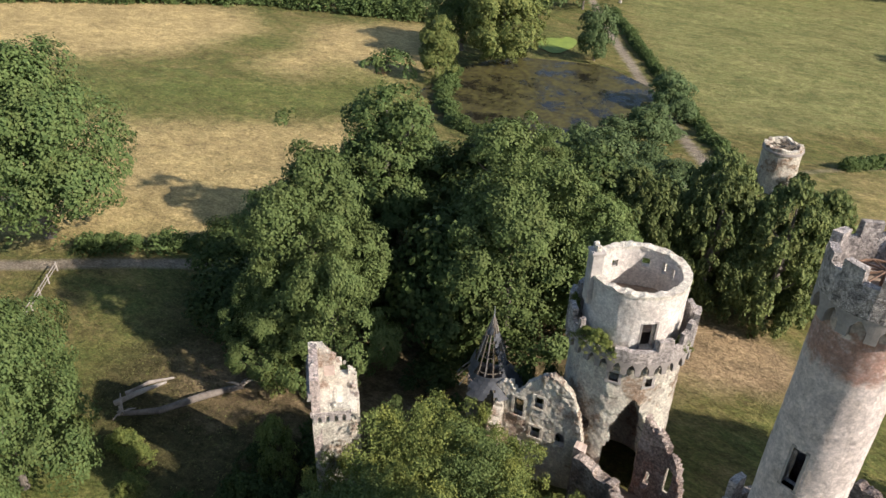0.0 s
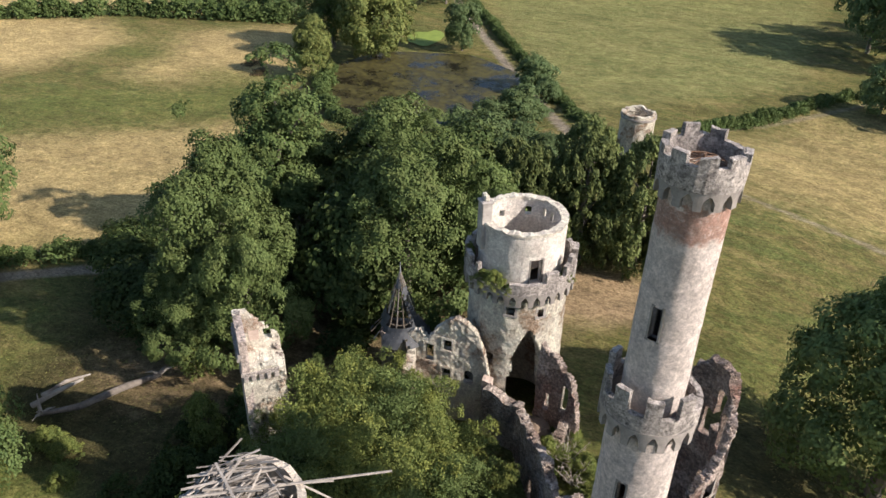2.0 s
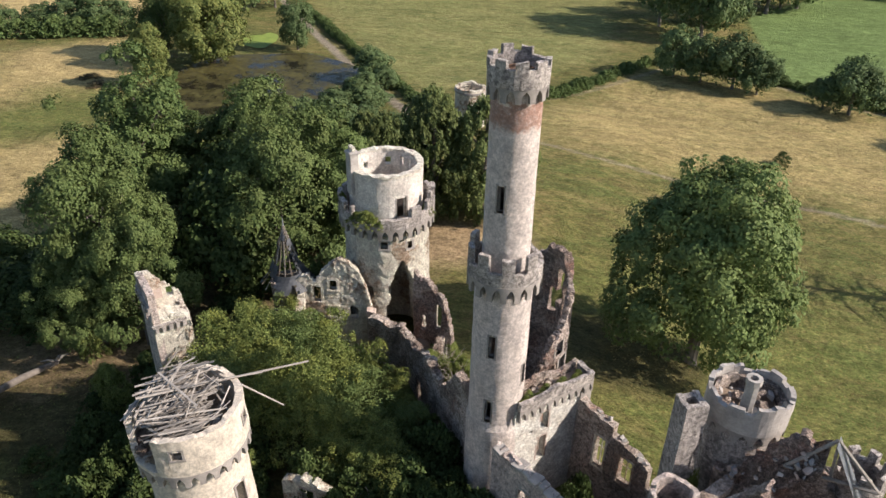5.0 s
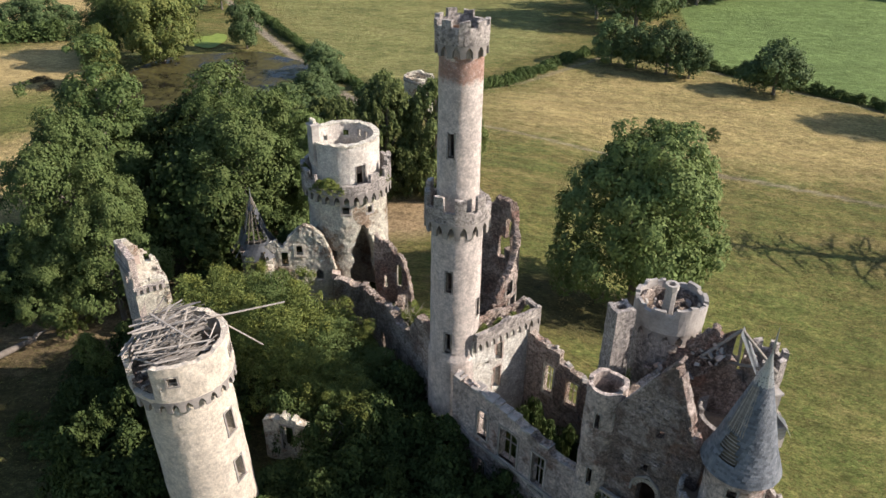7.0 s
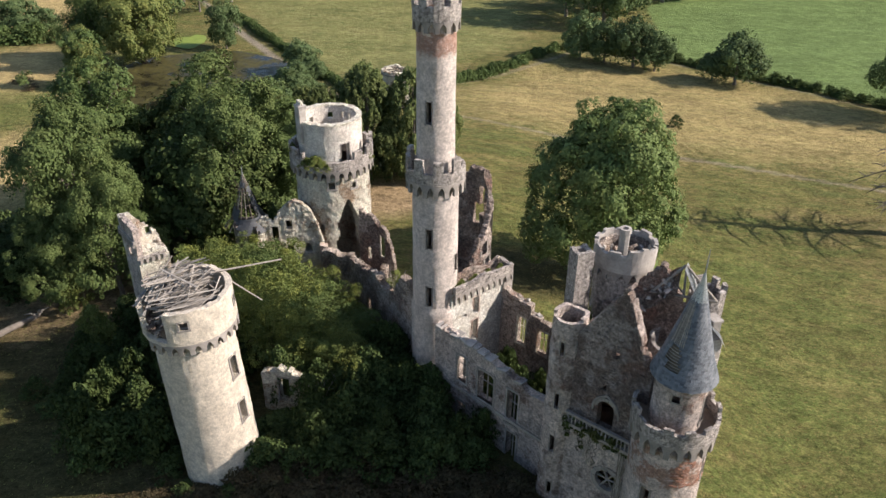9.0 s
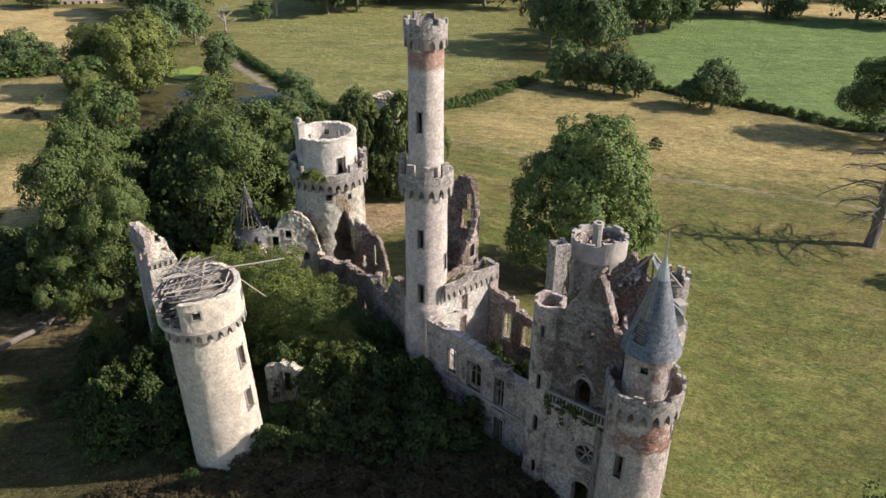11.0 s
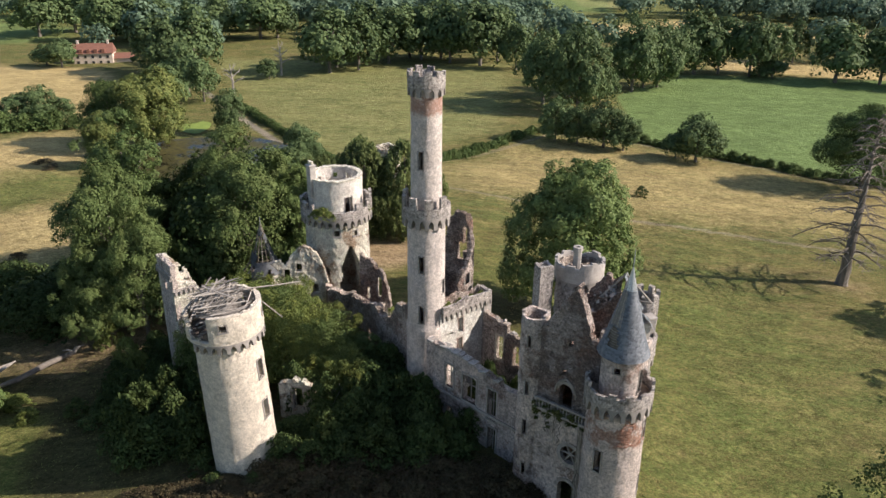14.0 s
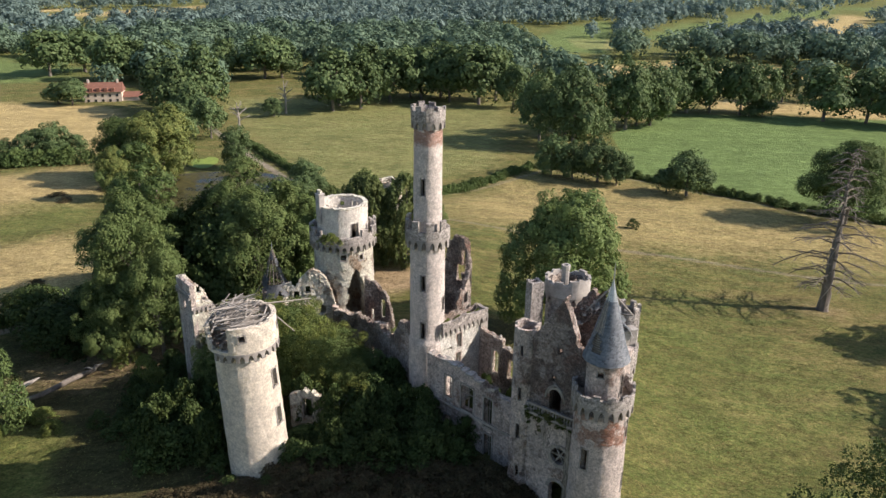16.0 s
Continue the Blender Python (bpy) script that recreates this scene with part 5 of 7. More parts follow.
crumbs(Q, pl, 9.9, torn, 0.5, 60, M_TORN, 6)
for h in hq[:6]:
    window_frame(Q, pl, *h[:4], 0.04, 0.16, M_TRIM)
# broken curtain wall from the tall tower to the great round tower
K = thing("curtain_wall", "broken brown rubble wall with a jagged top", "ruin")
pl, le = flat_wall((-9.6, 16.6), (-0.9, 3.2), -1)


def curtain(u):
    return float(np.interp(u, (0, 0.8, 4.6, 7.5, 10.1, 11.5, 13.2, 15, 16), (3.4, 3.5, 4.5, 4.9, 4.6, 5.8, 8.0, 8.8, 8.8))) + ragged(u, 63, 0.6, 0.7)


part("curtain", shell(pl, le, -5, curtain, 0.7, [(5.5, -1, 1.0, 2.2, 0.2)], du=0.25, dz=0.3, rough=0.1), M_RUBBLE, K)
crumbs(K, pl, le, curtain, 0.7, 46, M_RUBBLE, 4)
pl, le = flat_wall((-9.2, 20.3), (-5.2, 18.8), -1)


def torn_side(u):
    return float(np.interp(u, (0, 0.5, 1.2, 1.9, 2.5, 3.2, 3.9, 4.3), (7.9, 7.0, 6.5, 6.3, 5.7, 5.3, 3.6, 1.6))) + ragged(u, 64, 0.55, 0.45)


part("torn_wall", shell(pl, le, -4, torn_side, 0.6, [(2.75, 1.6, 0.75, 2.9, 0.25), (1.1, 1.0, 0.6, 1.8, 0.1)], du=0.16, dz=0.18, rough=0.12), M_TORN, K)
window_frame(K, pl, 2.75, 1.6, 0.75, 2.9, 0.05, 0.2, M_WHITE)
crumbs(K, pl, le, torn_side, 0.6, 26, M_RUBBLE, 14, (0.15, 0.45))
pl, le = flat_wall((-6.0, 18.8), (-6.3, 14.8), -1)
part("torn_wall", shell(pl, le, -4, lambda u: 1.6 - u * 0.5 + ragged(u, 65, 0.6, 0.6), 0.8, du=0.3, dz=0.35, rough=0.08), M_RUBBLE, K)

for hx_, hy_, r_, h_ in ((-9.2, 18.0, 2.6, 2.6), (-7.6, 16.4, 1.8, 1.4), (-11.0, 17.6, 1.6, 1.8)):
    bm = bmesh.new()
    bmesh.ops.create_icosphere(bm, subdivisions=3, radius=1.0)
    for v in bm.verts:
        q_ = v.co.copy()
        k_ = 1 + 0.35 * noise.noise(q_ * 1.7 + Vector((hx_, 0, 0))) + 0.2 * noise.noise(q_ * 5)
        v.co = Vector((hx_ + q_.x * r_ * k_, hy_ + q_.y * r_ * k_, -2.2 + max(-0.5, q_.z) * h_ * k_))
    part("rubble_heap", bm, M_EARTH, K, "heap of fallen rubble")
# lodging block beside the great tower
B = thing("lodging_ruin", "roofless pale plastered lodging with a broken vault arch", "ruin")
pl, le = flat_wall((-20.3, 17.6), (-13.3, 18.46), 1)


def lodge(u):
    return float(np.interp(u, (0, 0.6, 1.2, 1.76, 2.6, 3.5, 4.3, 5.1, 6.0, 6.6, 7.1), (6.4, 6.9, 7.0, 6.2, 7.7, 8.6, 8.9, 8.5, 7.5, 5.9, 3.8))) + ragged(u, 71, 0.12, 0.5)


hl = [(0.55, 3.4, 0.55, 2.4, 0.25), (1.95, 4.0, 0.75, 1.7, 0), (3.5, 5.4, 0.7, 1.05, 0), (3.45, 2.4, 0.75, 1.0, 0), (1.9, -0.8, 0.9, 2.2, 0), (5.4, 2.3, 0.8, 1.3, 0.3)]
part("rear_wall", shell(pl, le, -5, lodge, 0.5, hl, du=0.12, dz=0.14, rough=0.05), M_WHITE, B)
crumbs(B, pl, le, lodge, 0.5, 22, M_WHITE, 5, (0.12, 0.3))
for h in hl[1:4]:
    window_frame(B, pl, *h[:4], 0.06, 0.2, M_WHITE)
part("vault_edge", shell(flat_wall((-16.6, 17.95), (-13.15, 18.35), 1)[0], 3.45, 2.5, lambda u: lodge(u + 3.65) + 0.08, 0.55, du=0.1, dz=0.1, rough=0.08,
                         cut=lambda u, z: z < lodge(u + 3.65) - 1.15), M_WHITE, B, "ragged edge of a broken vault")
part("brick_pier", shell(flat_wall((-13.5, 17.6), (-12.7, 17.7), 1)[0], 0.8, -4, lambda u: 3.6 + ragged(u, 77, 0.2, 0.4), 0.8, du=0.3, dz=0.3, rough=0.05), M_BRICKY, B, "orange-pink brick pier")
pl, le = flat_wall((-12.9, 17.7), (-9.4, 16.5), -1)
part("side_wall", shell(pl, le, -5, lambda u: 3.5 + ragged(u, 73, 0.5, 0.5), 0.8, du=0.3, dz=0.35, rough=0.07), M_RUBBLE, B, "low broken rubble wall")
pl, le = flat_wall((-20.2, 17.5), (-19.6, 13.8), 1)
part("left_wall", shell(pl, le, -5, lambda u: 5.0 - 0.9 * u + ragged(u, 74, 0.5, 0.6), 0.7, du=0.3, rough=0.05), M_WHITE, B)

# turret with the skeleton spire
P = thing("spire_turret", "stub turret under a bare skeleton spire with hanging slates", "turret", (-21.6, 18.9, 0))
pl, ci = round_wall(1.65)
part("drum", shell(pl, ci, -5, lambda u: 5.3 + ragged(u, 81, 0.4, 0.5), 0.35, [(slit(ci, -110, -180, 1), 3.2, 0.5, 1.2, 0.2)], closed=True, du=0.3, rough=0.06), M_RUBBLE, P)
for k in range(14):
    a = k * math.tau / 14
    bm = bmesh.new()
    tube(bm, [(2.5 * math.cos(a), 2.5 * math.sin(a), 5.2), (1.3 * math.cos(a), 1.3 * math.sin(a), 6.8), (0.06 * math.cos(a), 0.06 * math.sin(a), 11.3)], [0.06, 0.06, 0.04], 5)
    part("rafter", bm, M_TIMBER if k % 2 else M_DARKWOOD, P)
for z, r in ((6.8, 1.33), (8.0, 0.95), (9.2, 0.6)):
    bm = bmesh.new()
    pts = [(r * math.cos(k * math.tau / 16), r * math.sin(k * math.tau / 16), z) for k in range(17)]
    tube(bm, pts, [0.04] * 17, 5)
    part("hoop", bm, M_DARKWOOD, P)
slate_cone(P, 2.15, 5.2, 11.4, 26, lambda a, t: noise.noise(Vector((math.cos(radians(a)) * 1.6, math.sin(radians(a)) * 1.6, t * 4.5))) > (-0.12 if t > 0.25 else 0.12), flare=0.45, mat=M_SLATE_OLD, sides=26)
bm = bmesh.new()
tube(bm, [(0, 0, 11.1), (0, 0, 11.5), (0, 0, 12.3)], [0.08, 0.06, 0.02], 6)
part("finial", bm, M_LEAD, P)

# lone pier of the west wing
W = thing("west_pier", "lone grey corner pier of a fallen wing, plastered inside", "ruin", (-28.1, 8.1, -0.6), rot=(0, 0, 43))


def pier_top(u):
    return float(np.interp(u, (0, 1.1, 2.0, 3.0, 3.6), (12.1, 12.0, 11.0, 10.1, 9.2))) + ragged(u, 85, 0.2, 0.5)


pl, le = flat_wall((-1.6, -2.0), (1.0, -2.0), 1)
part("south_wall", shell(pl, le, -6, lambda u: 9.6 - 0.1 * u + ragged(u, 84, 0.2, 0.5), 0.6, [(1.1, 3.6, 0.5, 1.4, 0)], du=0.3, rough=0.05), M_ROUND, W)
crumbs(W, pl, le, lambda u: 9.5 - 0.1 * u, 0.6, 12, M_ROUND, 7)
part("south_cornice", shell(flat_wall((-1.7, -2.12), (1.05, -2.12), 1)[0], 2.75, 8.9, 9.15, 0.3, du=0.5, rough=0.03), M_PARAPET, W)
for k in range(5):
    bm = bmesh.new()
    box_bm(bm, (0.3, 0.32, 0.42), jitter=0.03, bevel=0.02)
    ob = part("cornice_bracket", bm, M_TRIM, W)
    ob.matrix_basis = pose(-1.4 + k * 0.56, -2.1, 8.68)
pl, le = flat_wall((-1.6, 2.0), (-1.6, -2.0), 1)
part("west_wall", shell(pl, le, -6, lambda u: 12.1 + ragged(u, 86, 0.12, 0.5), 0.6, [(2.0, 8.4, 0.6, 1.3, 0)], rough=0.03), M_GATE, W)
crumbs(W, pl, le, lambda u: 12.05, 0.6, 9, M_PARAPET, 8)
pl, le = flat_wall((1.7, 2.0), (-1.6, 2.0), 1)
part("north_wall", shell(pl, le, -6, lambda u: pier_top((3.3 - u) * 1.1) + 0.1, 0.6, [(0.9, 9.3, 0.6, 1.0, 0.0)], du=0.25, dz=0.3, rough=0.07), M_WHITE, W, "plastered inner face with brick showing and a niche")
crumbs(W, pl, le, lambda u: pier_top((3.3 - u) * 1.1), 0.6, 18, M_WHITE, 12)
bm = bmesh.new()
box_bm(bm, (0.75, 0.1, 0.9), pose(-0.25, 1.39, 9.9), jitter=0.03)
part("niche_shadow_stone", bm, M_BRICKY, W, "pale blocked niche")
pl, le = flat_wall((1.7, -0.6), (1.7, 2.0), 1)
part("east_wall", shell(pl, le, -6, lambda u: 8.3 + 0.35 * u + ragged(u, 87, 0.6, 0.5), 0.6, du=0.25, rough=0.08), M_WHITE, W)
crumbs(W, pl, le, lambda u: 8.2 + 0.35 * u, 0.6, 14, M_RUBBLE, 13)
part("rubble_top", shell(flat_wall((-1.2, -1.5), (1.5, -1.5), 1)[0], 2.7, 6.0, lambda u: 8.9 - 0.15 * u + ragged(u, 88, 0.3, 0.5), 3.0, rough=0.12, du=0.3), M_WHITE, W, "fallen rubble on the broken floor")
part("cornice", shell(flat_wall((-1.75, 2.1), (-1.75, -2.1), 1)[0], 4.2, 10.6, 10.9, 0.3, du=0.5, rough=0.02), M_TRIM, W)
for k in range(7):
    bm = bmesh.new()
    box_bm(bm, (0.25, 0.28, 0.42), jitter=0.02, bevel=0.02)
    ob = part("cornice_bracket", bm, M_TRIM, W)
    ob.matrix_basis = pose(-1.72, -1.8 + k * 0.6, 10.4)

# low doorway wall in the thicket
D = thing("doorway_ruin", "pale stub of wall with an empty doorway", "ruin")
pl, le = flat_wall((-14.6, -2.4), (-10.8, -3.0), 1)
part("wall_stub", shell(pl, le, -4, lambda u: 2.9 - 0.35 * abs(u - 2) + ragged(u, 91, 0.5, 0.5), 0.7, [(2.1, -0.6, 1.0, 2.6, 0)], du=0.3, rough=0.05), M_ROUND, D)
window_frame(D, pl, 2.1, -0.6, 1.0, 2.6, 0.04, 0.16, M_TRIM, sill=False)

# dovecote
V = thing("dovecote", "round pale dovecote without its roof", "dovecote", (-14.7, 93.0, 0))
pl, ci = round_wall(2.8)
part("drum", shell(pl, ci, -8, lambda u: 0.2 + ragged(u, 95, 0.4, 0.6), 0.6, [(slit(ci, -60, -180, 3), -6.4, 0.9, 1.9, 0)], closed=True, du=0.5, rough=0.04), M_ROUND, V)
pl, ci = round_wall(2.95)
part("cornice", shell(pl, ci, -0.6, -0.25, 0.3, closed=True, du=0.6, rough=0.02), M_TRIM, V)
part("dovecote_floor", disc(2.4, -1.2, seed=31, amp=0.9), M_EARTH, V)
rb = random.Random(23)
for k in range(24):
    bm = bmesh.new()
    a = rb.uniform(0, math.tau)
    q = rb.uniform(0.3, 2.1)
    tube(bm, [(q * math.cos(a), q * math.sin(a), rb.uniform(-0.6, 0.4)), (q * math.cos(a + 1.2), q * math.sin(a + 1.2), rb.uniform(-0.2, 0.9))], [0.07, 0.05], 5)
    part("rafter", bm, M_DARKWOOD, V)


# ---- vegetation ----
def leaf_cloud(name, lobes, count, size, material, seed, droop=0.2, flat=0.55):
    """Leaf sprays over rounded lobes: (centre, radius, squash) each. One island is one spray, a bent four-sided leaf clump."""
    rg = np.random.default_rng(seed)
    area = np.array([l[1] ** 2 for l in lobes])
    pick = rg.choice(len(lobes), count, p=area / area.sum())
    cen = np.array([l[0] for l in lobes])[pick]
    rad = np.array([l[1] for l in lobes])[pick]
    sq = np.array([l[2] for l in lobes])[pick]
    d = rg.normal(size=(count, 3))
    d[:, 2] = np.where(d[:, 2] < -0.3, -d[:, 2] * 0.8, d[:, 2])
    d /= np.linalg.norm(d, axis=1)[:, None]
    depth = np.clip(rg.normal(0.88, 0.15, count), 0.2, 1.06)
    p = cen + d * (rad * depth)[:, None] * np.stack([np.ones(count), np.ones(count), sq], 1)
    n = d + rg.normal(size=(count, 3)) * flat
    n[:, 2] += 0.35
    n /= np.linalg.norm(n, axis=1)[:, None]
    a = np.cross(n, rg.normal(size=(count, 3)))
    a /= np.linalg.norm(a, axis=1)[:, None]
    b = np.cross(n, a)
    s = size * (0.6 + 0.8 * rg.random(count))
    tip = a * s[:, None] * 0.62
    sid = b * s[:, None] * 0.42
    sag = np.zeros((count, 3))
    sag[:, 2] = -droop * s
    v = np.stack([p - tip, p + sid + n * (0.14 * s)[:, None], p + tip + sag, p - sid + n * (0.14 * s)[:, None]], 1).reshape(-1, 3)
    return spray_mesh(name, v, material)


def crown_lobes(seed, h0, h1, width, n, lobe, shape="round", lop=0.2):
    """Lobes spread over a crown between heights h0 and h1."""
    rg = random.Random(seed)
    out = []
    for k in range(n):
        t = (k + 0.5) / n
        z = h0 + (h1 - h0) * t ** 0.9
        q = (z - h0) / (h1 - h0)
        if shape == "round":
            r = math.sin(math.pi * min(0.985, 0.12 + 0.85 * q)) ** 0.7
        elif shape == "tall":
            r = (1 - q) ** 0.55 * min(1.0, 0.45 + q * 2.2)
        elif shape == "egg":
            r = min(1.0, 0.6 + 1.3 * q) * math.sqrt(max(0.02, 1 - q ** 3.2))
        elif shape == "cone":
            r = (1 - q) ** 0.8 * min(1.0, 0.75 + q)
        else:
            r = math.sqrt(max(0.02, 1 - q * q))
        a = k * 2.39996 + rg.uniform(-0.5, 0.5)
        rr = width / 2 * r * rg.uniform(0.62, 1.0) * (1 + lop * math.sin(a * 2 + seed) * (0.5 + 0.5 * math.sin(q * 5 + seed * 1.3)))
        lr = lobe * rg.uniform(0.5, 1.55)
        rr = max(0.0, rr - lr * rg.uniform(0.15, 0.85))
        out.append(((rr * math.cos(a), rr * math.sin(a), z), lr, rg.uniform(0.7, 0.95)))
    return out


def billow_crown(name, seed, width, h0, h1, mains, count, size, material, lobe=0.2, sub=24, fine=0.3, taper=0.25, lump=0.22, droop=0.15, loose=0.28, low=-0.72):
    """A crown built in three steps: great billows over its outline, small tufts over each billow, leaf sprays over each tuft."""
    rg = np.random.default_rng(seed)
    mid = h0 + (h1 - h0) * 0.45
    main = []
    for k in range(mains):
        cz = 1 - (1 - low) * (k + 0.5) / mains
        a = k * 2.39996 + rg.uniform(-0.35, 0.35)
        q = math.sqrt(max(0.0, 1 - cz * cz))
        d = np.array([q * math.cos(a), q * math.sin(a), cz])
        r = lobe * width * rg.uniform(0.6, 1.3)
        grow = 1 + lump * 1.6 * noise.noise(Vector(d * 1.5) + Vector((seed * 3.1, 0, 0)))
        half = (h1 - mid if cz > 0 else mid - h0) * grow
        wide = width / 2 * grow * (1 - taper * max(0.0, cz))
        back = r * rg.uniform(0.7, 1.25)
        main.append((np.array([d[0] * max(0.1, wide - back), d[1] * max(0.1, wide - back), mid + d[2] * max(0.1, half - back * 0.9)]), r, d))
    for k in range(6):
        main.append((np.array([*(rg.normal(size=2) * width * 0.07), h0 + (h1 - h0) * (0.22 + 0.1 * k)]), width * 0.27, np.array([0, 0, 0.2])))
    tc, tr, td, tw = [], [], [], []
    for i, (c, r, out) in enumerate(main):
        n = max(6, int(sub * (r / (0.2 * width)) ** 2))
        d = rg.normal(size=(n, 3)) * 0.8 + out * 0.8 + np.array([0, 0, 0.55])
        d /= np.linalg.norm(d, axis=1)[:, None]
        tc.append(c + d * (r * rg.uniform(0.72, 1.04, n))[:, None] * np.array([1, 1, 0.85]))
        tr.append(r * fine * rg.uniform(0.5, 1.5, n))
        tw.append(tr[-1] ** 2 * (1.0 if i < mains else 0.3))
        td.append(d)
    tc, tr, td, tw = np.concatenate(tc), np.concatenate(tr), np.concatenate(td), np.concatenate(tw)
    pick = rg.choice(len(tc), count, p=tw / tw.sum())
    d = rg.normal(size=(count, 3)) + td[pick] * 0.7
    d /= np.linalg.norm(d, axis=1)[:, None]
    p = tc[pick] + d * (tr[pick] * np.clip(rg.normal(0.92, 0.16, count), 0.2, 1.3))[:, None]
    n = d * 0.55 + td[pick] * 0.6 + rg.normal(size=(count, 3)) * loose
    n[:, 2] += 0.2
    n /= np.linalg.norm(n, axis=1)[:, None]
    a = np.cross(n, rg.normal(size=(count, 3)))
    a /= np.linalg.norm(a, axis=1)[:, None]
    b = np.cross(n, a)
    s = size * (0.55 + 0.9 * rg.random(count))
    tip, sid = a * s[:, None] * 0.62, b * s[:, None] * 0.42
    sag = np.zeros((count, 3))
    sag[:, 2] = -droop * s
    v = np.stack([p - tip, p + sid + n * (0.14 * s)[:, None], p + tip + sag, p - sid + n * (0.14 * s)[:, None]], 1).reshape(-1, 3)
    return spray_mesh(name, v, material)


def spray_mesh(name, v, material):
    """One bent leaf spray for every four points."""
    k = np.arange(len(v) // 4) * 4
    f = np.stack([np.stack([k, k + 1, k + 2], 1), np.stack([k, k + 2, k + 3], 1)], 1).reshape(-1, 3)
    me = bpy.data.meshes.new(name)
    me.vertices.add(len(v))
    me.vertices.foreach_set("co", v.ravel())
    me.loops.add(f.size)
    me.loops.foreach_set("vertex_index", f.ravel())
    me.polygons.add(len(f))
    me.polygons.foreach_set("loop_start", np.arange(0, f.size, 3))
    me.update()
    me.materials.append(material)
    return me


def trunk_mesh(seed, height, radius, spread, limbs=7):
    rg = random.Random(seed)
    bm = bmesh.new()
    lean = rg.uniform(-0.4, 0.4)
    pts = [(0, 0, -1.0), (0, 0, 0.4), (lean * 0.3, 0.1, height * 0.3), (lean, 0.2, height * 0.6), (lean * 1.3, 0, height * 0.85)]
    tube(bm, pts, [radius * 1.6, radius * 1.15, radius * 0.85, radius * 0.55, radius * 0.2], 9)
    for k in range(limbs):
        a = k * 2.4 + rg.uniform(-0.4, 0.4)
        z = height * rg.uniform(0.22, 0.62)
        L = spread * rg.uniform(0.5, 0.85)
        q = [(lean * z / height, 0, z), (L * 0.5 * math.cos(a), L * 0.5 * math.sin(a), z + height * 0.10), (L * math.cos(a + 0.2), L * math.sin(a + 0.2), z + height * 0.2)]
        tube(bm, q, [radius * 0.42, radius * 0.28, radius * 0.08], 6)
    me = bpy.data.meshes.new("trunk")
    bm.to_mesh(me)
    bm.free()
    me.materials.append(M_BARK)
    return me


def tree(kind_label, loc, trunk, crown, group="", turn=0.0, scale=(1, 1, 1), category="tree", name="tree"):
    ob = new(name)
    ob.matrix_world = Matrix.Translation(loc) @ Matrix.Rotation(radians(turn), 4, 'Z') @ Matrix.Diagonal((*scale, 1))
    tagged(ob, kind_label, category, group)
    if trunk:
        part("trunk", trunk, None, ob)
    part("crown", crown, None, ob)
    return ob


def on_ground(x, y, sink=0.15):
    return (x, y, float(gz(x, y)) + 0.0 - sink)


# templates, about 20 m high and scaled to each tree
TR_A = trunk_mesh(1, 20, 0.5, 4.6)
TR_B = trunk_mesh(2, 20, 0.4, 3.4)
CR_ROUND = billow_crown("crown", 3, 14, 0.6, 20.0, 60, 58000, 0.24, M_LEAF2, 0.155, 24, 0.28, 0.15, 0.16)
CR_BROAD = billow_crown("crown", 11, 11, 0.8, 20.0, 34, 38000, 0.24, M_LEAF, 0.18, 24, 0.27, 0.3, 0.28)
CR_ROUND2 = billow_crown("crown", 8, 18, 1.2, 20.0, 38, 46000, 0.27, M_LEAF, 0.17, 24, 0.28, 0.15, 0.25)
CR_TALL = billow_crown("crown", 5, 10.8, 0.8, 20.0, 27, 46000, 0.19, M_LEAF2, 0.19, 26, 0.25, 0.25, 0.36, droop=0.3)
CR_TALL2 = billow_crown("crown", 15, 13.5, 0.6, 20.0, 30, 46000, 0.22, M_LEAF2, 0.17, 26, 0.25, 0.25, 0.36, droop=0.3)
CR_YEW = leaf_cloud("crown", [(c, r, 2.4) for c, r, q in crown_lobes(6, 0.6, 18.6, 14, 260, 0.6, "egg")], 24000, 0.31, M_YEW, 6, droop=-0.9, flat=0.4)
CR_YEL = billow_crown("crown", 7, 15, 1.2, 20.0, 32, 24000, 0.44, M_YELLOW, 0.17, 20, 0.3, lump=0.22)
CR_YELLOW = billow_crown("crown", 9, 18, 0.6, 20.0, 44, 28000, 0.42, M_YELLOW, 0.16, 24, 0.28, 0.08, 0.14, low=-0.96)
CR_MID = [billow_crown("crown", 20 + k, 18, 1.2, 20.0, 34 + 3 * k, 7000, 0.7, M_OAK_HAZE, 0.17, 14, 0.34, 0.1 * k, 0.25, loose=0.3) for k in range(4)]
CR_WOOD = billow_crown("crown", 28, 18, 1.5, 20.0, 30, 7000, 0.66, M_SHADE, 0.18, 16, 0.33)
CR_FAR = [billow_crown("crown", 60 + k, 18, 2.2, 20.0, 26 + 2 * k, 3200, 1.05, M_OAK_HAZE, 0.18, 10, 0.38, 0.1 * k, 0.25, loose=0.25, low=-0.6) for k in range(4)]
CR_SPARSE = billow_crown("crown", 91, 16, 5.0, 20.0, 22, 7500, 0.3, M_SHADE, 0.13, 12, 0.34, 0.1, 0.4, loose=0.9)
CR_COURT = [billow_crown("crown", 33 + k, 6.6, 0.4, 9.2, 22, 12000, 0.125, m_, 0.17, 18, 0.32, 0.1, 0.4, loose=0.7) for k, m_ in enumerate((M_SHRUB, M_LEAF2, M_SHRUB))]
CR_SHRUB = [leaf_cloud("crown", crown_lobes(30 + k, 0.1, 1.9, 2.7, 60, 0.26, "dome", 0.35), 3800, 0.092, M_SHRUB, 30 + k) for k in range(4)]
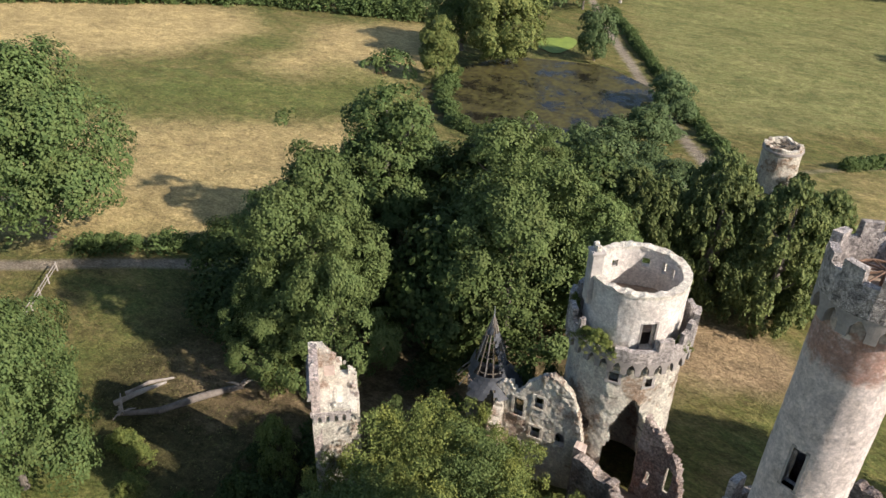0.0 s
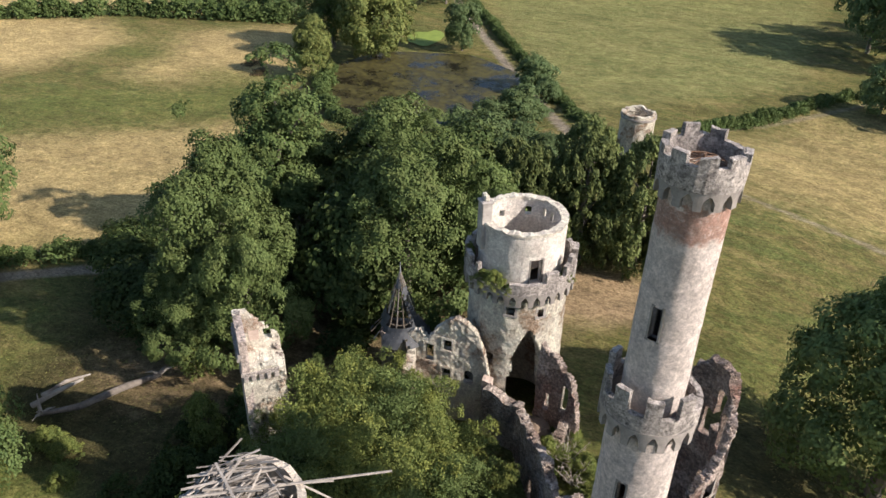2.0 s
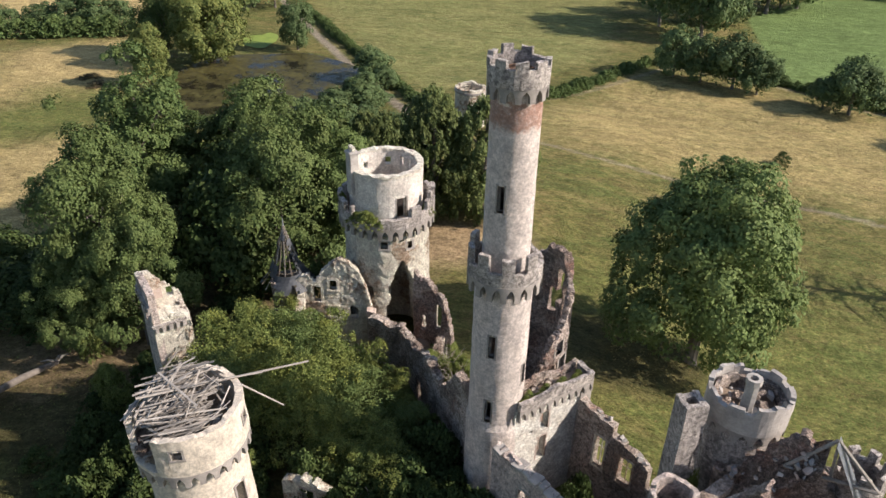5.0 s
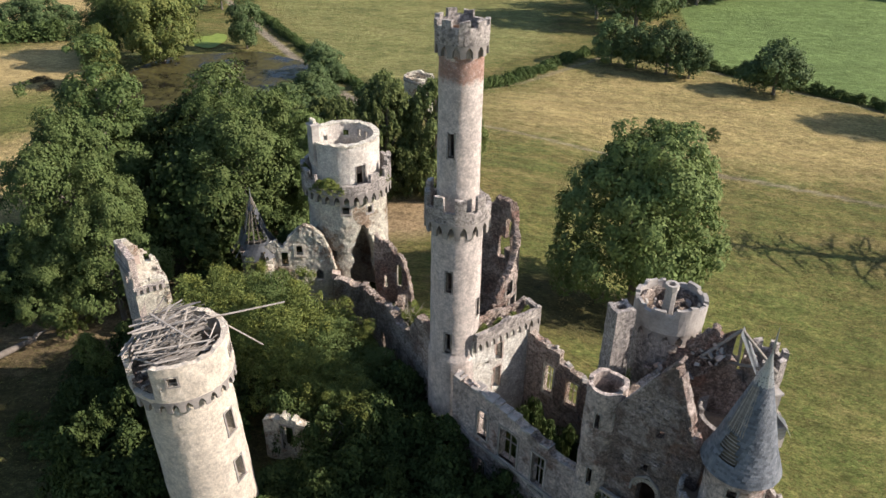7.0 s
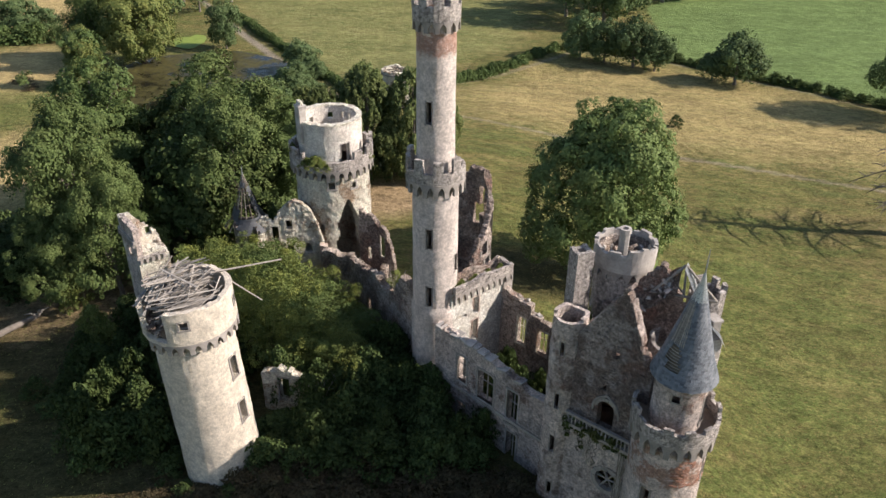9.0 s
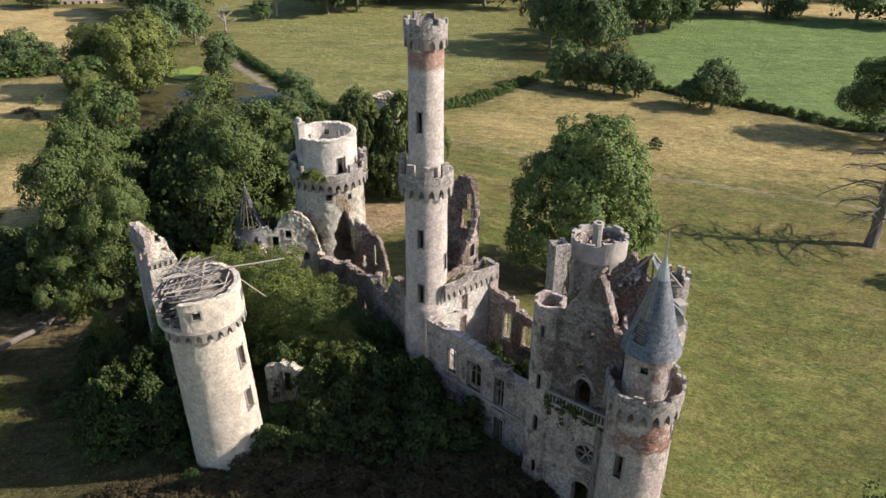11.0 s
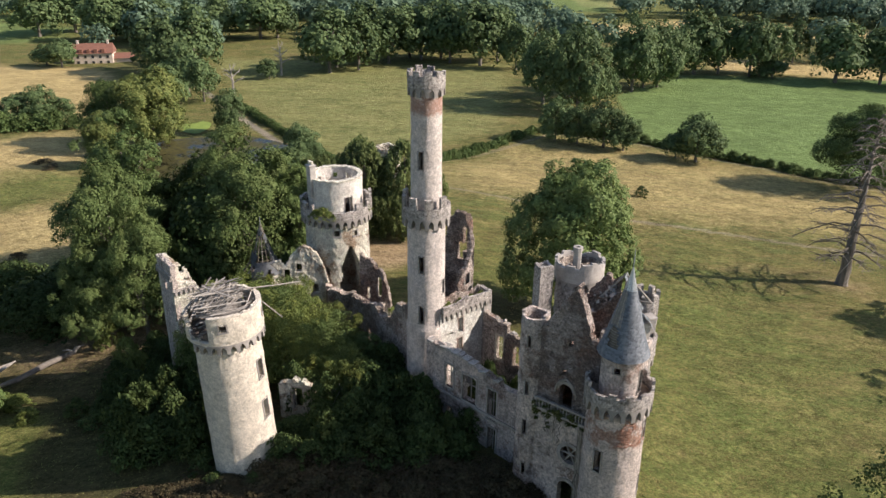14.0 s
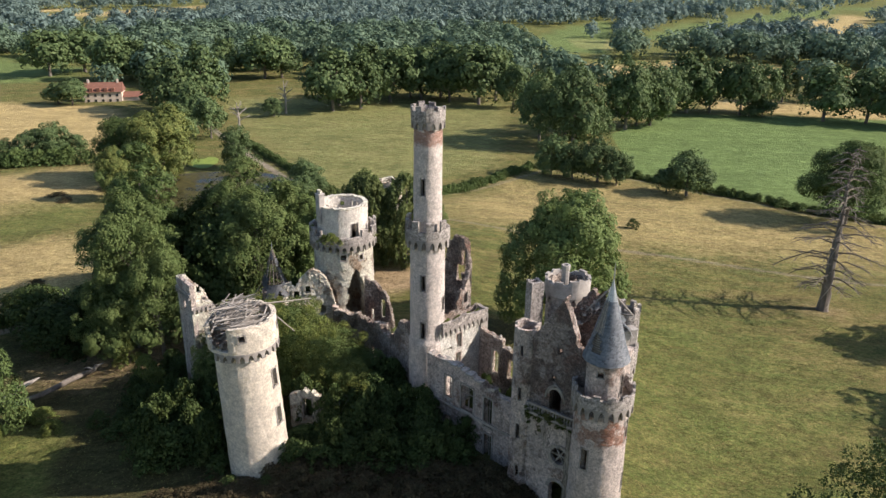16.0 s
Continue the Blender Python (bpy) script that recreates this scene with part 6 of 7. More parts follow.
CR_BRAM = [leaf_cloud("crown", crown_lobes(40 + k, 0.1, 1.6, 2.8, 40, 0.34, "dome", 0.35), 1500, 0.12, M_BRAMBLE, 40 + k) for k in range(3)]
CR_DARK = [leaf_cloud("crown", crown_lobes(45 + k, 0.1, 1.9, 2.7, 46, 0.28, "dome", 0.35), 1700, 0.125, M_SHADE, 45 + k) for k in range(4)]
CR_HEDGE = [leaf_cloud("crown", crown_lobes(50 + k, 0.1, 1.7, 2.6, 34, 0.42, "dome"), 760, 0.2, M_LEAF, 50 + k) for k in range(2)]


def placed(label, x, y, width, height, crown, trunk, wt, turn=0, group="", name="tree"):
    """A tree of a given width and height from a template wt wide and about 20 m high."""
    s = (width / wt, width / wt, height / 20.0)
    return tree(label, on_ground(x, y), trunk, crown, group, turn, s, name=name)


placed("large dark green oak with a broad crown", -93, 24, 24, 27, CR_ROUND2, TR_A, 18, 20, name="oak_tree")
placed("tall green chestnut with drooping foliage", -43.6, 23.0, 13.4, 25.0, CR_TALL, TR_B, 10.8, 40, name="chestnut_tree")
placed("young green chestnut under the tall one", -38.6, 19.8, 9.5, 17.0, CR_TALL2, TR_B, 13.5, 140, name="chestnut_tree")
placed("young green chestnut under the tall one", -45.5, 18.5, 7.5, 12.0, CR_TALL2, TR_B, 13.5, 20, name="chestnut_tree")
placed("dark green broad-leaved tree behind the ruin", -50.3, 44, 14.5, 24.0, CR_BROAD, TR_A, 11, 110, name="broadleaf_tree")
placed("tall green ash by the round tower", -28.0, 34.0, 15.5, 22.0, CR_TALL2, TR_B, 13.5, 200, name="ash_tree")
placed("smaller green ash beside the round tower", -21.5, 38.5, 9.5, 18.0, CR_TALL, TR_B, 10.8, 95, name="ash_tree")
placed("light green tree between the large ones", -35.5, 46, 11.0, 20.5, CR_TALL, TR_A, 10.8, 250, name="broadleaf_tree")
placed("light green tree at the wood's edge", -38, 62, 10, 13, CR_TALL2, TR_B, 13.5, 300, name="broadleaf_tree")
for x, y, w, h, a in ((-19.5, 49, 10, 15.5, 10), (-13.5, 51, 11, 16.5, 130), (-7, 52, 11, 16.5, 250), (-15, 58, 11, 16, 70), (-4, 56, 9, 15, 200), (-23, 54, 9, 14, 300)):
    placed("dark green yew with upswept branches", x, y, w, h, CR_YEW, TR_A, 13.5, a, "row of yews", name="yew_tree")
placed("broad deep green chestnut standing in the meadow", 18.6, 27.0, 17.0, 24.0, CR_ROUND, TR_A, 14, 160, name="chestnut_tree")
placed("small tree with yellowing leaves", -90.3, 114.5, 9.0, 13.0, CR_YEL, TR_B, 15, 0, name="yellowing_tree")
placed("large tree with yellow-green sunlit leaves", -84.8, 134, 19.5, 21.5, CR_YELLOW, TR_A, 18, 70, name="broadleaf_tree")
placed("large dark tree behind the pond", -98.5, 137.5, 16, 18, CR_ROUND2, TR_A, 18, 170, name="broadleaf_tree")
placed("dark green tree beside the track", -69, 151, 9, 12.5, CR_MID[0], TR_A, 18, 10, name="broadleaf_tree")
placed("leafy tree by the field corner", 97, 111, 20, 21, CR_ROUND2, TR_A, 18, 200, name="broadleaf_tree")
for x, y, w, h, a in ((-34, 31, 12, 16, 20), (-36, 39, 12, 17, 90), (-22, 42, 11, 15, 150), (-50, 34, 9, 13, 210), (-40, 51, 13, 18, 270), (-29, 54, 11, 16, 320), (-53, 51, 11, 15, 60), (-47, 29, 9, 10, 130)):
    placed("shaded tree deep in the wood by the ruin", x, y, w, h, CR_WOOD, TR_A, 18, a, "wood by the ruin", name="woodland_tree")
for x, y, w, h, a in ((-56, 23, 10, 8, 20), (-61, 27, 9, 9, 100), (-52, 27, 9, 9, 180), (-67, 34, 8, 6, 250), (-53.5, 42.5, 9.5, 16, 300)):
    placed("dark bushy tree in the shade by the lane", x, y, w, h, CR_WOOD, None, 18, a, "lane bushes", name="bushy_tree")
# thickets by the pond and the track
for k, (x, y, w, h) in enumerate(((-37, 80, 9, 11), (-33, 89, 7, 7), (-38, 103, 9, 10), (-44, 88, 7, 9), (-30, 74, 8, 9), (-42, 98, 8, 8), (-27, 84, 7, 6), (-24, 70, 8, 9), (-52, 74, 9, 10), (-58, 64, 9, 11), (-45, 62, 10, 13), (-36, 110, 5, 4))):
    placed("leafy thicket tree beside the pond track", x, y, w, h * 0.78, CR_MID[k % 4], None, 18, k * 50, "pond thicket", name="thicket_tree")
# trees of the far meadow edges
rg = random.Random(77)
for x, y, w, h in ((27, 203, 18, 24), (38, 192, 20, 28), (38, 218, 17, 22), (48, 211, 13, 13), (27, 149, 10, 12), (33, 146, 9, 11), (40, 143, 13, 12.5), (45, 140, 9, 10), (63, 132, 13, 12), (58, 134, 8, 7), (63, 231, 21, 27), (75, 243, 20, 25), (69, 240, 14, 20)):
    placed("dark oak on the meadow's edge", x, y, w, h, CR_MID[rg.randrange(4)], TR_A, 18, rg.uniform(0, 360), "trees along the meadow", name="oak_tree")
for x, y, w, h in ((88, 268, 16, 21), (98, 277, 24, 25), (109, 279, 18, 23.5), (121, 274, 19, 24), (132, 283, 15.5, 21), (155, 317, 13.5, 19), (154, 265, 24.5, 23), (172, 264, 22, 22.5), (184, 257, 21.5, 22), (198, 252, 22, 21), (130, 271, 11, 8), (124, 270, 8, 5), (214, 246, 20, 20), (230, 240, 21, 22)):
    placed("dark hedgerow oak beyond the green field", x, y, w, h, CR_FAR[rg.randrange(4)], TR_A, 18, rg.uniform(0, 360), "hedgerow oaks", name="oak_tree")
for x, y, w, h in ((20, 278, 14, 19), (4, 287, 26, 27), (-10, 293, 20, 25), (-60, 260, 24, 25), (-49, 269, 21, 24), (-38, 288, 24, 24), (-24, 299, 22, 24), (-60, 275, 20, 23), (-48, 290, 22, 25), (-30, 305, 21, 24), (12, 300, 20, 25), (-15, 306, 22, 26)):
    placed("dark tree of the wood beyond the meadow", x, y, w, h, CR_FAR[rg.randrange(4)], TR_A, 18, rg.uniform(0, 360), "wood edge", name="woodland_tree")
for x, y, w, h in ((-119, 365, 29, 24), (-143, 367, 20, 21), (-111, 371, 23, 21), (-247, 367, 30, 26), (-236, 387, 31, 25), (-200, 353, 26, 25), (-189, 354, 22, 21), (-172, 350, 22, 22), (-132, 257, 24, 23), (-115, 251, 22, 27), (-122, 240, 18, 21), (-93, 197, 12, 14), (-115, 231, 14, 14.5), (-104, 212, 14, 17), (-100, 182, 13, 14), (-181, 266, 13, 12), (-190, 270, 12, 9), (-82, 244, 8, 8)):
    placed("dark oak near the farmhouse", x, y, w, h, CR_FAR[rg.randrange(4)], TR_A, 18, rg.uniform(0, 360), "trees by the house", name="oak_tree")
for x, y, w, h in ((-132, 160, 11, 11.5), (-126, 162, 9, 8), (-138, 159, 11, 9.5), (-147, 158, 11, 7), (-157, 154, 10, 6.5), (-42.5, 128, 9, 8), (-38, 122, 6, 5)):
    placed("bushy tree in the hedge between the fields", x, y, w, h, CR_MID[rg.randrange(4)], None, 18, rg.uniform(0, 360), "hedge trees", name="bushy_tree")
for x, y, w, h in ((-53.5, -3.5, 13, 19), (-49.5, -10.5, 9, 13), (-60, -12, 12, 18), (-63, 2, 10, 12)):
    placed("green leafy tree at the clearing's edge", x, y, w, h, CR_ROUND2, TR_B, 17, rg.uniform(0, 360), name="broadleaf_tree")
placed("half-bare dark tree with sparse brown leaves", 43.5, -17, 13, 15, CR_SPARSE, TR_B, 16, 40, name="sparse_tree")
# two unseen trees, kept for the shadows they cast over the meadow
placed("dark leafy tree at the meadow's corner", 96, 34, 20, 22, CR_FAR[0], TR_A, 18, 100, name="broadleaf_tree")
placed("dark leafy tree at the meadow's corner", 92, 12, 20, 22, CR_FAR[0], TR_A, 18, 160, name="broadleaf_tree")


def shrubs(label, pts, crowns, group, name="shrub"):
    rs = random.Random(len(pts) * 13 + 5)
    for x, y, w, h in pts:
        if -15.2 < x < -10.2 and -9 < y < -2.9:
            h *= 0.45
        s = w / 2.6
        tree(label, on_ground(x, y, 0.3), None, crowns[rs.randrange(len(crowns))], group, rs.uniform(0, 360), (s, s, h / 2.0), "shrub", name)


def fill(x0, y0, x1, y1, n, seed, w, h):
    rs = random.Random(seed)
    return [(x0 + (x1 - x0) * rs.random(), y0 + (y1 - y0) * rs.random(), rs.uniform(*w), rs.uniform(*h)) for _ in range(n)]


# courtyard jungle
COURT = [(-22.5, 12, 6.5, 10.2), (-19, 12.5, 6, 9.2), (-24, 8, 6.5, 10.6), (-20.5, 8.5, 6.5, 11.2), (-17, 9, 6, 10.2), (-15.5, 12, 5.5, 8.6), (-14, 8, 6, 9.2), (-22, 4, 6.5, 10.4), (-18.5, 4.5, 6.5, 10.8), (-15, 4, 6.5, 9.8), (-11.5, 6, 6, 7.4), (-12.5, 2, 6, 7.2), (-9.5, 3, 5.5, 6.4), (-24.5, 3, 6, 8.5), (-9, 8.5, 5, 5.6), (-12, 11.5, 5, 5.8), (-7, 5.5, 4.5, 5.4), (-20, 0.5, 6, 8.0), (-7.5, 0.5, 5, 6.2), (-25.5, 11.5, 4.5, 9.4), (-20.5, 14.5, 4.5, 8.6), (-17.5, 14, 4.2, 8.2), (-23, 14.5, 4.4, 8.8), (-26.5, 5.5, 4.5, 8.0)]
rs = random.Random(19)
for k, (x, y, w, h) in enumerate(COURT):
    tree("yellow-green shrub filling the castle court", on_ground(x, y, 0.3), None, CR_COURT[k % 3], "court shrubs", rs.uniform(0, 360), (w / 6.6, w / 6.6, h / 9.2), "shrub", "shrub")
# CR_DARK leaves are darkened to stand for the shade they grow in
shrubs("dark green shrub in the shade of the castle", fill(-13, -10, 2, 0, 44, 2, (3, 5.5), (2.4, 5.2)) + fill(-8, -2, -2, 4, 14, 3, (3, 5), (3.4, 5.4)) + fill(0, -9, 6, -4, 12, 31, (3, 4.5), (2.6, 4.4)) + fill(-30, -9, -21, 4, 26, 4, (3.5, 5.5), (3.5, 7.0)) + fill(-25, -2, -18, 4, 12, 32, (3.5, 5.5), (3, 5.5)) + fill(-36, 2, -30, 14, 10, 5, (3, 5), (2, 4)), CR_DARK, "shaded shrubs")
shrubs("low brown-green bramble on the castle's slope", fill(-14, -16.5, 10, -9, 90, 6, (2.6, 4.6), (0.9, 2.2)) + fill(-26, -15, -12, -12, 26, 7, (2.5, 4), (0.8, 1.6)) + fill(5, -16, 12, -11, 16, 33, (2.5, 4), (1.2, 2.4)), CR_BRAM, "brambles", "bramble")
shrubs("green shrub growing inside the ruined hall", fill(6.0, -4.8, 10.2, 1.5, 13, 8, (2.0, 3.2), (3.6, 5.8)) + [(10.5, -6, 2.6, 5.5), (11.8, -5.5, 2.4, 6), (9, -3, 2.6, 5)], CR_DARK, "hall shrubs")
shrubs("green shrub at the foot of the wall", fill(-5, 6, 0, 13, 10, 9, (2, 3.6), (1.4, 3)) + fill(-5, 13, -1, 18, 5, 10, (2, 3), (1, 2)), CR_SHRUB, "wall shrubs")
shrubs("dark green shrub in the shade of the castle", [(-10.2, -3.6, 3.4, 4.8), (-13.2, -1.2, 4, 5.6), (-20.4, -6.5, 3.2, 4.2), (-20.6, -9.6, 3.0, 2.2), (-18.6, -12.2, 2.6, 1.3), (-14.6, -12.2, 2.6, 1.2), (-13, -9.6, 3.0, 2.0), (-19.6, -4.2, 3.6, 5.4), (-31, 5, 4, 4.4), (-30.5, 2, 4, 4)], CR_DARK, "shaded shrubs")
shrubs("undergrowth coloured dark for the shade of the tall trees", fill(-58, 20, -24, 46, 34, 11, (4, 8), (2.5, 5)) + fill(-46, 46, -20, 64, 14, 12, (5, 9), (4, 7)), CR_DARK, "undergrowth")
shrubs("dark shrub on the shaded west slope", fill(-40, -2, -30, 8, 9, 61, (3, 5), (1.6, 3.2)), CR_DARK, "west shrubs")
shrubs("green weeds by the fallen trunk", [(-50, 4, 3.5, 2), (-47.5, 3.5, 3.5, 2), (-56, 3, 3, 1.6), (-45, 1, 3, 1.8), (-52, 1, 3, 1.6)], CR_SHRUB, "weeds")
shrubs("dry reedy growth under the breached tower", fill(-7.5, 13.5, -3.0, 19, 14, 62, (1.8, 3.0), (1.2, 2.6)), CR_SHRUB, "reedy growth")
shrubs("green bush between the tower and the wall stub", [(12.6, -4.3, 2.0, 12.5), (12.2, -4.9, 1.8, 12.0), (12.5, -7.4, 1.8, 15.5)], CR_SHRUB, "ledge bushes", "bush")
shrubs("fresh green sapling beside the ruin", [(-43, 17, 3.2, 5.0), (-36.5, 9.5, 4.2, 5.5), (-34.5, 7.5, 3.4, 4.4), (-45.5, 24, 3.4, 5.0)], CR_SHRUB, "saplings", "sapling")
# added behind the openings so that no bright field shows through
shrubs("dark shrub added behind the lodging to darken its windows", [(-19.3, 20.6, 3.4, 9.5), (-16.8, 20.8, 3.2, 9.5), (-17.8, 22.0, 4.0, 9.0)], CR_DARK, "shaded shrubs")
shrubs("lone small bush in the meadow", [(41.5, 95, 3.2, 2.6)], CR_DARK, "", "bush")
shrubs("low clump in the dry field", [(-75, 50, 3.5, 2.0), (-103, 112, 5, 1.6), (-108, 117, 5, 1.6), (-98, 124, 5, 1.4)], CR_BRAM, "field clumps")
shrubs("ivy and weeds growing by the dovecote", [(-10.5, 90.0, 4.5, 4.5), (-18, 91, 3, 3)], CR_DARK, "", "bush")


def hedge(label, line, width, height, crowns, seed, group):
    rs = random.Random(seed)
    pts = []
    for (ax, ay), (bx, by) in zip(line, line[1:]):
        n = max(1, int(math.hypot(bx - ax, by - ay) / (width * 0.42)))
        for k in range(n):
            t = (k + rs.random()) / n
            pts.append((ax + (bx - ax) * t + rs.uniform(-0.4, 0.4), ay + (by - ay) * t + rs.uniform(-0.4, 0.4), width * rs.uniform(0.8, 1.3), height * rs.uniform(0.75, 1.3)))
    shrubs(label, pts, crowns, group, "hedge_bush")


hedge("clipped green hedge along the farm track", [(-21, 98), (-27, 110), (-43, 135), (-55, 154), (-71, 179), (-84, 199)], 3.2, 2.0, CR_HEDGE, 1, "track hedge")
hedge("clipped green hedge across the meadow", [(-8, 112), (4, 130), (16, 150), (22, 160)], 3.2, 2.4, CR_HEDGE, 2, "meadow hedge")
hedge("low dark hedge beside the green field", [(24, 160), (40, 157), (52, 150), (94, 119), (150, 92)], 3.4, 2.3, CR_HEDGE, 3, "field hedge")
hedge("tall rough hedge between the fields", [(-300, 60), (-240, 95), (-168, 142), (-119, 156)], 7.0, 5.0, CR_HEDGE, 4, "far hedge")
hedge("shady hedge along the lane", [(-86, 24), (-66, 37), (-55, 46)], 3.4, 2.4, CR_HEDGE, 5, "lane hedge")
hedge("low growth on the pond bank", [(-86, 108), (-90, 122), (-82, 104), (-70, 92), (-56, 90)], 3.6, 2.2, CR_HEDGE, 6, "bank growth")
# weeds on the gallery of the great tower, on the terrace and under the balcony
for x, y, z, w, h in ((-13.6, 18.85, 12.1, 1.8, 1.7), (-14.6, 19.2, 12.1, 1.6, 1.3), (-12.9, 18.8, 12.1, 1.3, 1.2), (-8.6, 22.0, 12.2, 1.2, 1.3), (-16.6, 21.6, 12.2, 1.2, 1.8), (-12.2, 18.7, 12.1, 1.0, 0.9)):
    tree("yellow-green weeds rooted on the tower gallery", (x, y, z), None, CR_SHRUB[0], "wall weeds", 30 * x, (w / 2.6, w / 2.6, h / 2), "weeds", "wall_weeds")
for k in range(12):
    q = tp(0.5 + k * (tl - 1.2) / 11, 9.55, 0.45 + 0.5 * ((k * 7) % 3) / 2)
    tree("ochre weeds growing on the terrace", tuple(q), None, CR_SHRUB[k % 4], "terrace weeds", 40 * k, (0.3, 0.3, 0.28), "weeds", "terrace_weeds")
# stones standing proud of the worn faces
def proud(parent, place, count, seed, box, sizes, mats, ok, name="stone", out=(0.03, 0.07)):
    """Single stones bedded in a wall face over the stretch box = (u0, u1, z0, z1)."""
    rs = random.Random(seed)
    shapes = []
    for k in range(5):
        bm = bmesh.new()
        box_bm(bm, (1.0, 1.0, 1.0), jitter=0.09, bevel=0.08)
        me = bpy.data.meshes.new(name)
        bm.to_mesh(me)
        bm.free()
        me.materials.append(mats[k % len(mats)])
        shapes.append(me)
    made, tries = 0, 0
    while made < count and tries < count * 6:
        tries += 1
        u, z = rs.uniform(box[0], box[1]), rs.uniform(box[2], box[3])
        if not ok(u, z):
            continue
        w, h = rs.uniform(*sizes[0]), rs.uniform(*sizes[1])
        p, q = place(u - 0.05, z, 0), place(u + 0.05, z, 0)
        n = place(u, z, 0.1) - place(u, z, 0)
        ob = part(name, shapes[rs.randrange(5)], None, parent)
        d = 0.22
        ob.matrix_basis = Matrix.Translation(place(u, z, d / 2 - rs.uniform(*out))) @ Matrix.Rotation(math.atan2((q - p).y, (q - p).x), 4, 'Z') @ Matrix.Diagonal((w, d, h, 1))
        made += 1


gp, gl = flat_wall((11.2, -12.1), (15.7, -15.25), 1)
proud(G, gp, 170, 81, (0.6, 4.9, 8.9, 19.2), ((0.16, 0.42), (0.1, 0.22)), (M_GABLE_MIX, M_GABLE), lambda u, z: z < gable(u) - 0.35 and not (abs(u - 2.75) < 1.25 and z < 11.9))
cp, cl = round_wall(lambda z: 2.46 - 0.008 * z)
proud(C, cp, 120, 83, (cl * 0.24, cl * 0.44, 8.4, 10.9), ((0.2, 0.3), (0.07, 0.1)), (M_BRICK_RED, M_BRICK_RED, M_GATE_SHAFT), lambda u, z: noise.noise(Vector((u * 0.8, z * 0.7, 5))) > -0.1, "brick", (0.015, 0.04))
kp, kl = flat_wall((-9.6, 16.6), (-0.9, 3.2), -1)
proud(K, kp, 90, 84, (0.4, kl - 0.4, 0.5, 7.5), ((0.2, 0.5), (0.14, 0.28)), (M_RUBBLE, M_TORN, M_TRIM), lambda u, z: z < curtain(u) - 0.5)
# climbing growth on the gatehouse front
wp, wl = flat_wall((11.2, -12.1), (15.7, -15.25), 1)
V1 = thing("wall_ivy", "dark ivy and bare vine stems hanging down the gatehouse wall", "ivy")
rb = random.Random(71)
lob = []
for k in range(60):
    u = rb.uniform(-0.2, 5.2)
    z = 7.75 - abs(rb.gauss(0, 0.8)) * (0.9 if u < 1.6 else 0.45)
    lob.append((tuple(wp(u, z, -0.12 - 0.3 * rb.random())), rb.uniform(0.1, 0.24), 1.0))
for k in range(36):
    u = rb.uniform(0, 4.6)
    lob.append((tuple(bp(u, rb.uniform(7.9, 8.5), rb.uniform(-0.12, 0.35))), rb.uniform(0.12, 0.26), 0.8))
part("leafage", leaf_cloud("leafage", lob, 4200, 0.11, M_SHRUB_DARK, 72, flat=0.8), None, V1)
for k in range(34):
    u = rb.uniform(4.2, 5.4) if k < 28 else rb.uniform(0.5, 2.5)
    bm = bmesh.new()
    z0_, z1_ = rb.uniform(7.0, 8.4), rb.uniform(-3.0, 1.5) if k < 28 else rb.uniform(4.5, 6)
    pts = [wp(u + 0.3 * noise.noise(Vector((k * 3.1, q * 0.9, 0))) - 0.12 * q / 8, z0_ + (z1_ - z0_) * q / 8, -0.06) for q in range(9)]
    tube(bm, pts, [0.035] * 6 + [0.05, 0.06, 0.07], 4)
    part("vine_stem", bm, M_DEADWOOD if k % 2 else M_BARK, V1)

# far woods, out to the skyline; distance haze is put into their leaf colour
OPEN = [F_STRAW, F_EAST, F_LEA, F_TAN, F_MEAD, F_HILL, F_BALES, F_TOP, F_NORTHWEST, F_STRIP, F_CORNER, F_WEDGE, F_GLADE]


def far_wood(name, r0, r1, count, quads, size, seed, material):
    rg_ = np.random.default_rng(seed)
    tv = []
    for k in range(4):
        m_ = billow_crown("tmp", 70 + k + seed, 15, 0.5, 15.5, 12, quads, size, M_LEAF, 0.24, 7, 0.45, 0.1 * k, 0.3, loose=0.06, low=-0.3)
        co = np.empty(len(m_.vertices) * 3)
        m_.vertices.foreach_get("co", co)
        tv.append(co.reshape(-1, 3))
        bpy.data.meshes.remove(m_)
    out, made, guard = [], 0, 0
    while made < count and guard < count * 20:
        guard += 1
        r = math.sqrt(rg_.uniform(r0 ** 2, r1 ** 2))
        a = rg_.uniform(radians(48), radians(138))
        x, y = r * math.cos(a), r * math.sin(a)
        X, Y = np.array([x]), np.array([y])
        shade = np.array([1.0, 1.07, 1.14, 1.2])
        SX, SY = 6 + (x - 6) * shade, -75 + (y + 75) * shade
        if any(inside(SX, SY, p).max() > -5 for p in OPEN) and (r < 640 or rg_.random() < 0.96):
            continue
        if inside(X, Y, F_GREEN)[0] > -25 or inside(X, Y, F_HAY)[0] > -8:
            continue
        if -225 < x < -135 and y < 300:
            continue
        if noise.noise(Vector((x / 190, y / 190, seed * 0.3))) < -0.3:
            continue
        if r < 330 and not (x < -60 and y > 250):
            continue
        s = rg_.uniform(0.75, 1.35)
        c, q = math.cos(made * 1.7), math.sin(made * 1.7)
        v = tv[made % 4] * s
        v = np.stack([v[:, 0] * c - v[:, 1] * q + x, v[:, 0] * q + v[:, 1] * c + y, v[:, 2] + on_ground(x, y)[2]], 1)
        out.append(v)
        made += 1
    me = spray_mesh(name, np.concatenate(out), material)
    tagged(new(name, me), "summer woodland rolling to the skyline, haze tinted into its leaves", "woodland", kind="stuff")


far_wood("near_woodland", 300, 640, 620, 340, 1.7, 1, M_MIDLEAF_HAZE)
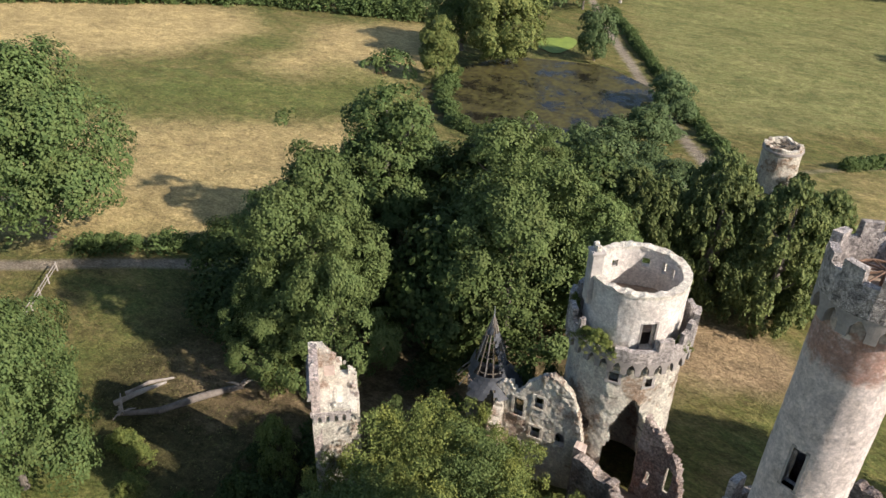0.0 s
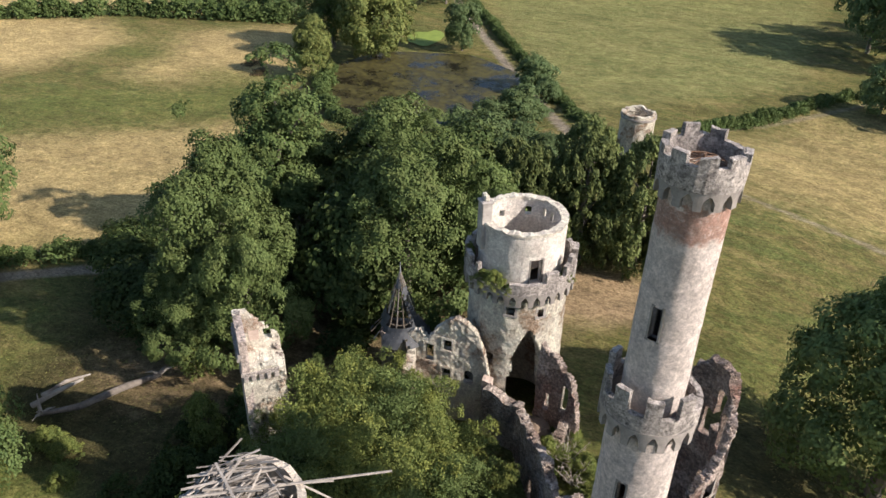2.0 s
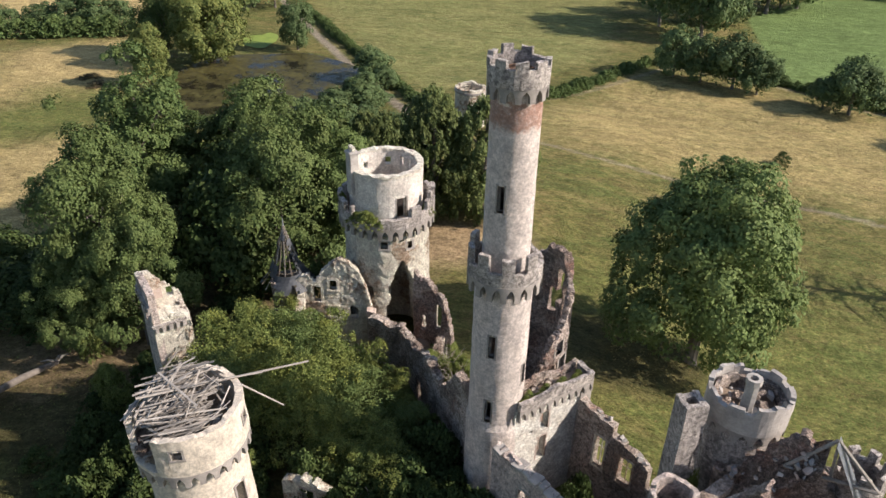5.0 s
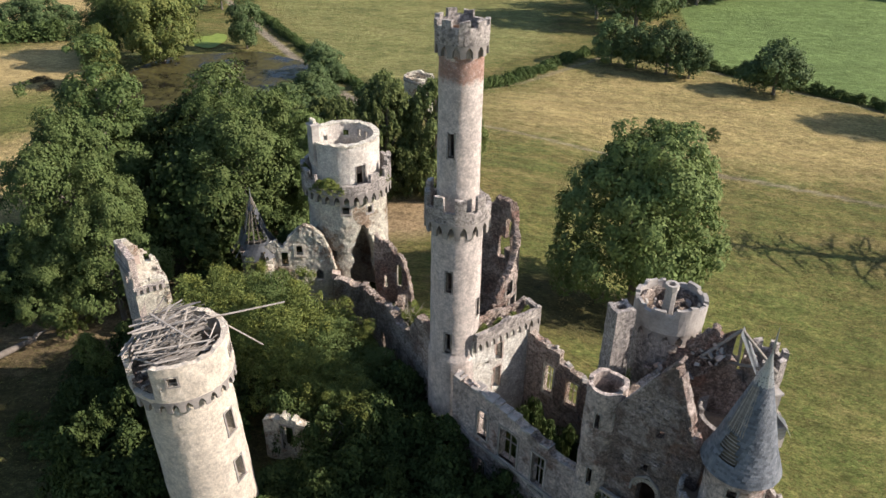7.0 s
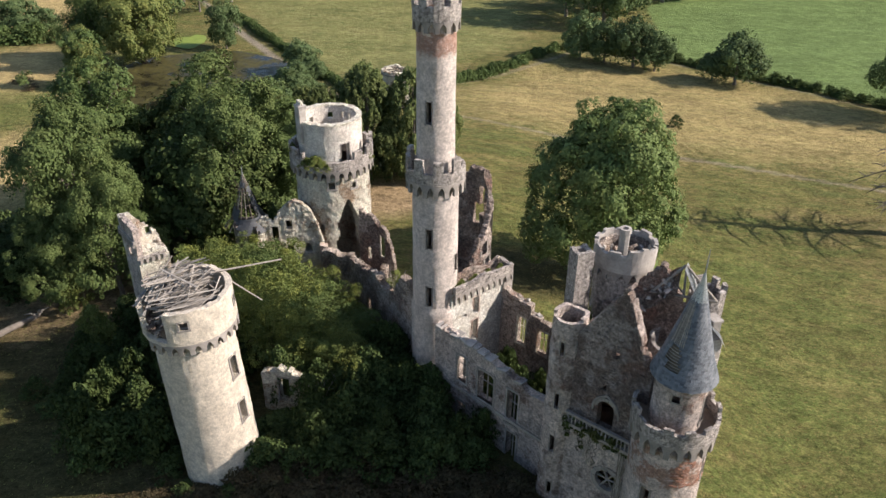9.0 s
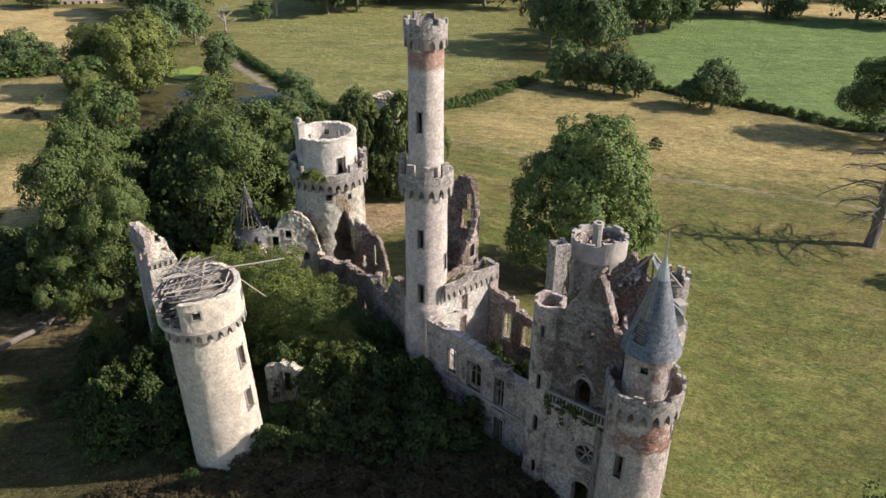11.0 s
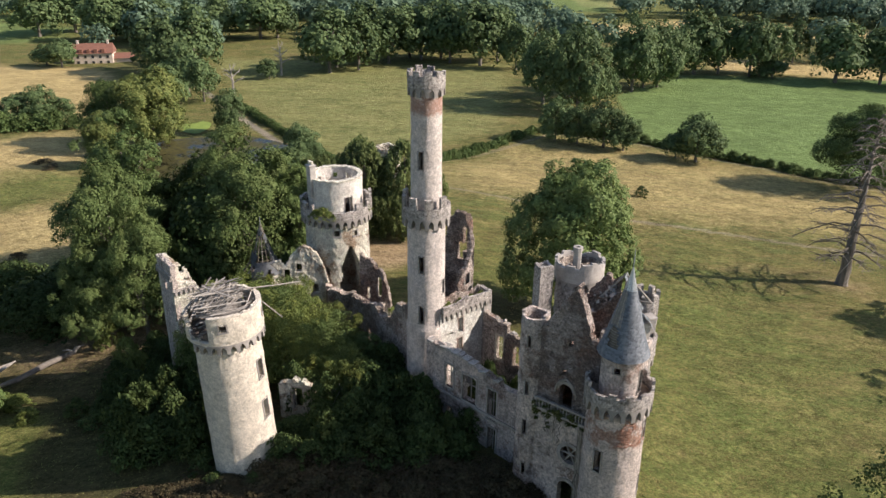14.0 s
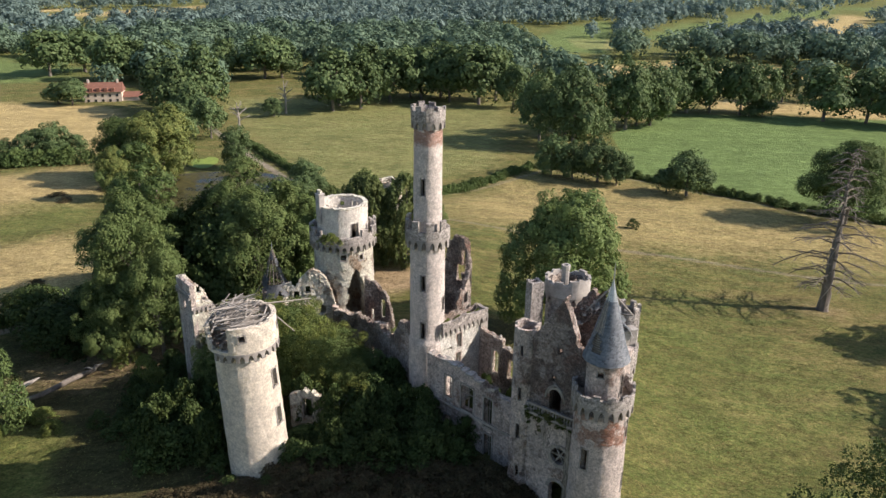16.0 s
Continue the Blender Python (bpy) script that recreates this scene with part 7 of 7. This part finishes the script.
far_wood("middle_woodland", 620, 1300, 2300, 140, 2.3, 2, M_FARLEAF_HAZE)
far_wood("distant_woodland", 1300, 3600, 5200, 40, 4.0, 3, M_FARLEAF_HAZE)

# dead cedar
Z = thing("dead_cedar", "bare grey dead cedar with drooping branches", "dead tree", on_ground(66.2, 49.4))
bm = bmesh.new()
tube(bm, [(0, 0, -0.8), (0, 0, 0.6), (0.1, 0, 3), (0.1, 0, 9), (0.3, 0.2, 16), (0.2, 0.2, 23), (0.9, 0.1, 29.5)], [1.6, 1.0, 0.78, 0.66, 0.42, 0.22, 0.04], 10)
part("trunk", bm, M_BARK, Z)
rb = random.Random(41)
for k in range(64):
    z = 4.6 + 24.4 * (k / 64) ** 1.05
    a = k * 2.4 + rb.uniform(-0.4, 0.4)
    ln_ = float(np.interp(z, (4.6, 8, 13, 19, 24, 29), (4.5, 9.2, 9.0, 6.6, 4.2, 1.6))) * rb.uniform(0.45, 1.08)
    bm = bmesh.new()
    dx, dy = math.cos(a), math.sin(a)
    sag = rb.uniform(0.0, 0.34) if z < 20 else rb.uniform(-0.2, 0.15)
    pts = [(0.1, 0.1, z), (ln_ * 0.35 * dx, ln_ * 0.35 * dy, z + 0.4), (ln_ * 0.7 * dx, ln_ * 0.7 * dy, z + 0.2 - sag * ln_ * 0.5), (ln_ * dx, ln_ * dy, z - sag * ln_)]
    tube(bm, pts, [0.19, 0.13, 0.09, 0.04], 5)
    branch = part("branch", bm, M_DARKWOOD, Z)
    bm = bmesh.new()
    for q in range(7 if z < 17 else 4):
        t = 0.36 + 0.6 * q / (7 if z < 17 else 4)
        sd = -1 if q % 2 else 1
        k0 = 1 if t < 0.7 else 2
        b0 = Vector(pts[k0]).lerp(Vector(pts[k0 + 1]), (t - (0.35, 0.7)[k0 - 1]) / (0.35, 0.3)[k0 - 1])
        e = b0 + Vector((dx * 0.7 - dy * sd * 0.8, dy * 0.7 + dx * sd * 0.8, rb.uniform(-0.6, 0.1))) * rb.uniform(0.9, 2.9) * (1.15 - 0.4 * t)
        h = (b0 + e) / 2 + Vector((0, 0, 0.12))
        tube(bm, [b0, h, e], [0.065, 0.05, 0.025], 4)
        for w in (-1, 1):
            g = h + Vector((dx * 0.3 + dy * w * 0.6, dy * 0.3 - dx * w * 0.6, rb.uniform(-0.5, 0.0))) * rb.uniform(0.5, 1.2)
            tube(bm, [h, g], [0.04, 0.02], 3)
    part("twig_spray", bm, M_BARK, branch, "grey drooping dead twigs")
for k in range(3):
    bm = bmesh.new()
    pts = [((0.95 - 0.032 * z) * math.cos(z * 0.55 + k * 2.1) + 0.15, (0.95 - 0.032 * z) * math.sin(z * 0.55 + k * 2.1) + 0.1, z) for z in np.arange(0.0, 21.0 - 3 * k, 0.7)]
    tube(bm, pts, [0.11 - 0.07 * j / len(pts) for j in range(len(pts))], 5)
    part("dead_vine", bm, M_DEADWOOD, Z, "pale bleached dead vine stem")

# bare bushes at the foot of the breached tower
for bx, by, bh in ((-5.4, 15.6, 2.6), (-4.2, 14.0, 2.2), (-9.5, -1.5, 3.4)):
    o = thing("dead_bush", "bare pale dead bush among the rubble", "dead bush", on_ground(bx, by, 0.2), group="dead bushes")
    rb = random.Random(int(bh * 10))
    for k in range(16):
        a = rb.uniform(0, math.tau)
        lean = rb.uniform(0.2, 0.9) * bh
        bm = bmesh.new()
        e = Vector((lean * math.cos(a), lean * math.sin(a), bh * rb.uniform(0.6, 1.1)))
        tube(bm, [(0, 0, -0.1), e * 0.5 + Vector((0, 0, 0.25)), e], [0.05, 0.035, 0.015], 4)
        for q in range(4):
            f0 = e * rb.uniform(0.45, 0.95)
            tube(bm, [f0, f0 + Vector((rb.uniform(-0.6, 0.6), rb.uniform(-0.6, 0.6), rb.uniform(0.1, 0.7)))], [0.022, 0.01], 3)
        part("stem", bm, M_DEADWOOD, o)

# fallen trunk with its roots
F = thing("fallen_trunk", "bleached fallen tree trunk with torn roots", "dead tree", on_ground(-50, 9.5))
bm = bmesh.new()
tube(bm, [(-3.6, -3.4, 0.5), (-0.5, -1.2, 0.9), (1.5, 2.4, 1.1), (3.4, 5.6, 1.0)], [0.2, 0.34, 0.36, 0.3], 10)
part("log", bm, M_BARK, F)
rb = random.Random(6)
for k in range(12):
    bm = bmesh.new()
    base = Vector((3.3, 5.6, 1.0)) if k < 5 else Vector((-3.4, -3.2, 0.5))
    e = base + Vector((rb.uniform(-1.6, 1.6), rb.uniform(-1.2, 1.6), rb.uniform(-0.6, 1.6)))
    tube(bm, [base, (base + e) / 2 + Vector((0, 0, 0.2)), e], [0.2, 0.12, 0.03], 6)
    part("root", bm, M_DEADWOOD, F)
for a, b, r in (((-5.5, -2.5, 0.1), (-2.2, 1.2, 1.8), 0.3), ((-5.8, -1.0, 0.1), (-2.6, 2.4, 1.3), 0.22)):
    bm = bmesh.new()
    tube(bm, [a, ((a[0] + b[0]) / 2, (a[1] + b[1]) / 2, 1.1), b], [r, r * 0.9, r * 0.4], 8)
    part("broken_limb", bm, M_DEADWOOD, F)

# dead trees by the far track
for x, y, h in ((-87.5, 213, 11), (-79, 252, 15)):
    o = thing("dead_tree", "bare bleached dead tree", "dead tree", on_ground(x, y))
    bm = bmesh.new()
    tube(bm, [(0, 0, -0.5), (0.2, 0, h * 0.45), (-0.5, 0.3, h)], [0.6, 0.4, 0.06], 7)
    part("trunk", bm, M_DEADWOOD, o)
    for k in range(7):
        a = k * 2.3
        bm = bmesh.new()
        z = h * (0.35 + 0.07 * k)
        q = 1.3 - 0.09 * k
        tube(bm, [(0.1, 0, z), (2 * q * math.cos(a), 2 * q * math.sin(a), z + 1.4), (3.6 * q * math.cos(a + 0.4), 3.6 * q * math.sin(a + 0.4), z + 1.7 + 0.5 * math.sin(k))], [0.24, 0.15, 0.04], 5)
        for j in range(4):
            b = a + (j - 1.5) * 0.7
            c = (1.5 + 0.45 * j) * q
            tube(bm, [(c * math.cos(a), c * math.sin(a), z + 0.9 + 0.25 * j), (c * math.cos(a) + 1.3 * math.cos(b), c * math.sin(a) + 1.3 * math.sin(b), z + 2.0 + 0.2 * j)], [0.09, 0.03], 4)
        part("branch", bm, M_DEADWOOD, o)

# farmhouse
hx, hy, hz = on_ground(-173, 281, 1.2)
A = thing("farmhouse", "pink-rendered farmhouse with a red tiled roof and dormers", "house", (hx, hy, hz), rot=(0, 0, 14))
bm = bmesh.new()
box_bm(bm, (17, 8, 6.5), pose(0, 0, 2.8), bevel=0.05)
house_wall = part("wall", bm, M_HOUSE, A)
bm = bmesh.new()
vs = [bm.verts.new(p) for p in ((-9, -4.6, 5.8), (9, -4.6, 5.8), (9, 4.6, 5.8), (-9, 4.6, 5.8), (-8.7, 0, 9.8), (8.7, 0, 9.8))]
for q in ((0, 1, 5, 4), (2, 3, 4, 5), (0, 4, 3), (1, 2, 5), (3, 2, 1, 0)):
    bm.faces.new([vs[i] for i in q])
house_roof = part("roof", bm, M_ROOF, A)
for x in (-6.5, 6.5):
    bm = bmesh.new()
    box_bm(bm, (0.9, 0.9, 2.2), pose(x, 0, 10.0), bevel=0.04)
    part("chimney", bm, M_HOUSE, house_roof)
M_GLASS = plain("dark_window_glass", (0.03, 0.035, 0.04), (0.05, 0.055, 0.06), 1.0, 0.15)
for k in range(5):
    x = -6.4 + k * 3.2
    for z, h in ((1.6, 1.7), (4.3, 1.3)):
        bm = bmesh.new()
        box_bm(bm, (1.1, 0.16, h), pose(x, -4.02, z), bevel=0.02)
        part("window", bm, M_GLASS, house_wall)
    if k < 4:
        bm = bmesh.new()
        box_bm(bm, (1.5, 2.0, 1.6), pose(x + 1.6, -3.4, 6.9), bevel=0.03)
        part("dormer", bm, M_ROOF, house_roof)
bm = bmesh.new()
box_bm(bm, (8, 6, 3.6), pose(12, 1, 1.4), bevel=0.05)
part("annexe_wall", bm, M_HOUSE, A)
bm = bmesh.new()
vs = [bm.verts.new(p) for p in ((8.2, -2.6, 3.1), (16.4, -2.6, 3.1), (16.4, 4.6, 3.1), (8.2, 4.6, 3.1), (8.4, 1, 5.2), (16.2, 1, 5.2))]
for q in ((0, 1, 5, 4), (2, 3, 4, 5), (0, 4, 3), (1, 2, 5), (3, 2, 1, 0)):
    bm.faces.new([vs[i] for i in q])
part("annexe_roof", bm, M_ROOF, A)


# ---- rough grass ----
def tufts(name, label, boxes, seed, size, material):
    """Blades of rough grass in tufts, over stretches of the plan: (x0, y0, x1, y1, count)."""
    rg_ = np.random.default_rng(seed)
    out = []
    for x0, y0, x1, y1, n in boxes:
        x, y = rg_.uniform(x0, x1, n), rg_.uniform(y0, y1, n)
        ok = np.array([noise.noise(Vector((a * 0.12, b * 0.2, seed))) + 0.5 * noise.noise(Vector((a * 0.5, b * 0.6, seed + 3))) > rnd_ for a, b, rnd_ in zip(x, y, rg_.normal(-0.15, 0.35, n))])
        ok &= (np.abs(near_line(x, y, TRACK_WEST)) > 2) & (np.hypot(x - 2, y + 2) > 12)
        out.append(np.stack([x[ok], y[ok]], 1))
    p = np.concatenate(out)
    n = len(p)
    fx = np.clip(np.searchsorted(gx, p[:, 0]) - 1, 0, nx - 2)
    fy = np.clip(np.searchsorted(gy, p[:, 1]) - 1, 0, ny - 2)
    u = (p[:, 0] - gx[fx]) / (gx[fx + 1] - gx[fx])
    v = (p[:, 1] - gy[fy]) / (gy[fy + 1] - gy[fy])
    z = GZZ[fy, fx] * (1 - u) * (1 - v) + GZZ[fy, fx + 1] * u * (1 - v) + GZZ[fy + 1, fx] * (1 - u) * v + GZZ[fy + 1, fx + 1] * u * v
    base = np.column_stack([p, z - 0.03])
    vs = []
    s = size * (0.5 + rg_.random(n))
    for k in range(3):
        a = rg_.uniform(0, math.tau, n)
        d = np.stack([np.cos(a), np.sin(a), np.zeros(n)], 1)
        tip = base + np.stack([rg_.normal(0.5, 0.6, n) * s, rg_.normal(0, 0.7, n) * s, s * rg_.uniform(0.3, 0.7, n)], 1)
        vs.append(np.stack([base - d * (s * 0.42)[:, None], base + d * (s * 0.42)[:, None], tip], 1))
    v = np.concatenate(vs).reshape(-1, 3)
    f = np.arange(len(v)).reshape(-1, 3)
    me = bpy.data.meshes.new(name)
    me.vertices.add(len(v))
    me.vertices.foreach_set("co", v.ravel())
    me.loops.add(f.size)
    me.loops.foreach_set("vertex_index", f.ravel())
    me.polygons.add(len(f))
    me.polygons.foreach_set("loop_start", np.arange(0, f.size, 3))
    me.update()
    me.materials.append(material)
    tagged(new(name, me), label, "grass", kind="stuff")


M_STRAW = leafy("dry_grass", (0.18, 0.155, 0.06), (0.34, 0.27, 0.12), (0.28, 0.23, 0.10), 0.3)
M_GRASS = leafy("green_grass", (0.16, 0.18, 0.055), (0.28, 0.29, 0.10), (0.30, 0.26, 0.10), 0.3)
tufts("dry_grass", "dry yellow meadow grass in tufts", [(10, -30, 85, 60, 40000), (-5, 60, 110, 125, 18000), (-120, 20, -55, 110, 8000)], 1, 0.14, M_STRAW)
tufts("green_grass", "green rough grass in tufts", [(-70, -25, -20, 20, 16000), (-130, 75, -60, 110, 9000), (-10, 115, 60, 230, 10000)], 2, 0.15, M_GRASS)

# post-and-rail fence by the lane
N_F = thing("lane_fence", "old grey post-and-rail fence beside the lane", "fence")
fence = [(-84.0, 19.2), (-82.0, 16.8), (-80.0, 14.5), (-78.2, 12.3), (-76.2, 9.8)]
tops = []
for x, y in fence:
    bm = bmesh.new()
    g0 = on_ground(x, y, 0)
    tube(bm, [(x, y, g0[2] - 0.4), (x, y, g0[2] + 1.3)], [0.1, 0.085], 6)
    part("post", bm, M_DEADWOOD, N_F)
    tops.append(Vector((x, y, g0[2])))
for a, b in zip(tops, tops[1:]):
    for h in (0.6, 1.1):
        bm = bmesh.new()
        tube(bm, [a + Vector((0, 0, h)), b + Vector((0, 0, h - 0.04))], [0.06, 0.06], 5)
        part("rail", bm, M_DEADWOOD, N_F)

# stones fallen at the foot of the gate tower
FR = thing("fallen_rubble", "pale stones fallen along the foot of the gate tower", "rubble")
rb = random.Random(93)
for k in range(46):
    bm = bmesh.new()
    q = rb.uniform(0.18, 0.6)
    box_bm(bm, (q, q * rb.uniform(0.6, 0.9), q * 0.55), jitter=q * 0.15, bevel=0.02)
    a = radians(rb.uniform(-75, 35))
    r = rb.uniform(2.6, 4.6)
    x, y = 17.25 + r * math.cos(a), -16.3 + r * math.sin(a)
    ob = part("stone", bm, M_ROUND if k % 3 else M_CAP, FR)
    ob.matrix_basis = pose(x, y, on_ground(x, y, 0)[2] + q * 0.1, rb.uniform(-25, 25), rb.uniform(-25, 25), rb.uniform(0, 360))
